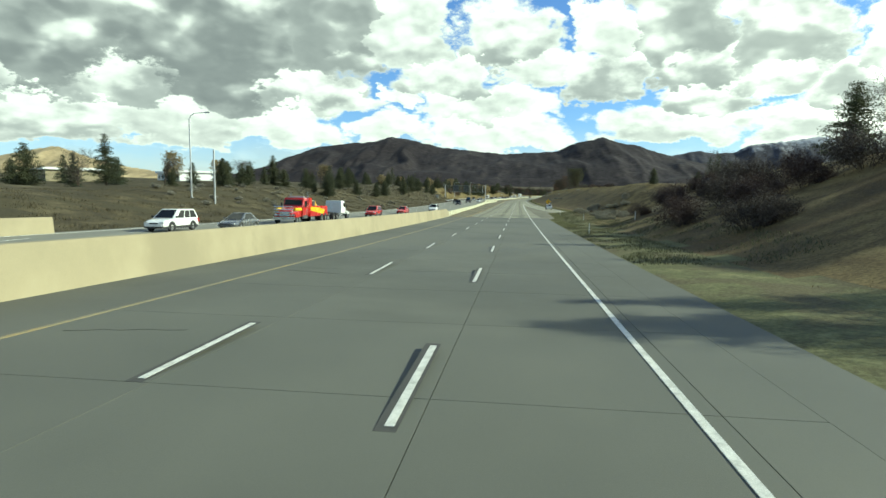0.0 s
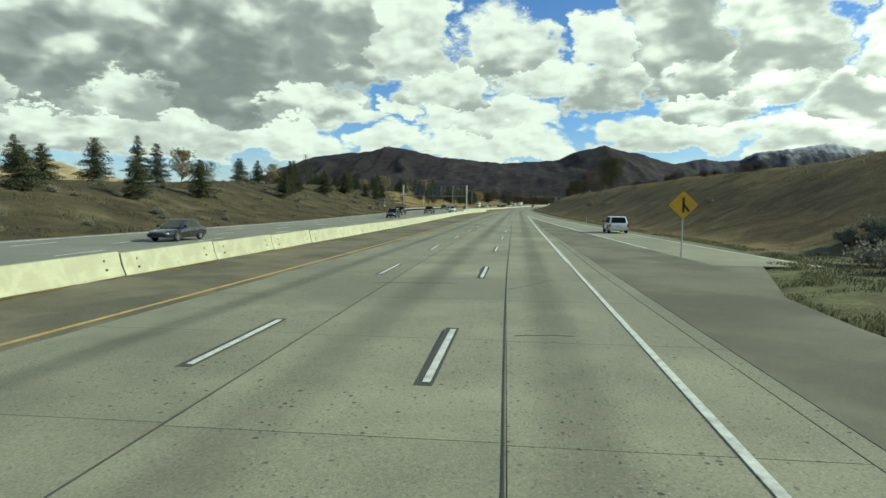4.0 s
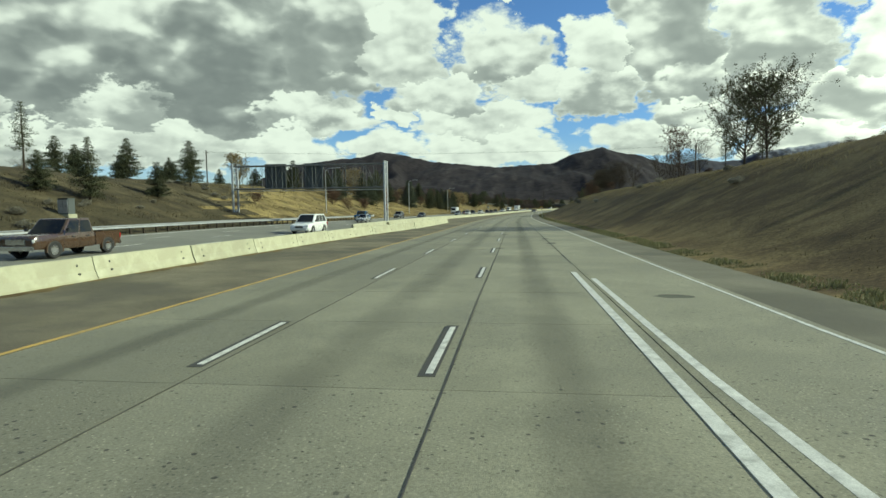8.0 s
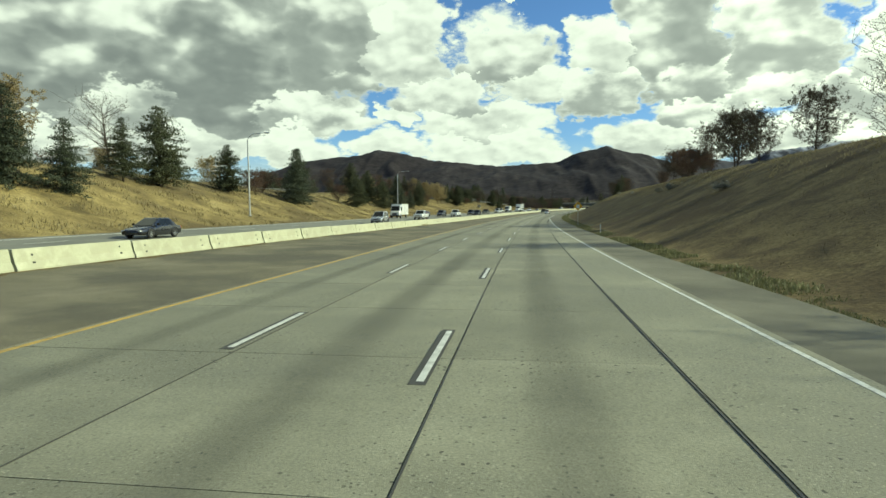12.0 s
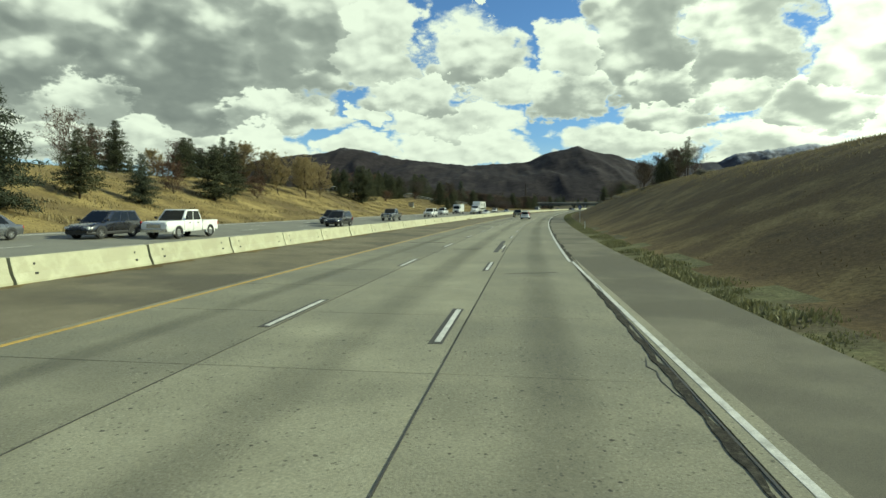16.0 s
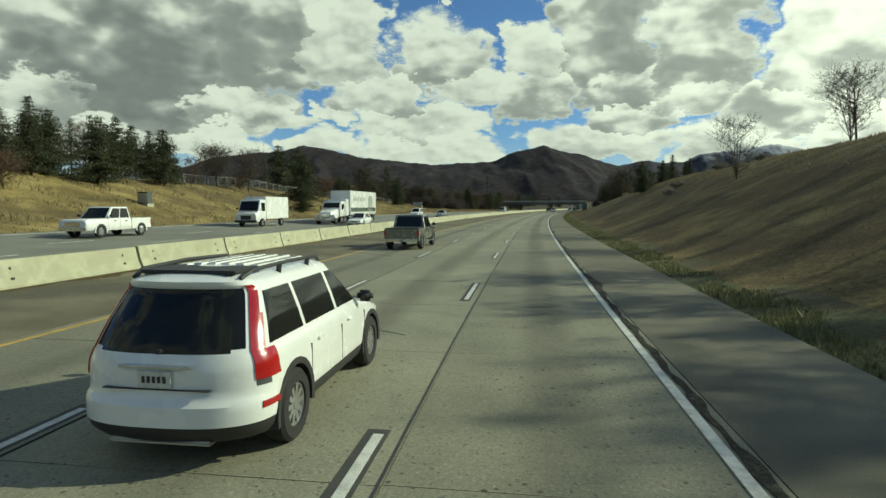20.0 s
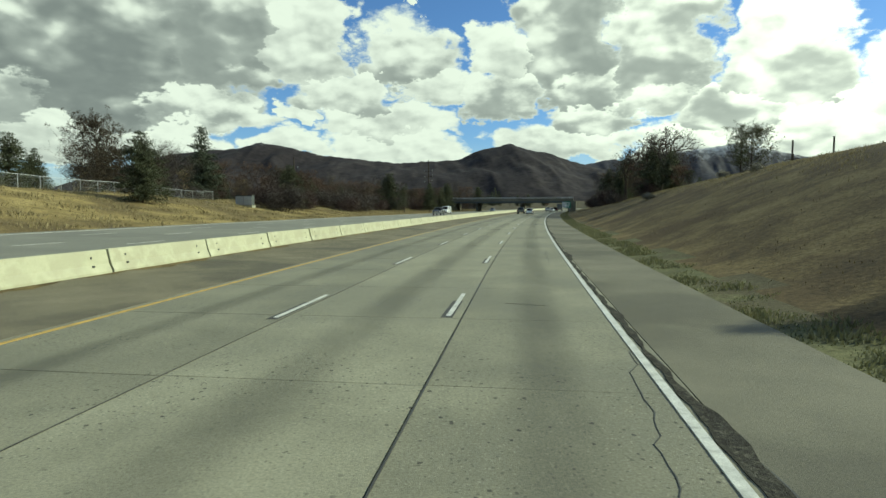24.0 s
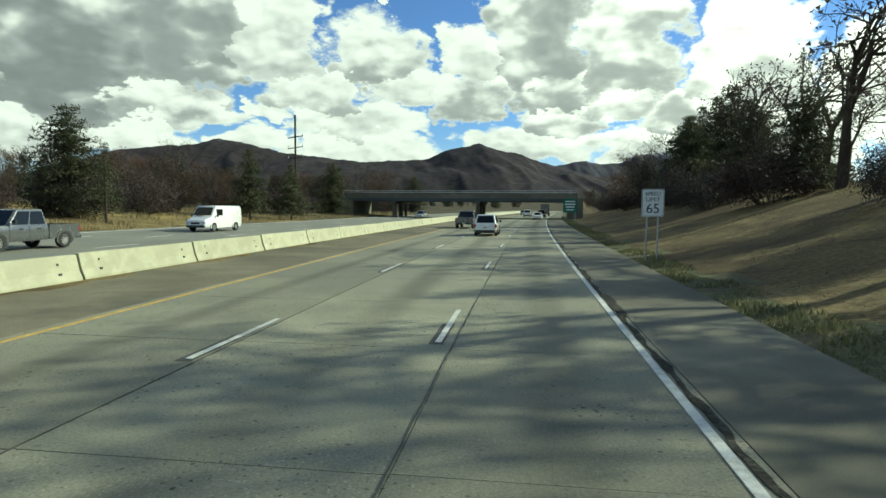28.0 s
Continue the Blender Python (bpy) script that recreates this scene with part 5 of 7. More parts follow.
def body_loft(stations, mat, parent, name="body"):
    """A body from cross-sections along its length: y, half width, bottom, top, and how far its shoulder tucks in."""
    bm = bmesh.new()
    rows = []
    for y, w, z0, z1, tuck in stations:
        h = z1 - z0
        prof = [(w * 0.90, z0), (w * 0.985, z0 + h * 0.18), (w, z0 + h * 0.5), (w * (1 - tuck * 0.4), z0 + h * 0.82), (w * (1 - tuck), z1 - h * 0.04), (w * (1 - tuck) * 0.86, z1)]
        pts = prof + [(-x, z) for x, z in prof[::-1]]
        rows.append([bm.verts.new((x, y, z)) for x, z in pts])
    for a, b in zip(rows, rows[1:]):
        for i in range(len(a)):
            j = (i + 1) % len(a)
            bm.faces.new([a[i], a[j], b[j], b[i]])
    bm.faces.new(rows[0])
    bm.faces.new(rows[-1][::-1])
    bmesh.ops.recalc_face_normals(bm, faces=bm.faces)
    ob = part(name, bm, mat, parent, smooth=True)
    ob.data.set_sharp_from_angle(angle=radians(38))
    return ob


def panel(bm, a, b, c, d, u0, u1, v0, v1, out=0.012, thick=0.01):
    """A thin pane on the face a b c d (bottom edge a-b), between the given fractions."""
    a, b, c, d = (Vector(q) for q in (a, b, c, d))
    n = (b - a).cross(d - a).normalized()

    def q(u, v):
        return (a.lerp(b, u)).lerp(d.lerp(c, u), v)
    ps = [q(u0, v0), q(u1, v0), q(u1, v1), q(u0, v1)]
    lo = [bm.verts.new(p + n * (out - thick)) for p in ps]
    hi = [bm.verts.new(p + n * out) for p in ps]
    bm.faces.new(hi)
    for i in range(4):
        j = (i + 1) % 4
        bm.faces.new([lo[i], lo[j], hi[j], hi[i]])


def cabin(parent, y0, y1, y2, y3, wb, wt, zb, zt, mat, splits, rear_glass=True):
    """The glasshouse: y0..y1 along the belt (rear to front), y2..y3 along the roof; splits are the side windows' ends."""
    B = [(-wb, y0, zb), (wb, y0, zb), (wb, y1, zb), (-wb, y1, zb)]
    T = [(-wt, y2, zt), (wt, y2, zt), (wt, y3, zt), (-wt, y3, zt)]
    bm = bmesh.new()
    v = [bm.verts.new(p) for p in B + T]
    for q in ((0, 3, 2, 1), (4, 5, 6, 7), (0, 1, 5, 4), (1, 2, 6, 5), (2, 3, 7, 6), (3, 0, 4, 7)):
        bm.faces.new([v[i] for i in q])
    bmesh.ops.bevel(bm, geom=[e for e in bm.edges if max(x.co.z for x in e.verts) > zb + 0.1], offset=0.07, segments=3, affect="EDGES", profile=0.6)
    ob = part("cabin", bm, mat, parent, smooth=True)
    ob.data.set_sharp_from_angle(angle=radians(35))
    bm = bmesh.new()
    panel(bm, B[2], B[3], T[3], T[2], 0.07, 0.93, 0.05, 0.90)
    part("windshield", bm, GLASS, parent)
    if rear_glass:
        bm = bmesh.new()
        panel(bm, B[0], B[1], T[1], T[0], 0.08, 0.92, 0.10, 0.88)
        part("rear_window", bm, GLASS, parent)
    for side, (a, b, c, d) in enumerate(((B[1], B[2], T[2], T[1]), (B[3], B[0], T[0], T[3]))):
        for u0, u1 in splits:
            if side:
                u0, u1 = 1 - u1, 1 - u0
            bm = bmesh.new()
            panel(bm, a, b, c, d, u0, u1, 0.06, 0.86)
            part("side_window", bm, GLASS, parent)
    return B, T


def lump(parent, name, x0, x1, y0, y1, z0, z1, mat, r=0.04, label=""):
    bm = bmesh.new()
    box(bm, x0, x1, y0, y1, z0, z1)
    bmesh.ops.bevel(bm, geom=list(bm.edges), offset=min(r, 0.45 * min(x1 - x0, y1 - y0, z1 - z0)), segments=2, affect="EDGES")
    return part(name, bm, mat, parent, label)


def plate(parent, y, z, out):
    p = lump(parent, "number_plate", -0.16, 0.16, min(y, y + out * 0.015), max(y, y + out * 0.015), z - 0.075, z + 0.075, WHITE, 0.004)
    for i in range(5):
        lump(p, "bar", -0.115 + i * 0.05, -0.085 + i * 0.05, min(y + out * 0.014, y + out * 0.02), max(y + out * 0.014, y + out * 0.02), z - 0.03, z + 0.03, TRIM, 0.001)


PAINTS = {}


def paint(name, col, metal=0.0):
    if name not in PAINTS:
        PAINTS[name] = material("car_paint_" + name, [tuple(c * 0.94 for c in col), col], 2.0, 3, 0.26, metal=metal, coat=0.8, rough_var=0.03)
    return PAINTS[name]


def arches(parent, ys, w, r, mat=None, well=True):
    for y in ys:
        for sx in (-1, 1):
            bm = bmesh.new()
            ring = []
            for i in range(15):
                a = math.pi * (-0.06 + 1.12 * i / 14)
                ring.append([bm.verts.new((sx * (w + o), y + math.cos(a) * rr, r + math.sin(a) * rr)) for o, rr in ((-0.10, r * 1.12), (0.012, r * 1.12), (0.018, r * 1.30), (-0.10, r * 1.32))])
            for p, q in zip(ring, ring[1:]):
                for i in range(3):
                    bm.faces.new([p[i], q[i], q[i + 1], p[i + 1]])
            part("wheel_arch", bm, mat or TRIM, parent)
            if not well:
                continue
            bm = bmesh.new()
            lathe(bm, [(sx * (w - 0.02), r * 0.93), (sx * (w + 0.004), r * 0.97), (sx * (w + 0.004), r * 1.14), (sx * (w - 0.15), r * 1.14)], 18)
            for v in bm.verts:
                v.co.y += y
                v.co.z = max(v.co.z + r, 0.22)
            part("wheel_well", bm, TRIM, parent)


def mirrors(parent, w, y, z, mat):
    for sx in (-1, 1):
        x0, x1 = sorted((sx * (w - 0.02), sx * (w + 0.20)))
        lump(parent, "side_mirror", x0, x1, y - 0.06, y + 0.06, z - 0.07, z + 0.09, mat, 0.03)


def large_suv(name, label, colour):
    """A tall seven-seat wagon: plan outlines stacked from sill to roof, cut into panels, glass and lamps."""
    root = new(name)
    long, base, w, r = 4.8, 2.86, 0.945, 0.37
    h = long / 2
    curve = lambda *pairs: (lambda z: float(np.interp(z, [p[0] for p in pairs], [p[1] for p in pairs])))
    rear = curve((0.28, -2.30), (0.34, -2.36), (0.44, -2.40), (0.62, -2.395), (0.66, -2.36), (0.70, -2.33), (0.92, -2.315), (1.08, -2.27), (1.30, -2.14), (1.60, -1.93), (1.64, -1.96), (1.68, -1.97), (1.71, -1.90), (1.74, -1.80), (1.765, -1.60), (1.778, -1.2))
    front = curve((0.28, 2.26), (0.36, 2.38), (0.60, 2.40), (0.80, 2.33), (0.87, 2.20), (0.95, 1.92), (1.02, 1.52), (1.07, 1.16), (1.40, 0.74), (1.66, 0.40), (1.71, 0.26), (1.74, 0.08), (1.765, -0.2), (1.778, -0.5))
    half = curve((0.28, 0.88), (0.36, 0.925), (0.50, 0.945), (0.80, 0.942), (0.96, 0.925), (1.04, 0.895), (1.07, 0.872), (1.30, 0.805), (1.55, 0.715), (1.64, 0.665), (1.68, 0.62), (1.71, 0.56), (1.74, 0.46), (1.765, 0.28), (1.778, 0.10))
    turn_r = curve((0.28, 0.55), (0.66, 0.55), (1.08, 0.46), (1.60, 0.36), (1.71, 0.30), (1.778, 0.12))
    turn_f = curve((0.28, 0.70), (0.80, 0.75), (1.02, 0.60), (1.07, 0.34), (1.60, 0.30), (1.778, 0.12))
    zs = [0.28, 0.32, 0.36, 0.40, 0.44, 0.50, 0.56, 0.62, 0.66, 0.70, 0.76, 0.82, 0.87, 0.91, 0.95, 0.985, 1.02, 1.045, 1.07, 1.10, 1.16, 1.22, 1.30, 1.38, 1.46, 1.52, 1.57, 1.61, 1.64, 1.66, 1.68, 1.695, 1.71, 1.725, 1.74, 1.755, 1.765, 1.773, 1.778]
    NR, NS, NF = 20, 22, 12

    def outline(z):
        wd, ry, fy, rr, rf = half(z), rear(z), front(z), turn_r(z), turn_f(z)
        pts = []
        for i in range(NR + 1):
            a = (math.pi / 2) * i / NR
            pts.append((wd * math.sin(a) ** 0.72, ry + rr * (1 - math.cos(a) ** 0.86)))
        for i in range(1, NS):
            pts.append((wd, ry + rr + (fy - rf - ry - rr) * i / NS))
        for i in range(NF + 1):
            a = (math.pi / 2) * i / NF
            pts.append((wd * math.cos(a) ** 0.72, fy - rf * (1 - math.sin(a) ** 0.86)))
        return pts

    bm = bmesh.new()
    tag = bm.faces.layers.int.new("spot")
    rows = []
    for z in zs:
        p = outline(z)
        rows.append([bm.verts.new((x, y, z)) for x, y in p] + [bm.verts.new((-x, y, z)) for x, y in p[-2:0:-1]])
    m = len(rows[0])
    n = NR + NS + NF
    for j in range(len(zs) - 1):
        zm = (zs[j] + zs[j + 1]) / 2
        for i in range(m):
            f = bm.faces.new([rows[j][i], rows[j][(i + 1) % m], rows[j + 1][(i + 1) % m], rows[j + 1][i]])
            k = i if i < n else m - 1 - i
            a = (k + 0.5) / NR
            spot = 0
            if zm < 0.44:
                spot = 1
            elif 1.10 < zm < 1.60 and a < 0.60 or 1.07 < zm < 1.10 and a < 0.45:
                spot = 2
            elif 1.07 < zm < 1.64 and 0.66 < a < 0.86 - 0.10 * (zm - 1.07):
                spot = 3
            elif 0.82 < zm < 1.07 and 0.66 < a < 1.0:
                spot = 3
            elif 0.76 < zm < 0.82 and 0.66 < a < 0.84:
                spot = 5
            elif 0.56 < zm < 0.62 and 0.74 < a < 1.0:
                spot = 4
            elif 1.07 < zm < 1.66 and k >= NR + NS + 3:
                spot = 6
            f[tag] = spot
    bm.faces.new(rows[-1])
    bm.faces.new(rows[0][::-1])
    # slanting ends of the side windows, and the wheel openings
    windows = [((-1.86, 1.10), (-1.02, 1.10), (-1.05, 1.57), (-1.66, 1.57)), ((-0.95, 1.10), (0.02, 1.10), (-0.04, 1.57), (-0.98, 1.57)), ((0.10, 1.10), (0.88, 1.10), (0.34, 1.57), (0.04, 1.57))]
    cuts = []
    for a, b, c, d in windows:
        cuts += [(a, d), (b, c)]
    hoops = []
    for y in (-base / 2, base / 2):
        ring = [(y + 0.455 * math.cos(math.pi * i / 8), r + 0.455 * math.sin(math.pi * i / 8)) for i in range(9)]
        hoops.append((y, ring))
        cuts += list(zip(ring, ring[1:]))
    for (y0, z0), (y1, z1) in cuts:
        near = [f for f in bm.faces if min(v.co.y for v in f.verts) < max(y0, y1) + 0.1 and max(v.co.y for v in f.verts) > min(y0, y1) - 0.1 and min(v.co.z for v in f.verts) < max(z0, z1) + 0.02 and max(v.co.z for v in f.verts) > min(z0, z1) - 0.02]
        geom = list({e for f in near for e in f.edges} | {v for f in near for v in f.verts}) + near
        bmesh.ops.bisect_plane(bm, geom=geom, dist=1e-5, plane_co=(0, y0, z0), plane_no=(0, z1 - z0, y0 - y1))

    def within(y, z, poly):
        hit = False
        for (ya, za), (yb, zb) in zip(poly, poly[1:] + poly[:1]):
            if (za > z) != (zb > z) and y < (yb - ya) * (z - za) / (zb - za) + ya:
                hit = not hit
        return hit
    gone = []
    for f in bm.faces:
        c = f.calc_center_median()
        if abs(c.x) > 0.55:
            for q, poly in enumerate(windows):
                if within(c.y, c.z, list(poly)):
                    f[tag] = 10 + q + (10 if c.x < 0 else 0)
            for y, ring in hoops:
                if c.z < r + 0.45 and within(c.y, c.z, ring + [(y - 0.455, 0.0), (y + 0.455, 0.0)]):
                    gone.append(f)
    bmesh.ops.delete(bm, geom=gone, context="FACES")
    bmesh.ops.recalc_face_normals(bm, faces=bm.faces)
    looks = {0: ("body", colour, ""), 1: ("lower_cladding", TRIM, "black plastic lower cladding"), 2: ("rear_window", GLASS, "dark tinted tailgate glass"), 3: ("tail_light", TAIL, "tall red tail light"), 4: ("reflector", TAIL, ""), 5: ("backup_light", SIGNBACK, ""), 6: ("windshield", GLASS, "")}
    for q in range(3):
        looks[10 + q] = looks[20 + q] = ("side_window", GLASS, "dark side window")
    for spot, (nm, mat, text) in looks.items():
        for sx in ((1, -1) if spot in (3, 4, 5) else (0,)):
            piece = bm.copy()
            layer = piece.faces.layers.int["spot"]
            bmesh.ops.delete(piece, geom=[f for f in piece.faces if f[layer] != spot or (sx and f.calc_center_median().x * sx < 0)], context="FACES")
            if spot in (3, 4):
                bmesh.ops.solidify(piece, geom=piece.faces[:], thickness=-0.012)
            ob = part(nm, piece, mat, root, text, smooth=True)
            ob.data.set_sharp_from_angle(angle=radians(36))
    bm.free()
    for sx in (-1, 1):
        for y in (-base / 2, base / 2):
            wheel(root, sx * (w - 0.115), y, r, 0.24, sx, spokes=10, n=32)
        for y in (-0.78, 0.32):
            x0, x1 = sorted((sx * 0.905, sx * 0.962))
            lump(root, "door_handle", x0, x1, y, y + 0.18, 0.885, 0.92, colour, 0.012)
        for y, top in ((-0.985, 1.06), (0.06, 1.06), (1.08, 0.98)):
            x0, x1 = sorted((sx * 0.930, sx * 0.9475))
            lump(root, "door_seam", x0, x1, y - 0.004, y + 0.004, 0.46, 0.90, TRIM, 0.001)
        bm = bmesh.new()
        rail = [(0.555, -1.80, 1.70), (0.585, -1.62, 1.765), (0.615, -0.8, 1.785), (0.60, 0.05, 1.765), (0.575, 0.22, 1.70)]
        for a, b in zip(rail, rail[1:]):
            rod(bm, (sx * a[0], a[1], a[2]), (sx * b[0], b[1], b[2]), 0.022, n=8)
        for y in (-1.05, -0.25):
            rod(bm, (sx * 0.60, y, 1.66), (sx * 0.613, y, 1.78), 0.03, n=6)
        part("roof_rail", bm, TRIM, root)
        x0, x1 = sorted((sx * 0.50, sx * 0.80))
        lump(root, "headlight", x0, x1, 2.02, 2.30, 0.66, 0.80, HEAD, 0.03)
        bm = bmesh.new()
        box(bm, *sorted((sx * 0.90, sx * 1.13)), 0.82, 0.95, 1.06, 1.22)
        bmesh.ops.bevel(bm, geom=list(bm.edges), offset=0.045, segments=3, affect="EDGES")
        part("side_mirror", bm, TRIM, root, smooth=True)
    arches(root, (-base / 2, base / 2), w - 0.008, r, TRIM, False)
    # dark box added inside so the wheel openings look shaded
    lump(root, "underbody", -0.72, 0.72, -2.1, 2.1, 0.26, 0.95, TRIM, 0.05)
    for k in range(6):
        x = -0.40 + k * 0.16
        lump(root, "roof_slat", x - 0.05, x + 0.05, -1.22, 0.0, 1.762 - 0.10 * x * x, 1.792 - 0.10 * x * x, colour, 0.008)
    lump(root, "roof_vent", -0.50, 0.50, -1.80, -1.26, 1.735, 1.772, TRIM, 0.012, "black roof panel behind the rack bars")
    lump(root, "handle_strip", -0.36, 0.36, -2.352, -2.30, 0.955, 0.985, CHROME, 0.01)
    lump(root, "tailgate_seam", -0.52, 0.52, -2.345, -2.29, 0.762, 0.770, TRIM, 0.002)
    lump(root, "skid_plate", -0.50, 0.50, -2.32, -2.15, 0.255, 0.30, ALLOY, 0.02)
    lump(root, "wiper_hub", -0.04, 0.04, -2.30, -2.24, 1.07, 1.11, TRIM, 0.015)
    plate(root, -2.338, 0.86, -1)
    return tagged(root, label, "car")


def suv(name, label, colour, long=4.8, wide=1.88, high=1.76, base=2.86, trim=TRIM, category="car"):
    root = new(name)
    h, w, r = long / 2, wide / 2, 0.36
    belt = high * 0.60
    body_loft([(-h, w * 0.86, 0.42, belt - 0.08, 0.10), (-h + 0.06, w * 0.95, 0.34, belt - 0.02, 0.08), (-h + 0.5, w, 0.27, belt, 0.05), (-0.3, w, 0.25, belt, 0.05), (h * 0.38, w, 0.25, belt - 0.01, 0.05),
               (h * 0.52, w, 0.26, belt - 0.05, 0.07), (h - 0.35, w * 0.97, 0.30, belt - 0.17, 0.12), (h - 0.06, w * 0.88, 0.36, belt - 0.30, 0.16), (h, w * 0.80, 0.42, belt - 0.38, 0.2)], colour, root)
    cabin(root, -h + 0.05, h * 0.50, -h + 0.42, h * 0.10, w * 0.95, w * 0.76, belt - 0.03, high, colour, ((0.07, 0.33), (0.36, 0.58), (0.61, 0.86)))
    if trim is not None:
        body_loft([(-h - 0.03, w * 0.84, 0.30, 0.55, 0.02), (-h + 0.30, w * 1.005, 0.26, 0.52, 0.02), (h - 0.4, w * 1.0, 0.26, 0.46, 0.02), (h + 0.02, w * 0.80, 0.30, 0.50, 0.02)], trim, root, "lower_cladding")
    for sx in (-1, 1):
        for y in (-base / 2, base / 2):
            wheel(root, sx * (w - 0.10), y, r, 0.23, sx, spokes=7)
        x0, x1 = sorted((sx * w * 0.80, sx * w * 0.99))
        lump(root, "tail_light", x0, x1, -h - 0.012, -h + 0.20, belt - 0.36, belt - 0.06, TAIL, 0.03)
        x0, x1 = sorted((sx * w * 0.50, sx * w * 0.88))
        lump(root, "headlight", x0, x1, h - 0.22, h - 0.015, belt - 0.46, belt - 0.28, HEAD, 0.03)
        for y in (-0.75, 0.28):
            x0, x1 = sorted((sx * (w - 0.01), sx * (w + 0.022)))
            lump(root, "door_handle", x0, x1, y, y + 0.17, belt - 0.17, belt - 0.13, colour, 0.01)
    arches(root, (-base / 2, base / 2), w, r, trim)
    mirrors(root, w, h * 0.40, belt + 0.10, TRIM)
    lump(root, "rear_bumper", -w * 0.84, w * 0.84, -h - 0.06, -h + 0.12, 0.46, 0.66, colour, 0.05)
    lump(root, "front_bumper", -w * 0.8, w * 0.8, h - 0.14, h + 0.05, 0.38, 0.58, colour, 0.05)
    lump(root, "grille", -w * 0.40, w * 0.40, h - 0.1, h + 0.012, 0.60, belt - 0.34, TRIM, 0.02)
    plate(root, -h - 0.01, belt - 0.34, -1)
    return tagged(root, label, category)


def sedan(name, label, colour, long=4.7, wide=1.8, high=1.45):
    root = new(name)
    h, w, r = long / 2, wide / 2, 0.32
    belt = high * 0.63
    body_loft([(-h, w * 0.78, 0.38, belt - 0.12, 0.14), (-h + 0.1, w * 0.90, 0.30, belt - 0.05, 0.12), (-h + 0.7, w * 0.99, 0.23, belt - 0.01, 0.08), (-0.2, w, 0.21, belt, 0.06), (h * 0.4, w, 0.21, belt - 0.04, 0.08),
               (h - 0.5, w * 0.95, 0.26, belt - 0.16, 0.14), (h - 0.08, w * 0.84, 0.32, belt - 0.27, 0.18), (h, w * 0.72, 0.36, belt - 0.33, 0.2)], colour, root)
    cabin(root, -h + 0.55, h * 0.46, -h + 1.25, h * 0.02, w * 0.90, w * 0.66, belt - 0.03, high, colour, ((0.16, 0.46), (0.49, 0.84)))
    for sx in (-1, 1):
        for y in (-1.36, 1.36):
            wheel(root, sx * (w - 0.10), y, r, 0.21, sx, spokes=5, n=16)
        x0, x1 = sorted((sx * w * 0.48, sx * w * 0.84))
        lump(root, "tail_light", x0, x1, -h - 0.005, -h + 0.12, belt - 0.26, belt - 0.12, TAIL, 0.02)
        lump(root, "headlight", x0, x1, h - 0.16, h - 0.008, belt - 0.42, belt - 0.30, HEAD, 0.02)
    arches(root, (-1.36, 1.36), w, r, colour)
    mirrors(root, w, h * 0.30, belt + 0.07, colour)
    lump(root, "front_bumper", -w * 0.74, w * 0.74, h - 0.12, h + 0.05, 0.30, 0.46, colour, 0.05)
    lump(root, "rear_bumper", -w * 0.78, w * 0.78, -h - 0.05, -h + 0.12, 0.36, 0.54, colour, 0.05)
    lump(root, "grille", -w * 0.42, w * 0.42, h - 0.06, h + 0.012, 0.46, 0.56, TRIM, 0.015)
    plate(root, -h - 0.012, belt - 0.22, -1)
    return tagged(root, label, "car")


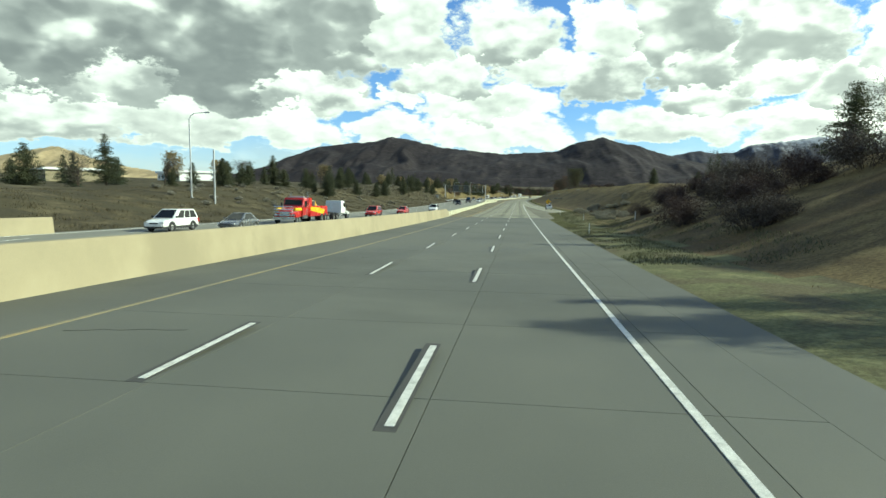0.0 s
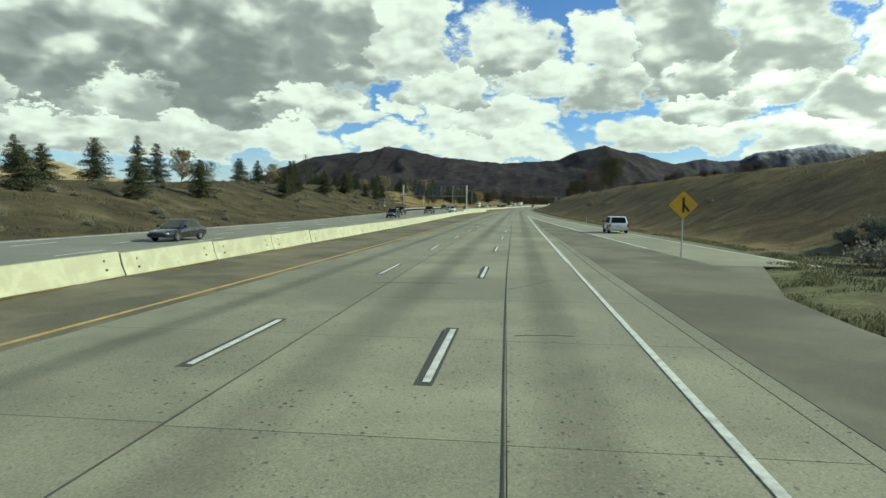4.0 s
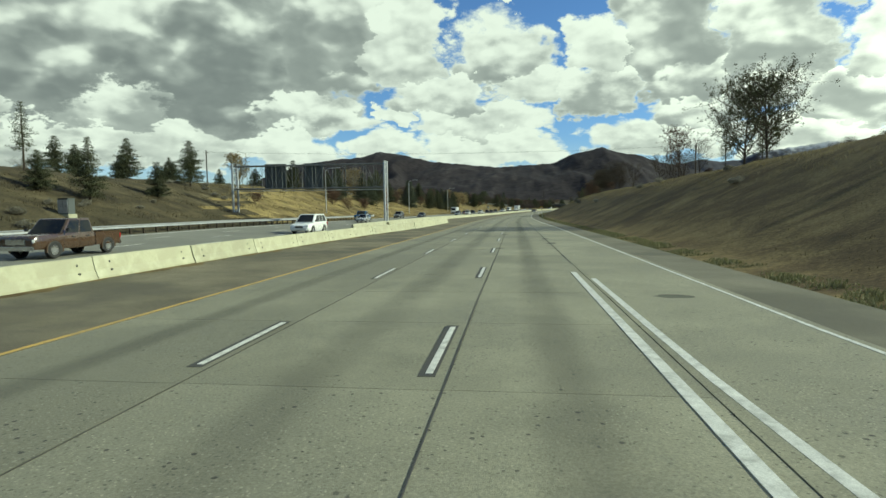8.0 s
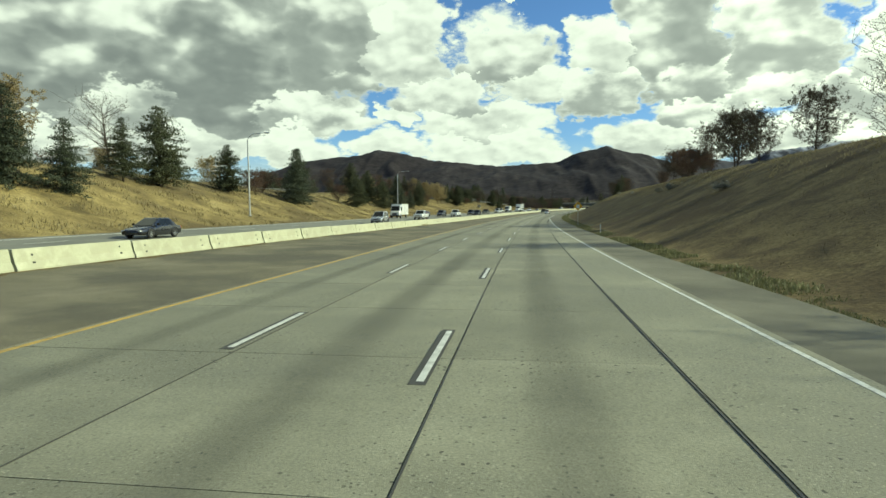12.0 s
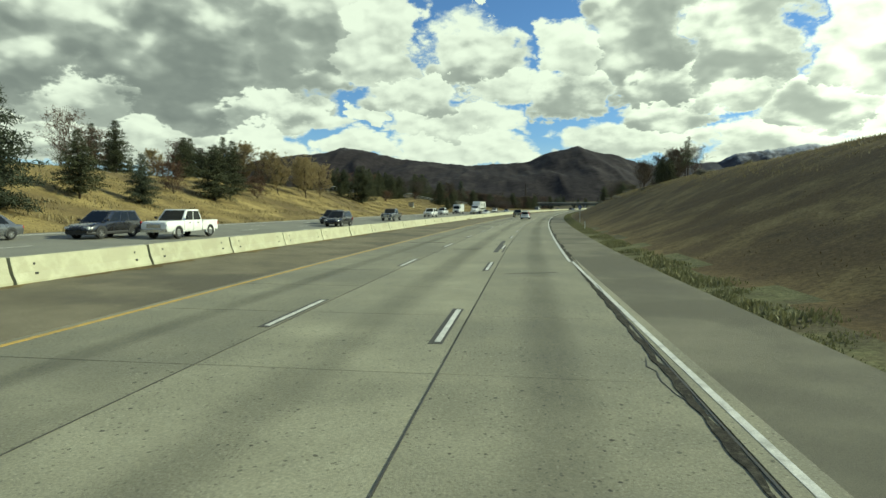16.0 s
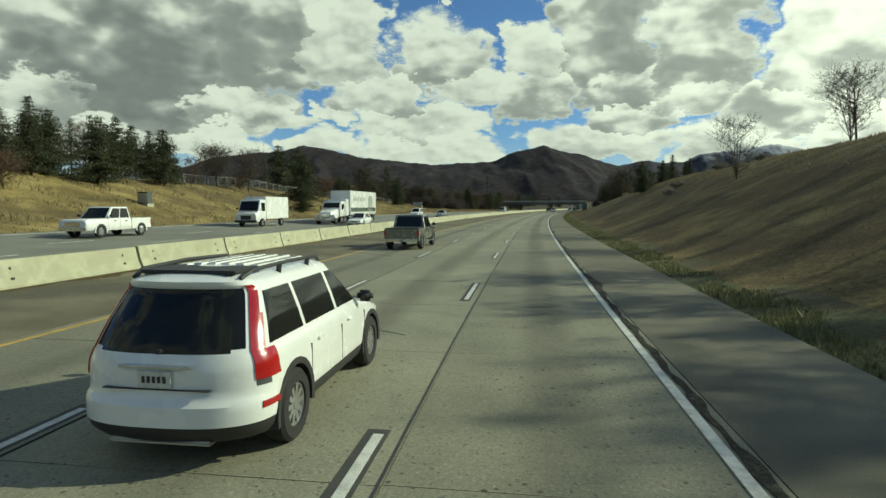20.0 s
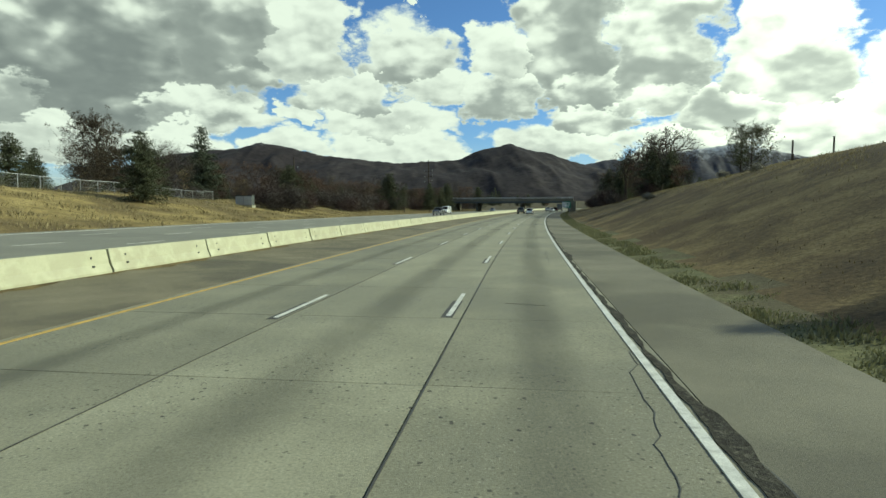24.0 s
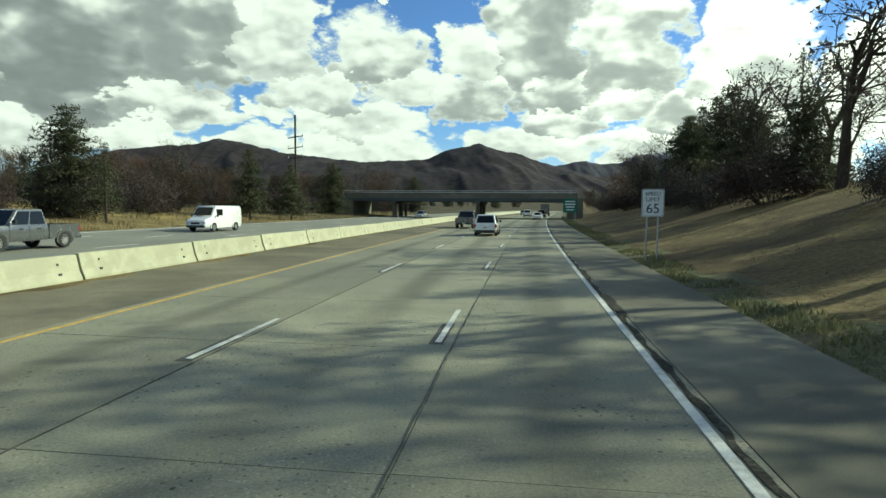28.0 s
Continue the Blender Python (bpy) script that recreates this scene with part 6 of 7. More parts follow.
def pickup(name, label, colour, long=5.9, wide=2.0, high=1.93, base=3.7, cap=False, detail=False):
    root = new(name)
    h, w, r = long / 2, wide / 2, 0.44 if detail else 0.41
    belt = 1.20
    bed = -h + 1.95
    body_loft([(bed + 0.04, w * 0.99, 0.46, belt, 0.05), (0.2, w, 0.44, belt, 0.05), (h * 0.36, w, 0.44, belt + 0.01, 0.05), (h * 0.48, w, 0.46, belt + 0.01, 0.07), (h - 0.35, w * 0.985, 0.48, belt - 0.02, 0.08),
               (h - 0.10, w * 0.95, 0.50, belt - 0.06, 0.09), (h - 0.02, w * 0.90, 0.54, belt - 0.12, 0.10), (h, w * 0.86, 0.58, belt - 0.18, 0.10)], colour, root)
    bm = bmesh.new()
    for sx in (-1, 1):
        x0, x1 = sorted((sx * w * 0.99, sx * w * 0.90))
        box(bm, x0, x1, -h + 0.02, bed, 0.50, belt - 0.01)
    box(bm, -w * 0.9, w * 0.9, -h + 0.05, bed, 0.50, 0.72)
    box(bm, -w * 0.9, w * 0.9, bed - 0.06, bed, 0.72, belt - 0.02)
    bmesh.ops.bevel(bm, geom=[e for e in bm.edges], offset=0.018, segments=2, affect="EDGES")
    part("bed", bm, colour, root)
    lump(root, "tailgate", -w * 0.89, w * 0.89, -h - 0.01, -h + 0.06, 0.62, belt - 0.02, colour, 0.02)
    if cap:
        cabin(root, -h + 0.04, bed - 0.02, -h + 0.16, bed - 0.04, w * 0.97, w * 0.86, belt - 0.02, high - 0.03, colour, ((0.08, 0.92),))
    elif detail:
        lump(root, "bed_cover", -w * 0.93, w * 0.93, -h + 0.03, bed - 0.01, belt - 0.03, belt + 0.03, TRIM, 0.02, "black flat bed cover")
    cabin(root, bed + 0.05, h * 0.43, bed + 0.20, h * 0.20, w * 0.97, w * 0.82, belt - 0.03, high, colour, ((0.07, 0.47), (0.51, 0.92)))
    for sx in (-1, 1):
        for y in (-base / 2 - 0.08, base / 2 - 0.08):
            wheel(root, sx * (w - 0.10 if detail else w - 0.12), y, r, 0.27, sx, CHROME if detail else ALLOY, 12 if detail else 9)
        x0, x1 = sorted((sx * w * 0.87, sx * w * 1.0))
        lump(root, "tail_light", x0, x1, -h - 0.015, -h + 0.10, 0.80, belt - 0.12, TAIL, 0.02)
        x0, x1 = sorted((sx * w * 0.55, sx * w * 0.93))
        lump(root, "headlight", x0, x1, h - 0.24, h - 0.005, belt - 0.42, belt - 0.22, HEAD, 0.03)
        if detail:
            x0, x1 = sorted((sx * w * 0.93, sx * w * 0.985))
            lump(root, "turn_signal", x0, x1, h - 0.34, h - 0.10, belt - 0.40, belt - 0.24, AMBER, 0.02)
            x0, x1 = sorted((sx * (w - 0.02), sx * (w + 0.06)))
            lump(root, "running_board", x0, x1, -1.0, 1.25, 0.36, 0.42, CHROME, 0.015)
            x0, x1 = sorted((sx * (w - 0.002), sx * (w + 0.016)))
            lump(root, "chrome_strip", x0, x1, -0.95, 1.35, 0.63, 0.69, CHROME, 0.006)
            lump(root, "badge", x0, x1, 1.02, 1.16, 0.83, 0.865, CHROME, 0.004)
            x0, x1 = sorted((sx * w * 0.835, sx * w * 0.865))
            lump(root, "drip_rail", x0, x1, bed + 0.22, h * 0.18, high - 0.075, high - 0.05, CHROME, 0.008, "chrome strip over the side windows")
            x0, x1 = sorted((sx * (w - 0.03), sx * (w + 0.03)))
            lump(root, "mud_flap", x0, x1, base / 2 - 0.62, base / 2 - 0.55, 0.22, 0.46, TRIM, 0.01)
        for y in (-0.55, 0.45):
            x0, x1 = sorted((sx * (w - 0.01), sx * (w + 0.03)))
            lump(root, "door_handle", x0, x1, y, y + 0.2, belt - (0.22 if detail else 0.2), belt - 0.15, CHROME if detail else TRIM, 0.01)
    arches(root, (-base / 2 - 0.08, base / 2 - 0.08), w, r, colour)
    mirrors(root, w + 0.06, h * 0.36, belt + 0.16, TRIM)
    for sx in (-1, 1):
        x0, x1 = sorted((sx * (w - 0.004), sx * (w + 0.003)))
        for y in (-0.98, 0.12, 1.18):
            lump(root, "door_seam", x0, x1, y - 0.005, y + 0.005, 0.55, belt - 0.06, TRIM, 0.001)
    lump(root, "rear_bumper", -w * 0.94, w * 0.94, -h - 0.16, -h + 0.05, 0.46, 0.62, CHROME if detail else TRIM, 0.04)
    lump(root, "front_bumper", -w * 0.92, w * 0.92, h - 0.08, h + 0.12, 0.45, 0.66, CHROME, 0.04)
    lump(root, "grille", -w * 0.52, w * 0.52, h - 0.1, h + 0.03, 0.70, belt - 0.22, CHROME, 0.03)
    plate(root, -h - 0.165, 0.56, -1)
    return tagged(root, label, "pickup truck")


def van(name, label, colour, long=5.7, wide=2.0, high=2.15):
    root = new(name)
    h, w, r = long / 2, wide / 2, 0.36
    body_loft([(-h, w * 0.92, 0.40, high * 0.97, 0.14), (-h + 0.1, w * 0.98, 0.34, high, 0.13), (0.6, w, 0.30, high, 0.13), (h * 0.42, w * 0.99, 0.30, high - 0.04, 0.15), (h * 0.66, w * 0.97, 0.32, high * 0.58, 0.10),
               (h - 0.1, w * 0.88, 0.38, high * 0.46, 0.14), (h, w * 0.8, 0.42, high * 0.40, 0.16)], colour, root)
    bm = bmesh.new()
    panel(bm, (w * 0.86, h * 0.66, high * 0.60), (-w * 0.86, h * 0.66, high * 0.60), (-w * 0.76, h * 0.44, high - 0.14), (w * 0.76, h * 0.44, high - 0.14), 0.04, 0.96, 0.05, 0.95, 0.05)
    part("windshield", bm, GLASS, root)
    for sx in (-1, 1):
        x0, x1 = sorted((sx * (w * 0.90), sx * (w + 0.006)))
        lump(root, "side_window", x0, x1, h * 0.14, h * 0.44, high * 0.62, high - 0.30, GLASS, 0.01)
        for y in (-1.75, 1.75):
            wheel(root, sx * (w - 0.1), y, r, 0.23, sx, n=16)
        x0, x1 = sorted((sx * w * 0.5, sx * w * 0.86))
        lump(root, "headlight", x0, x1, h - 0.16, h - 0.0, 0.66, 0.84, HEAD, 0.02)
        x0, x1 = sorted((sx * w * 0.82, sx * w * 0.95))
        lump(root, "tail_light", x0, x1, -h - 0.015, -h + 0.06, 0.8, 1.15, TAIL, 0.02)
    arches(root, (-1.75, 1.75), w, r, colour)
    mirrors(root, w + 0.04, h * 0.5, 1.3, TRIM)
    lump(root, "grille", -w * 0.4, w * 0.4, h - 0.06, h + 0.012, 0.62, 0.82, TRIM, 0.02)
    lump(root, "front_bumper", -w * 0.82, w * 0.82, h - 0.1, h + 0.06, 0.38, 0.56, TRIM, 0.04)
    lump(root, "rear_window", -w * 0.7, w * 0.7, -h - 0.012, -h + 0.05, 1.25, 1.75, GLASS, 0.02)
    return tagged(root, label, "van")


def truck_cab(root, colour, y, long=4.6, hood=1.7, high=2.75, wide=2.4):
    """A conventional cab: hood ahead of a tall cab, at y its rear wall; front is +y."""
    w = wide / 2
    body_loft([(y, w * 0.94, 0.95, high - 0.02, 0.05), (y + 0.1, w, 0.9, high, 0.06), (y + 1.5, w, 0.9, high - 0.02, 0.08), (y + 1.95, w * 0.95, 0.9, high * 0.68, 0.08)], colour, root, "cab")
    body_loft([(y + 1.9, w * 0.80, 0.75, high * 0.67, 0.12), (y + 2.2 + hood * 0.5, w * 0.74, 0.72, high * 0.60, 0.14), (y + 2.1 + hood, w * 0.66, 0.75, high * 0.52, 0.18), (y + 2.2 + hood, w * 0.6, 0.8, high * 0.46, 0.2)], colour, root, "hood")
    bm = bmesh.new()
    panel(bm, (w * 0.9, y + 1.95, high * 0.69), (-w * 0.9, y + 1.95, high * 0.69), (-w * 0.82, y + 1.54, high - 0.2), (w * 0.82, y + 1.54, high - 0.2), 0.03, 0.97, 0.05, 0.9, 0.05)
    part("windshield", bm, GLASS, root)
    lump(root, "grille", -w * 0.45, w * 0.45, y + 2.17 + hood, y + 2.25 + hood, 0.85, high * 0.45, CHROME, 0.03)
    lump(root, "front_bumper", -w * 0.98, w * 0.98, y + 2.2 + hood, y + 2.4 + hood, 0.45, 0.78, CHROME, 0.05)
    for sx in (-1, 1):
        x0, x1 = sorted((sx * w * 0.9, sx * (w + 0.006)))
        lump(root, "side_window", x0, x1, y + 0.75, y + 1.5, high * 0.66, high - 0.35, GLASS, 0.01)
        x0, x1 = sorted((sx * w * 0.62, sx * w * 0.98))
        lump(root, "fender", x0, x1, y + 1.5 + hood - 0.35, y + 2.25 + hood, 0.62, 1.16, colour, 0.12)
        x0, x1 = sorted((sx * w * 0.66, sx * w * 0.90))
        lump(root, "headlight", x0, x1, y + 2.2 + hood, y + 2.27 + hood, 0.9, 1.08, HEAD, 0.02)
        x0, x1 = sorted((sx * (w + 0.05), sx * (w + 0.22)))
        lump(root, "side_mirror", x0, x1, y + 1.72, y + 1.80, high * 0.62, high * 0.80, TRIM, 0.02)
        wheel(root, sx * (w - 0.18), y + 1.6 + hood, 0.52, 0.30, sx, CHROME, 6)


def semi(name, label, colour):
    """A tractor with a box trailer; the front is +y and the origin lies under the trailer's middle."""
    root = new(name)
    truck_cab(root, colour, 5.4)
    lump(root, "sleeper", -1.18, 1.18, 4.4, 5.42, 0.95, 2.95, colour, 0.08)
    lump(root, "frame", -0.45, 0.45, 1.5, 8.6, 0.72, 0.95, TRIM, 0.02)
    lump(root, "trailer_box", -1.28, 1.28, -6.9, 4.1, 1.18, 4.05, paint("white", (0.74, 0.75, 0.72)), 0.03, "white box trailer with a dark band")
    for sx in (-1, 1):
        x0, x1 = sorted((sx * 1.27, sx * 1.29))
        lump(root, "side_band", x0, x1, -6.6, 3.9, 1.42, 1.95, paint("slate", (0.10, 0.13, 0.11)), 0.004)
        lump(root, "side_emblem", x0, x1, -5.2, -3.2, 1.5, 3.5, paint("pale_grey", (0.42, 0.44, 0.40)), 0.004)
        for k in range(8):
            a = 2.9 - k * 0.62
            lump(root, "side_bar", x0, x1, a - 0.32, a, 2.75, 3.25, paint("pale_grey", (0.42, 0.44, 0.40)), 0.004)
        for y in (-5.6, -4.3, 2.4, 3.7):
            wheel(root, sx * 1.03, y, 0.52, 0.5, sx, ALLOY, 6)
        bm = bmesh.new()
        rod(bm, (sx * 0.9, 0.6, 0.25), (sx * 0.9, 0.6, 1.18), 0.06)
        part("landing_leg", bm, TRIM, root)
    lump(root, "trailer_rail", -1.2, 1.2, -6.8, 4.0, 1.0, 1.18, GALV, 0.02)
    return tagged(root, label, "truck")


def box_truck(name, label, colour, long=7.4, high=3.1, wide=2.35):
    """A step van or box truck with a short snub cab."""
    root = new(name)
    h, w = long / 2, wide / 2
    lump(root, "cargo_box", -w, w, -h, h - 1.9, 0.75, high, colour, 0.06)
    body_loft([(h - 1.92, w * 0.97, 0.55, high - 0.25, 0.06), (h - 1.0, w * 0.96, 0.5, high - 0.32, 0.08), (h - 0.55, w * 0.94, 0.5, high * 0.50, 0.08), (h - 0.02, w * 0.9, 0.55, high * 0.44, 0.12)], colour, root, "cab")
    bm = bmesh.new()
    panel(bm, (w * 0.88, h - 0.55, high * 0.52), (-w * 0.88, h - 0.55, high * 0.52), (-w * 0.82, h - 0.98, high - 0.45), (w * 0.82, h - 0.98, high - 0.45), 0.04, 0.96, 0.04, 0.96, 0.05)
    part("windshield", bm, GLASS, root)
    for sx in (-1, 1):
        x0, x1 = sorted((sx * w * 0.88, sx * (w * 0.985)))
        lump(root, "side_window", x0, x1, h - 1.7, h - 1.05, high * 0.52, high - 0.6, GLASS, 0.01)
        for y in (-h + 1.6, h - 1.2):
            wheel(root, sx * (w - 0.14), y, 0.42, 0.26, sx, ALLOY, 5, 16)
        x0, x1 = sorted((sx * w * 0.6, sx * w * 0.85))
        lump(root, "headlight", x0, x1, h - 0.06, h + 0.01, 0.8, 1.0, HEAD, 0.02)
    lump(root, "front_bumper", -w * 0.95, w * 0.95, h - 0.05, h + 0.14, 0.42, 0.66, TRIM, 0.04)
    lump(root, "grille", -w * 0.45, w * 0.45, h - 0.04, h + 0.012, 0.72, 1.1, TRIM, 0.02)
    mirrors(root, w + 0.06, h - 0.9, high * 0.6, TRIM)
    return tagged(root, label, "truck")


def tow_truck():
    """A red and yellow heavy wrecker; the front is +y."""
    root = new("tow_truck")
    red, yellow = paint("red", (0.46, 0.02, 0.018)), paint("yellow", (0.75, 0.47, 0.02))
    truck_cab(root, red, 1.0, hood=2.0, high=2.9, wide=2.5)
    lump(root, "frame", -0.5, 0.5, -5.2, 5.0, 0.65, 0.95, TRIM, 0.02)
    lump(root, "body", -1.25, 1.25, -5.2, 0.9, 0.75, 1.95, red, 0.06)
    lump(root, "sleeper", -1.2, 1.2, 0.1, 1.05, 0.95, 2.9, red, 0.06)
    for sx in (-1, 1):
        bm = bmesh.new()
        x = sx * 1.262
        vs = [bm.verts.new(p) for p in ((x, 0.8, 1.85), (x, 0.8, 1.45), (x, -3.4, 0.95), (x, -4.2, 1.45), (x, -2.2, 1.75))]
        bm.faces.new(vs)
        ext = bmesh.ops.extrude_face_region(bm, geom=bm.faces[:])
        bmesh.ops.translate(bm, verts=[v for v in ext["geom"] if isinstance(v, bmesh.types.BMVert)], vec=(-sx * 0.02, 0, 0))
        part("flame_panel", bm, yellow, root)
        x0, x1 = sorted((sx * 0.86, sx * 1.13))
        lump(root, "hood_stripe", x0, x1, 3.0, 4.9, 1.46, 1.76, yellow, 0.03)
        lump(root, "toolbox", x0, x1, 1.3, 2.6, 0.55, 1.0, CHROME, 0.04)
        for y in (-4.4, -3.1):
            wheel(root, sx * 1.05, y, 0.53, 0.5, sx, ALLOY, 6)
        bm = bmesh.new()
        rod(bm, (sx * 1.0, 0.95, 0.9), (sx * 1.0, 0.95, 3.5), 0.07, n=8)
        part("exhaust_stack", bm, CHROME, root)
    for z in (1.0, 1.3, 1.6, 1.9):
        bm = bmesh.new()
        rod(bm, (-1.1, 5.5, z), (1.1, 5.5, z), 0.05)
        part("guard_bar", bm, CHROME, root)
    bm = bmesh.new()
    rod(bm, (-0.3, -3.4, 2.0), (-0.3, 0.4, 2.75), 0.22, 0.18, 8)
    rod(bm, (0.3, -4.6, 2.3), (0.3, -0.6, 2.55), 0.25, 0.2, 8)
    part("boom", bm, yellow, root)
    lump(root, "winch", -0.7, 0.7, -2.3, -1.3, 1.95, 2.5, TRIM, 0.05)
    bm = bmesh.new()
    rod(bm, (0, -4.6, 2.4), (0, -5.9, 1.1), 0.06)
    rod(bm, (0, -5.2, 0.8), (0, -6.3, 0.8), 0.12)
    part("tow_arm", bm, TRIM, root)
    lump(root, "light_bar", -0.9, 0.9, 1.7, 1.95, 2.9, 3.05, HEAD, 0.03)
    return tagged(root, "red and yellow heavy tow truck pulling a white tractor", "tow truck")


def bare_tractor():
    """A white tractor unit, towed backwards."""
    root = new("tractor_unit")
    truck_cab(root, paint("white", (0.74, 0.75, 0.72)), 0.6, hood=1.3, high=2.6, wide=2.3)
    lump(root, "frame", -0.45, 0.45, -3.6, 4.0, 0.72, 1.0, TRIM, 0.02)
    lump(root, "fifth_wheel", -0.5, 0.5, -2.6, -1.5, 1.0, 1.12, TRIM, 0.03)
    for sx in (-1, 1):
        for y in (-2.8, -1.5):
            wheel(root, sx * 0.98, y, 0.52, 0.5, sx, ALLOY, 6)
        x0, x1 = sorted((sx * 0.5, sx * 1.0))
        lump(root, "fuel_tank", x0, x1, 0.3, 1.4, 0.5, 0.95, GALV, 0.15)
    return tagged(root, "white tractor unit without trailer, hooked to the tow truck", "truck")


WHITE_P, BLACK_P, GREY_P = paint("white", (0.74, 0.75, 0.72)), paint("black", (0.014, 0.014, 0.015)), paint("grey", (0.13, 0.135, 0.135), 0.4)
SILVER_P, RED_P, BLUE_P = paint("silver", (0.42, 0.43, 0.42), 0.5), paint("red", (0.46, 0.02, 0.018)), paint("blue", (0.02, 0.10, 0.22), 0.2)
BRONZE_P = paint("bronze_grey", (0.20, 0.205, 0.165), 0.55)


def park(ob, s, d, turn=0.0):
    z = float(lift(s, d)) + 0.004
    ob.matrix_basis = stand(s, d, z, turn)
    slope = (float(lift(s + 2, d)) - float(lift(s - 2, d))) / 4
    ob.matrix_basis = ob.matrix_basis @ Matrix.Rotation(math.atan(slope) * (1 if abs(turn) < 90 else -1), 4, "X")
    return ob


park(large_suv("suv", "white seven-seat SUV with tall red tail lights, in the middle lane", WHITE_P), 602.3, -1.74)
park(pickup("pickup_truck", "bronze-grey crew-cab pickup with a black bed cover and chrome trim", BRONZE_P, 5.9, 2.02, 1.95, 3.68, detail=True), 629.8, -5.5)
ONCOMING = [
    (lambda: suv("suv", "white SUV on the opposite carriageway", WHITE_P), 37.0, -26.2),
    (lambda: sedan("sedan", "grey sedan on the opposite carriageway", GREY_P), 41.5, -22.8),
    (lambda: suv("suv", "red SUV passing the tan median wall", RED_P), 86.5, -22.3),
    (lambda: sedan("sedan", "red sedan on the opposite carriageway", RED_P), 107.5, -21.6),
    (lambda: suv("suv", "white SUV on the opposite carriageway", WHITE_P), 127.0, -18.2),
    (lambda: sedan("sedan", "black sedan on the opposite carriageway", BLACK_P), 151.0, -22.0),
    (lambda: suv("suv", "black SUV on the opposite carriageway", BLACK_P, trim=None), 220.5, -22.2),
    (lambda: pickup("pickup_truck", "black pickup on the opposite carriageway", BLACK_P), 243.0, -25.6),
    (lambda: pickup("pickup_truck", "dark brown pickup on the opposite carriageway", paint("brown", (0.06, 0.035, 0.02))), 263.0, -21.9),
    (lambda: suv("suv", "long white SUV beside the median barrier", WHITE_P, 5.5, 2.0, 1.9, 3.2, trim=None), 290.6, -18.9),
    (lambda: sedan("sedan", "silver-grey sedan on the opposite carriageway", SILVER_P), 335.0, -25.3),
    (lambda: pickup("pickup_truck", "blue pickup on the opposite carriageway", BLUE_P), 348.5, -29.2),
    (lambda: suv("suv", "dark grey SUV on the opposite carriageway", GREY_P), 382.0, -29.0),
    (lambda: sedan("sedan", "black sedan on the opposite carriageway", BLACK_P), 396.0, -25.6),
    (lambda: suv("suv", "silver-grey SUV with a roof rack", SILVER_P, 4.4, 1.85, 1.85, 2.6), 442.5, -21.6),
    (lambda: pickup("pickup_truck", "white pickup on the opposite carriageway", WHITE_P), 474.0, -22.3),
    (lambda: sedan("sedan", "bright red sedan on the opposite carriageway", RED_P), 485.8, -24.6),
    (lambda: box_truck("box_truck", "white box truck on the opposite carriageway", WHITE_P), 482.0, -29.2),
    (lambda: sedan("sedan", "grey sedan on the opposite carriageway", GREY_P), 505.0, -28.6),
    (lambda: pickup("pickup_truck", "white pickup on the opposite carriageway", WHITE_P), 514.0, -22.2),
    (lambda: suv("suv", "black SUV on the opposite carriageway", BLACK_P), 511.0, -25.6),
    (lambda: suv("suv", "black SUV on the opposite carriageway", BLACK_P, trim=None), 540.5, -20.4),
    (lambda: suv("suv", "black SUV on the opposite carriageway", BLACK_P), 547.0, -23.6),
    (lambda: pickup("pickup_truck", "dark grey pickup on the opposite carriageway", GREY_P), 569.0, -22.0),
    (lambda: pickup("pickup_truck", "white pickup with a white bed cap", WHITE_P, cap=True), 602.0, -22.6),
    (lambda: pickup("pickup_truck", "white pickup on the opposite carriageway", WHITE_P), 629.0, -25.6),
    (lambda: box_truck("step_van", "white step van on the opposite carriageway", WHITE_P, 7.0, 2.95), 650.0, -25.4),
    (lambda: semi("semi_truck", "white semi truck with a white box trailer", WHITE_P), 667.5, -22.0),
    (lambda: sedan("sedan", "white sedan beside the semi truck", WHITE_P), 659.5, -18.2),
    (lambda: suv("suv", "white SUV on the opposite carriageway", WHITE_P), 684.0, -25.8),
    (lambda: suv("suv", "white SUV on the opposite carriageway", WHITE_P), 707.5, -22.6),
    (lambda: sedan("sedan", "silver sedan on the opposite carriageway", SILVER_P), 716.0, -19.2),
    (lambda: pickup("pickup_truck", "dark grey pickup on the opposite carriageway", GREY_P), 843.0, -22.4),
    (lambda: van("van", "white van on the opposite carriageway", WHITE_P), 864.5, -24.9),
    (lambda: sedan("sedan", "silver sedan on the opposite carriageway", SILVER_P), 930.0, -21.0)]
for make, s, d in ONCOMING:
    park(make(), s, d, 180)
park(tow_truck(), 58.5, -23.6, 180)
park(bare_tractor(), 68.6, -23.4, 0)
park(suv("hatchback", "white hatchback on the merging ramp", WHITE_P, 4.3, 1.8, 1.6, 2.6, trim=None), 172.0, 10.6)
AHEAD = [(lambda: suv("suv", "white SUV with dark rear window near the bridge", WHITE_P), 868.5, -1.95),
         (lambda: pickup("pickup_truck", "grey pickup truck near the bridge", GREY_P), 885.0, -5.7),
         (lambda: box_truck("box_truck", "dark grey box truck ahead on the highway", GREY_P, 7.6, 3.3), 985.0, 1.9),
         (lambda: sedan("sedan", "white sedan ahead under the bridge", WHITE_P), 932.0, 1.7),
         (lambda: suv("suv", "black SUV ahead past the bridge", BLACK_P), 955.0, 1.9),
         (lambda: suv("suv", "white SUV ahead past the bridge", WHITE_P), 966.0, -1.9),
         (lambda: sedan("sedan", "silver sedan ahead past the bridge", SILVER_P), 1004.0, -5.6)]
for make, s, d in AHEAD:
    park(make(), s, d)


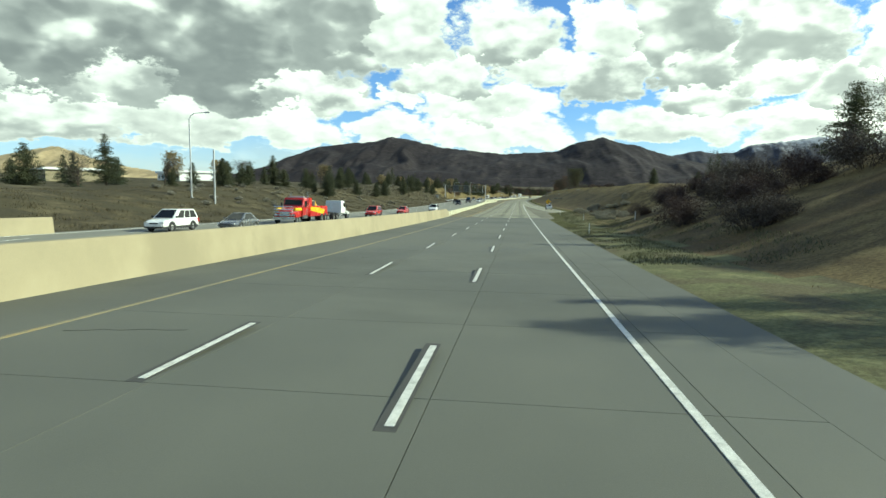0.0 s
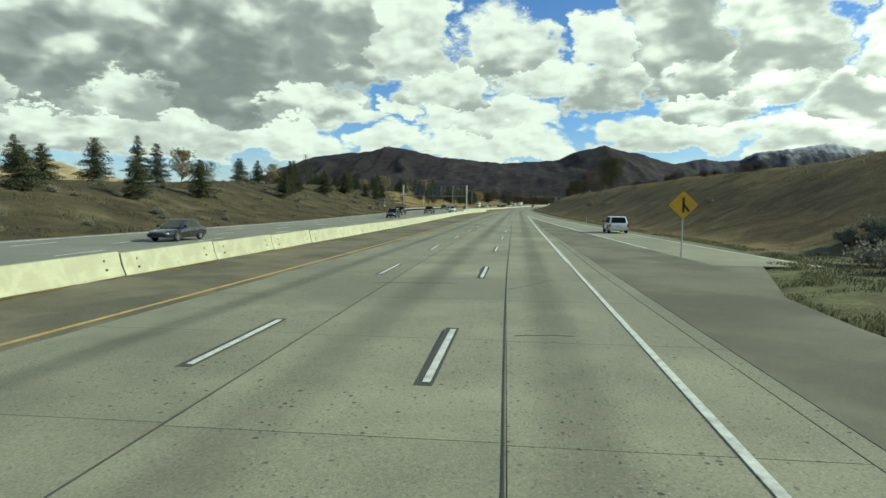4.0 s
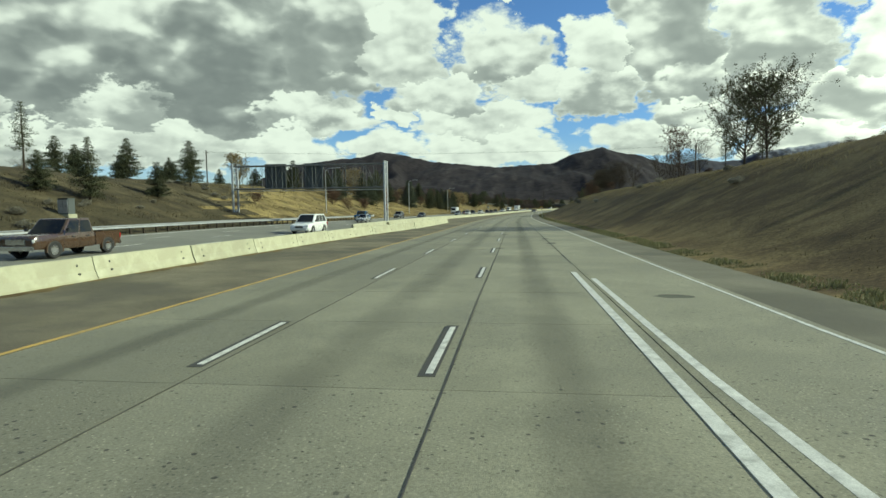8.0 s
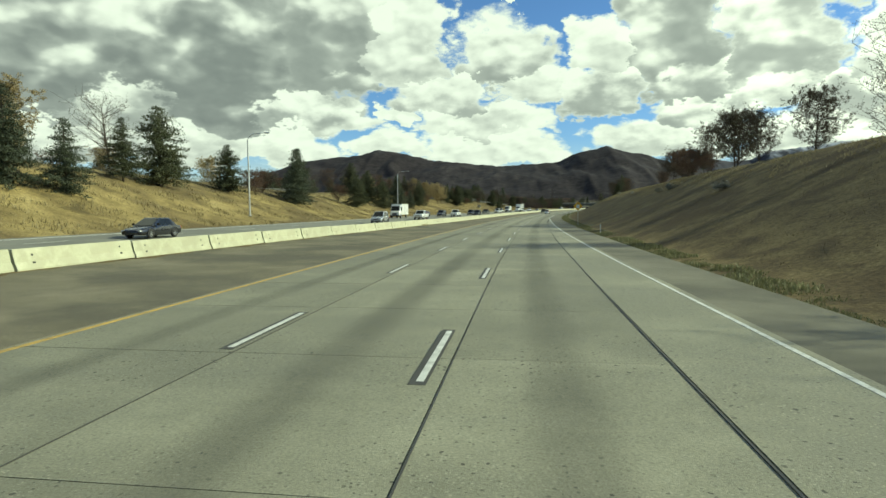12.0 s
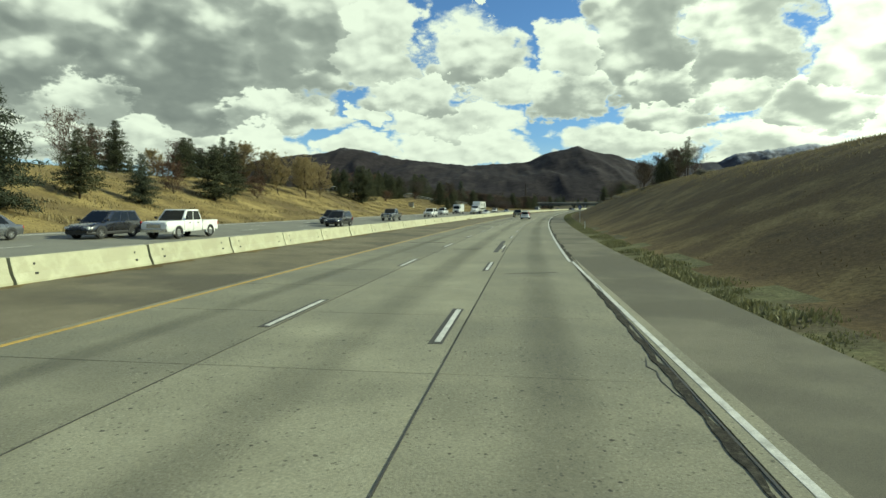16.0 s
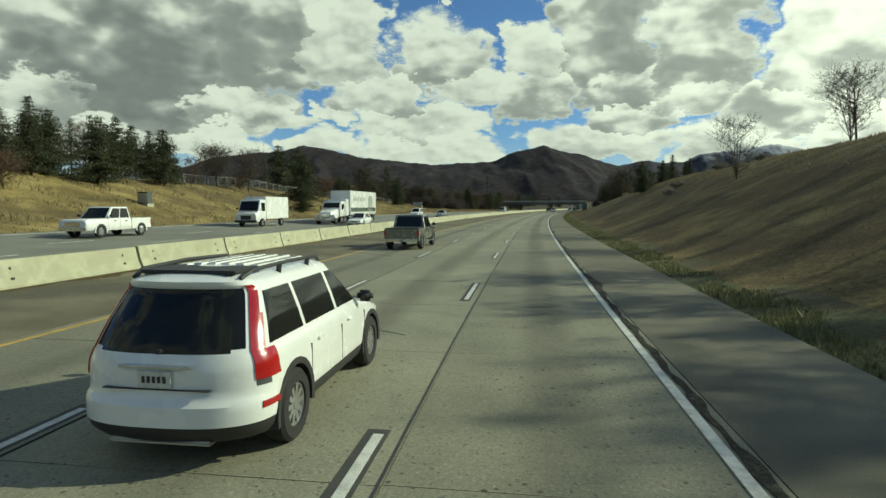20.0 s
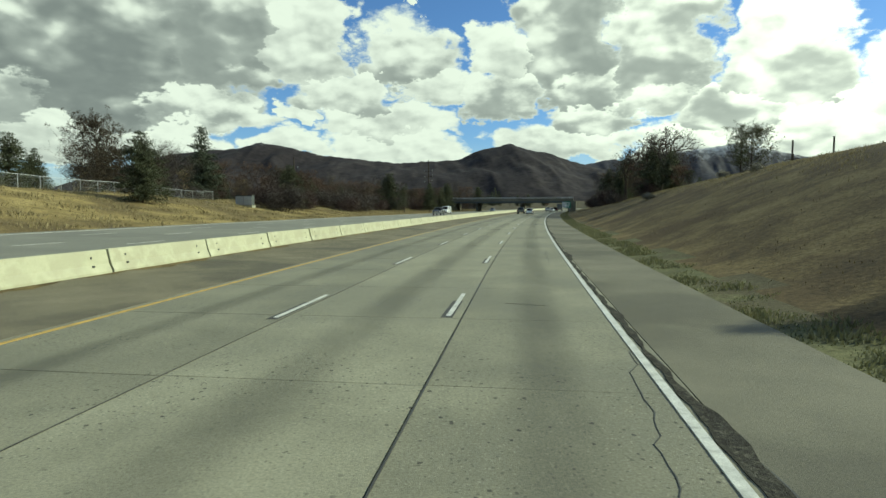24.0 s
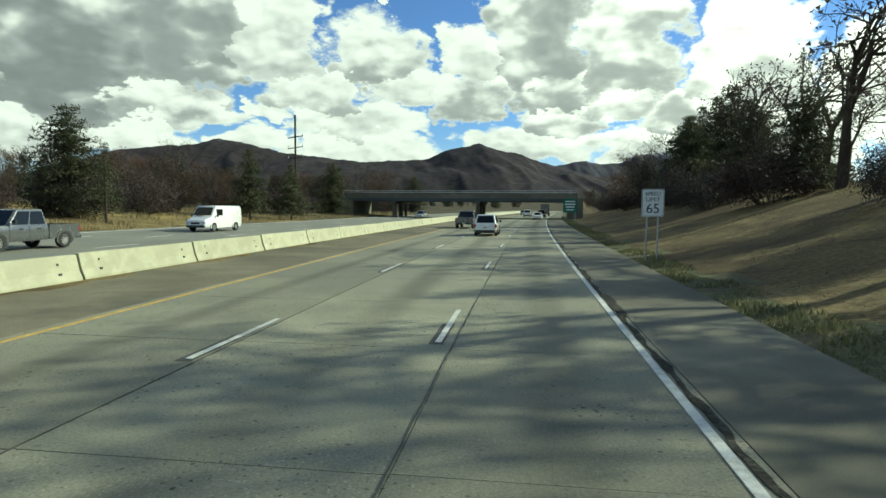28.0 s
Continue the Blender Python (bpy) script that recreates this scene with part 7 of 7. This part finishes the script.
# ---- roadside furniture ----
SIGN_YELLOW = plain("sign_yellow", (0.72, 0.40, 0.02), 0.5)
SIGN_WHITE = plain("sign_white", (0.74, 0.75, 0.72), 0.5)
SIGN_GREEN = plain("sign_green", (0.015, 0.16, 0.09), 0.5)
SIGN_BLUE = plain("sign_blue", (0.03, 0.07, 0.22), 0.5)
SIGN_BLACK = plain("sign_black", (0.015, 0.015, 0.015), 0.55)


def lettering(text, size, parent, x, y, z, mat, name="lettering"):
    cu = bpy.data.curves.new(name, "FONT")
    cu.body, cu.size, cu.align_x, cu.align_y, cu.extrude = text, size, "CENTER", "CENTER", 0.004
    tmp = bpy.data.objects.new(name, cu)
    me = bpy.data.meshes.new_from_object(tmp)
    bpy.data.objects.remove(tmp)
    me.materials.append(mat)
    ob = new(name, me)
    ob.parent = parent
    ob.matrix_basis = pose(x, y, z, 90, 0, 0)
    return ob


def post(parent, x, z, r=0.035, name="post", mat=None, y=0.0):
    bm = bmesh.new()
    rod(bm, (x, y, -0.4), (x, y, z), r, n=8)
    return part(name, bm, mat or GALV, parent)


def slab_panel(parent, w, h, z, mat, name="panel", y=-0.05, turn=0.0, radius=0.04):
    bm = bmesh.new()
    box(bm, -w / 2, w / 2, -0.006, 0.006, -h / 2, h / 2)
    bmesh.ops.bevel(bm, geom=[e for e in bm.edges if abs(e.verts[0].co.y - e.verts[1].co.y) > 0.005], offset=radius, segments=4, affect="EDGES")
    ob = part(name, bm, mat, parent)
    ob.matrix_basis = pose(0, y, z, 0, turn, 0)
    return ob


# reduced speed warning
root = new("warning_sign")
post(root, 0, 3.3)
slab_panel(root, 1.02, 1.02, 2.95, SIGN_YELLOW, "diamond_panel", turn=45)
slab_panel(root, 0.95, 0.95, 2.95, SIGN_BLACK, "border", -0.044, 45)
slab_panel(root, 0.98, 0.98, 2.95, SIGN_YELLOW, "face", -0.062, 45)
slab_panel(root, 0.46, 0.54, 2.86, SIGN_WHITE, "inset_panel", -0.078)
lettering("65", 0.34, root, 0, -0.088, 2.80, SIGN_BLACK)
bm = bmesh.new()
box(bm, -0.05, 0.05, -0.088, -0.078, 3.16, 3.40)
part("arrow", bm, SIGN_BLACK, root)
bm = bmesh.new()
vs = [bm.verts.new(p) for p in ((-0.15, -0.088, 3.38), (0.15, -0.088, 3.38), (0, -0.088, 3.58), (-0.15, -0.078, 3.38), (0.15, -0.078, 3.38), (0, -0.078, 3.58))]
for q in ((0, 1, 2), (3, 5, 4), (0, 3, 4, 1), (1, 4, 5, 2), (2, 5, 3, 0)):
    bm.faces.new([vs[i] for i in q])
part("arrow_head", bm, SIGN_BLACK, root)
root.matrix_basis = stand(450.7, 8.3)
tagged(root, "yellow diamond warning sign reading 65 with an up arrow", "road sign")

# speed limit
root = new("speed_limit_sign")
post(root, -0.25, 3.2)
post(root, 0.25, 3.2)
slab_panel(root, 1.0, 1.28, 2.68, SIGN_WHITE)
slab_panel(root, 0.96, 1.24, 2.68, SIGN_BLACK, "border", -0.054)
slab_panel(root, 0.92, 1.20, 2.68, SIGN_WHITE, "face", -0.062)
lettering("SPEED", 0.27, root, 0, -0.074, 3.09, SIGN_BLACK)
lettering("LIMIT", 0.27, root, 0, -0.074, 2.83, SIGN_BLACK)
lettering("65", 0.62, root, 0, -0.074, 2.40, SIGN_BLACK)
root.matrix_basis = stand(847.0, 7.3)
tagged(root, "white speed limit sign reading 65 beside the shoulder", "road sign")

# merge warning beside the ramp
root = new("merge_sign")
post(root, 0, 3.1)
slab_panel(root, 0.95, 0.95, 2.75, SIGN_YELLOW, "diamond_panel", turn=45)
bm = bmesh.new()
box(bm, -0.05, 0.05, -0.07, -0.055, 2.4, 3.1)
part("arrow", bm, SIGN_BLACK, root)
bm = bmesh.new()
rod(bm, (0.26, -0.063, 2.45), (0.04, -0.063, 2.75), 0.045, n=6)
part("arrow_branch", bm, SIGN_BLACK, root)
root.matrix_basis = stand(142.6, 8.9)
tagged(root, "yellow diamond merge sign beside the ramp", "road sign")

# route marker
root = new("route_marker")
post(root, 0, 2.9)
slab_panel(root, 0.62, 0.66, 2.55, SIGN_BLUE, "shield", radius=0.16)
lettering("80", 0.36, root, 0, -0.064, 2.52, SIGN_WHITE)
root.matrix_basis = stand(575.5, 8.5)
tagged(root, "blue route marker reading 80 on a steel post", "road sign")

# green guide sign before the bridge
root = new("guide_sign")
post(root, -0.9, 3.9, 0.06)
post(root, 0.9, 3.9, 0.06)
slab_panel(root, 2.5, 2.5, 2.75, SIGN_GREEN, radius=0.12)
for i, (wd, zz) in enumerate(((1.7, 3.5), (1.9, 3.0), (1.5, 2.5), (1.2, 2.0))):
    bm = bmesh.new()
    box(bm, -wd / 2, wd / 2, -0.075, -0.06, zz - 0.11, zz + 0.11)
    part("bar", bm, SIGN_WHITE, root)
root.matrix_basis = stand(926.0, 7.6)
tagged(root, "green guide sign on two posts before the bridge", "road sign")

# delineators
def delineator(s, d):
    root = new("delineator")
    bm = bmesh.new()
    box(bm, -0.035, 0.035, -0.012, 0.012, -0.3, 0.95)
    part("post", bm, SIGN_WHITE, root)
    bm = bmesh.new()
    box(bm, -0.03, 0.03, -0.02, -0.012, 0.78, 0.92)
    part("reflector", bm, HEAD, root)
    root.matrix_basis = stand(s, d)
    tagged(root, "slim white delineator post in the verge", "delineator", "delineators along the shoulder")


for s, d in ((46, 7.6), (62, 14.6), (86, 11.5), (118, 10.2), (208, 12.0), (418, 8.6), (548, 7.6)):
    delineator(s, d)


def lamp(s, d, high=11.6, arm=2.6, label="tall galvanised street lamp with a curved arm"):
    root = new("street_lamp")
    post(root, 0, high - 0.9, 0.11, "pole")
    bm = bmesh.new()
    pts = [(0, 0, high - 0.95), (0.25, 0, high - 0.45), (0.8, 0, high - 0.12), (arm, 0, high)]
    for a, b in zip(pts, pts[1:]):
        rod(bm, a, b, 0.05, n=7)
    part("arm", bm, GALV, root)
    lump(root, "lamp_head", arm - 0.1, arm + 0.65, -0.15, 0.15, high - 0.10, high + 0.08, GALV, 0.05)
    lump(root, "base_flange", -0.22, 0.22, -0.22, 0.22, 0.0, 0.14, GALV, 0.02)
    root.matrix_basis = stand(s, d)
    return tagged(root, label, "street lamp", "street lamps")


for s, d, h in ((75, -47.3, 12.6), (354, -38.6, 9.5), (432, -37.2, 11.4), (510, -37.6, 11.2)):
    lamp(s, d, h)
root = new("utility_pole")
post(root, 0, 8.0, 0.13, "pole", GALV)
root.matrix_basis = stand(75, -43.6)
tagged(root, "plain grey pole beside the exit ramp", "pole")


def power_pole(s, d, high):
    root = new("power_pole")
    post(root, 0, high, 0.2, "pole", BARK)
    for z in (high - 4.5, high - 6.6, high - 8.6):
        bm = bmesh.new()
        rod(bm, (-1.6, 0, z), (1.6, 0, z + 0.4), 0.09)
        part("crossarm", bm, BARK, root)
        for x in (-1.5, 1.5):
            bm = bmesh.new()
            rod(bm, (x, 0, z + 0.2 + x * 0.12), (x, 0, z + 0.75 + x * 0.12), 0.07)
            part("insulator", bm, GALV, root)
    root.matrix_basis = stand(s, d)
    tagged(root, "tall wooden power pole with crossarms", "power pole", "power poles")


for s, d, h in ((927, -46, 19), (905, -92, 18), (852, 58, 11), (846, 64, 11), (875, 66, 11)):
    power_pole(s, d, h)


def overhead_line(a, b, high_a, high_b):
    """Two sagging wires between a pair of plain wooden poles."""
    ends = []
    for (s, d), high in ((a, high_a), (b, high_b)):
        root = new("utility_pole")
        post(root, 0, high, 0.13, "pole", BARK)
        bm = bmesh.new()
        rod(bm, (0, -1.0, high - 0.4), (0, 1.0, high - 0.4), 0.06)
        part("crossarm", bm, BARK, root)
        root.matrix_basis = stand(s, d)
        tagged(root, "wooden utility pole beyond the top of the slope", "utility pole", "poles of the overhead line")
        ends.append(at(s, d, None, high - 0.34))
    for off in (-0.9, 0.9):
        bm = bmesh.new()
        pts = []
        for i in range(31):
            u = i / 30
            p = ends[0].lerp(ends[1], u)
            pts.append((p.x, p.y + off, p.z - 4 * 1.1 * u * (1 - u)))
        rings = [[bm.verts.new((x + 0.003 * c, y + 0.010 * c, z + 0.010 * t)) for c, t in ((1, 0), (0, 1), (-1, 0), (0, -1))] for x, y, z in pts]
        for p, q in zip(rings, rings[1:]):
            for i in range(4):
                bm.faces.new([p[i], p[(i + 1) % 4], q[(i + 1) % 4], q[i]])
        wire = part("overhead_wire", bm, TRIM, None)
        tagged(wire, "thin dark overhead wire spanning the highway", "wire", "overhead wires")


overhead_line((371, 41), (362, -70), 9.0, 9.0)


# ---- sign gantry over the opposite carriageway ----
def gantry():
    root = new("sign_gantry")
    span = 22.6
    top, low = 8.9, 5.6
    for k, x in enumerate((0.0, -span)):
        base = 0.75 if k == 0 else 0.3
        for y in (-0.75, 0.75):
            bm = bmesh.new()
            rod(bm, (x, y, base - 0.8), (x, y, 9.3), 0.17, n=10)
            part("leg", bm, GALV, root)
        z = base + 0.4
        while z < 9.0:
            z2 = min(z + 1.05, 9.1)
            bm = bmesh.new()
            rod(bm, (x, -0.75, z), (x, 0.75, z2), 0.05)
            rod(bm, (x, 0.75, z), (x, -0.75, z2), 0.05)
            part("brace", bm, RUSTY if 2.2 < z < 4.6 else GALV, root)
            z = z2 + 0.06
        lump(root, "footing", x - 0.7, x + 0.7, -1.3, 1.3, -0.6, base - 0.1, BARRIER, 0.05)
    for y in (-0.7, 0.7):
        for z in (low, top):
            bm = bmesh.new()
            rod(bm, (0, y, z), (-span, y, z), 0.08)
            part("chord", bm, TRUSS, root)
    n = 15
    for i in range(n + 1):
        x = -span * i / n
        bm = bmesh.new()
        for y in (-0.7, 0.7):
            rod(bm, (x, y, low), (x, y, top), 0.035)
        rod(bm, (x, -0.7, low), (x, 0.7, low), 0.04)
        rod(bm, (x, -0.7, top), (x, 0.7, top), 0.04)
        part("strut", bm, TRUSS, root)
        if i < n:
            bm = bmesh.new()
            x2 = -span * (i + 1) / n
            for y in (-0.7, 0.7):
                rod(bm, (x, y, low if i % 2 else top), (x2, y, top if i % 2 else low), 0.022)
            rod(bm, (x, -0.7, low), (x2, 0.7, low), 0.03)
            part("diagonal", bm, TRUSS, root)
    lump(root, "walkway", -span + 0.4, -0.4, 0.75, 1.45, low - 0.32, low - 0.24, GALV, 0.01)
    for i in range(8):
        x = -1.6 - i * 2.75
        bm = bmesh.new()
        rod(bm, (x, -0.7, low - 0.28), (x, 1.8, low - 0.22), 0.05)
        part("bracket", bm, TRUSS, root)
    for x0, x1 in ((-12.4, -9.5), (-18.4, -15.1)):
        p = lump(root, "sign_panel", x0, x1, 0.95, 1.02, low + 0.1, top + 0.35, SIGNBACK, 0.02, "dark weathered back of a road sign")
        for k in range(3):
            xx = x0 + (x1 - x0) * (k + 0.5) / 3
            lump(p, "stiffener", xx - 0.04, xx + 0.04, 0.86, 0.95, low + 0.1, top + 0.3, SIGNBACK, 0.01)
    root.matrix_basis = stand(316.4, -16.95, float(lift(316.4, -16.95)))
    tagged(root, "galvanised truss sign gantry with rusty braces", "sign gantry")


gantry()


# ---- guard rail along the far shoulder ----
def guard_rail(s0, s1, d):
    root = new("guard_rail")
    ob = loft("rail", s0, s1, d, [(0.02, 0.48), (0.09, 0.53), (0.03, 0.62), (0.03, 0.66), (0.09, 0.75), (0.02, 0.80), (-0.01, 0.80), (-0.01, 0.48)], GALV, 3.0, root)
    s = s0 + 0.5
    bm0 = bmesh.new()
    box(bm0, -0.08, 0.08, -0.07, 0.07, -0.4, 0.78)
    first = part("post", bm0, BARK, root)
    first.matrix_basis = stand(s, d - 0.12, float(lift(s, d)))
    while s < s1 - 2:
        s += 1.905
        p = new("post", first.data)
        p.parent = root
        p.matrix_basis = stand(s, d - 0.12, float(lift(s, d)))
    bm = bmesh.new()
    box(bm, -0.06, 0.24, -0.3, 0.3, 0.42, 0.88)
    end = part("end_terminal", bm, SIGN_WHITE, root)
    end.matrix_basis = stand(s1 + 0.2, d, float(lift(s1, d)))
    tagged(root, "galvanised steel guard rail on wooden posts", "guard rail")


guard_rail(268, 371, -33.0)
tagged(loft("ramp_wall", 2, 31, -31.6, taper_wall(0.5, 0.3, 1.15), TANWALL), "pale concrete wall beside the exit ramp", "wall", kind="structure")
E_RAMP = lambda s: np.interp(s, [28, 60, 90, 120], [-62, -46, -36.5, -33.5])
tagged(strip("exit_ramp", 28, 120, lambda s: E_RAMP(s) - 4, lambda s: np.minimum(E_RAMP(s) + 3.5, -31.9), 0.03, ASPHALT_PALE, 0.2), "grey asphalt exit ramp bending away", "road", kind="structure")


# ---- overpass ----
def bridge(s, left, right):
    root = new("overpass")
    zb = float(lift(s, 0))
    lump(root, "deck", left, right, -6.5, 6.5, 4.15, 4.75, ASPHALT_PALE, 0.04, "grey concrete bridge deck")
    for y in (-6.4, -3.2, 0.0, 3.2, 6.4):
        lump(root, "girder", left + 1, right - 1, y - 0.22, y + 0.22, 3.55, 4.15, SIGNBACK, 0.03, "dark steel girder")
    for y in (-6.5, 6.3):
        lump(root, "parapet", left, right, y, y + 0.25, 4.75, 5.15, ASPHALT_PALE, 0.03)
        bm = bmesh.new()
        for z in (5.45, 5.75):
            rod(bm, (left, y + 0.12, z), (right, y + 0.12, z), 0.05)
        part("rail", bm, GALV, root)
        x = left
        while x <= right:
            bm = bmesh.new()
            rod(bm, (x, y + 0.12, 5.1), (x, y + 0.12, 5.8), 0.04)
            part("rail_post", bm, GALV, root)
            x += 3.0
    for x in (-10.9, -29.0):
        lump(root, "pier_cap", x - 0.6, x + 0.6, -6.4, 6.4, 3.0, 3.55, ASPHALT_PALE, 0.05)
        for y in (-5, 0, 5):
            bm = bmesh.new()
            rod(bm, (x, y, -0.6), (x, y, 3.05), 0.45, n=14)
            part("pier", bm, ASPHALT_PALE, root)
    for x0, x1 in ((left - 1.0, left + 2.0), (right - 2.0, right + 1.0)):
        lump(root, "abutment", x0, x1, -6.6, 6.6, -1.0, 4.2, ASPHALT_PALE, 0.06)
    root.matrix_basis = stand(s, 0, zb)
    tagged(root, "concrete and steel road bridge over the highway", "bridge")


bridge(944, -40, 9.5)


# ---- far building ----
def building(s, d, long, deep, high, turn, label, walls, roof):
    root = new("building")
    lump(root, "wall", -long / 2, long / 2, -deep / 2, deep / 2, -1.5, high, walls, 0.05)
    lump(root, "roof", -long / 2 - 0.8, long / 2 + 0.8, -deep / 2 - 0.8, deep / 2 + 0.8, high, high + 0.9, roof, 0.05)
    n = int(long / 5)
    for i in range(n):
        x = -long / 2 + long * (i + 0.5) / n
        w = lump(root, "window", x - 1.2, x + 1.2, -deep / 2 - 0.06, -deep / 2 + 0.1, 1.0, 2.6, GLASS, 0.02)
        lump(w, "frame", x - 1.35, x + 1.35, -deep / 2 - 0.09, -deep / 2 - 0.05, 0.85, 1.0, SIGN_WHITE, 0.01)
    root.matrix_basis = stand(s, d, None, turn)
    tagged(root, label, "building")


building(210, -185, 55, 20, 4.2, -40, "long low building with a white roof among trees", TANWALL, SIGN_WHITE)
building(150, -190, 36, 16, 4.0, -50, "low pale building behind the trees", TANWALL, SIGN_WHITE)
building(240, -150, 30, 14, 3.6, -40, "low white warehouse behind the pines", SIGN_WHITE, SIGN_WHITE)


# ---- fences, boxes and litter ----
def mesh_fence(s0, s1, d, high, label, step=3.0, name="chain_link_fence"):
    """Posts, a top rail and crossed wires."""
    root = new(name)
    n = int((s1 - s0) / step)
    feet = [at(s0 + i * step, d) for i in range(n + 1)]
    for p in feet:
        bm = bmesh.new()
        rod(bm, (p.x, p.y, p.z - 0.3), (p.x, p.y, p.z + high), 0.035, n=6)
        part("post", bm, GALV, root)
    for a, b in zip(feet, feet[1:]):
        bm = bmesh.new()
        rod(bm, (a.x, a.y, a.z + high), (b.x, b.y, b.z + high), 0.028, n=5)
        part("top_rail", bm, GALV, root)
        bm = bmesh.new()
        k = 9
        for i in range(-k, k):
            for sign in (1, -1):
                u0, u1 = i / k, i / k + 1.0
                lo, hi = max(u0, 0.0), min(u1, 1.0)
                if hi <= lo:
                    continue
                f0, f1 = (lo - u0), (hi - u0)
                p, q = a.lerp(b, lo if sign > 0 else 1 - lo), a.lerp(b, hi if sign > 0 else 1 - hi)
                rod(bm, (p.x, p.y, p.z + high * f0), (q.x, q.y, q.z + high * f1), 0.007, n=3)
        part("wire_mesh", bm, GALV, root)
    return tagged(root, label, "fence")


mesh_fence(618, 690, -57.5, 1.7, "grey chain-link fence along the top of the slope")
mesh_fence(690, 804, -57.0, 1.7, "weathered chain-link fence along the top of the slope")
mesh_fence(440, 505, -62.0, 1.2, "low chain-link fence at the field's edge")
mesh_fence(474, 483, -66.0, 6.5, "tall chain-link ball-field backstop on the hill", name="backstop")


def utility_box(s, d, w, high, label):
    root = new("utility_cabinet")
    lump(root, "plinth", -w / 2 - 0.1, w / 2 + 0.1, -0.45, 0.45, -0.3, 0.12, BARRIER, 0.02)
    lump(root, "body", -w / 2, w / 2, -0.35, 0.35, 0.12, high, SIGNBACK, 0.03)
    lump(root, "lid", -w / 2 - 0.04, w / 2 + 0.04, -0.39, 0.39, high, high + 0.07, SIGNBACK, 0.02)
    for x in (-w / 4, w / 4):
        dr = lump(root, "door", x - w / 4 + 0.03, x + w / 4 - 0.03, -0.375, -0.35, 0.2, high - 0.08, GALV, 0.008)
        lump(dr, "handle", x + 0.06, x + 0.09, -0.40, -0.37, high * 0.5, high * 0.5 + 0.15, TRIM, 0.006)
    root.matrix_basis = stand(s, d, None, -12)
    tagged(root, label, "cabinet")


utility_box(653.5, -41.3, 1.5, 1.35, "weathered grey utility cabinet in the dry grass")
utility_box(284, -39.5, 1.3, 1.5, "weathered grey utility cabinet on the slope")
utility_box(796, -46.0, 3.4, 1.7, "long grey utility cabinet at the slope's foot")


def litter(s, d, rng):
    """Bent scraps and a tuft of dry weed against the barrier."""
    root = new("roadside_litter")
    for i in range(7):
        bm = bmesh.new()
        w, l = rng.uniform(0.03, 0.11), rng.uniform(0.05, 0.22)
        box(bm, -w, w, -l, l, 0.0, 0.015)
        bmesh.ops.subdivide_edges(bm, edges=bm.edges, cuts=2)
        for v in bm.verts:
            v.co.z += 0.12 * w * math.sin(v.co.y * 9) + 0.02
        bm.transform(pose(rng.uniform(-0.7, 0.7), rng.uniform(-1.2, 1.2), 0.0, 0, 0, rng.uniform(0, 180)))
        part("scrap", bm, (SIGN_WHITE, TANWALL, RUBBER)[i % 3], root)
    verts, faces = [], []
    for i in range(160):
        x, y, a, h = rng.normal(-0.4, 0.2), rng.normal(-0.9, 0.5), rng.uniform(0, 6.3), rng.uniform(0.1, 0.45)
        o = len(verts)
        verts += [(x, y, 0.0), (x + 0.02 * math.cos(a), y + 0.02 * math.sin(a), 0.0), (x + h * 0.5 * math.cos(a), y + h * 0.5 * math.sin(a), h)]
        faces.append((o, o + 1, o + 2))
    shape("dry_weeds", verts, faces, STRAW, root)
    root.matrix_basis = stand(s, d, float(lift(s, d)))
    tagged(root, "scraps of litter and dry weeds beside the barrier", "litter")


rng = np.random.default_rng(41)
for s, d in ((592, -11.9), (440, -13.5), (316, -16.6), (705, -11.6)):
    litter(s, d, rng)


# ---- concrete slabs of the lanes, last ----
SLAB = 4.572


def slab_mesh(w, mat):
    v, f = bars([block(-w / 2 + 0.006, w / 2 - 0.006, 0.006, SLAB - 0.006, -0.09, 0.0)])
    ob = shape("slab_mesh", v, f, mat)
    me = ob.data
    bpy.data.objects.remove(ob)
    return me


def lay(w, mid, s0, s1, single, mat):
    me = slab_mesh(w, mat)
    v, f = [], []
    s = s0
    while s < s1:
        c = mid + float(SHIFT(s + 0.1))
        swing = math.degrees(math.atan((float(SHIFT(s + SLAB)) - float(SHIFT(s + 0.1))) / SLAB)) if s > 92 else 0.0
        m = stand(s, c, float(lift(s, c)), -swing)
        tilt = (float(lift(s + SLAB, c)) - float(lift(s, c))) / SLAB
        m = m @ Matrix.Rotation(math.atan(tilt), 4, "X")
        if single(s):
            ob = new("slab", me)
            ob.parent = ROAD
            ob.matrix_basis = m
        else:
            o = len(v)
            v += [tuple(m @ q.co) for q in me.vertices]
            f += [tuple(o + i for i in p.vertices) for p in me.polygons]
        s += SLAB
    if v:
        tagged(shape("slab_rest", v, f, mat, ROAD), kind="stuff")


for lane, (a, b) in enumerate(((-8.0, -3.46), (-3.46, 0.3), (0.3, 3.74))):
    near = (lambda s: 96 <= s < 440) if lane else (lambda s: False)
    if lane == 0:
        a = -9.2
    lay(b - a, (a + b) / 2, 92.5 + lane * 0.02, 1400, near, CONCRETE)
    a = max(a, -7.75)
    lay(b - a, (a + b) / 2, 92.46 - 64 * SLAB, 91, lambda s: False, CONCRETE_NEW)
lay(0.9, 4.2, 92.5, 200, lambda s: False, CONCRETE)
lay(1.16, 4.32, 92.46 - 64 * SLAB, 91, lambda s: False, CONCRETE_NEW)
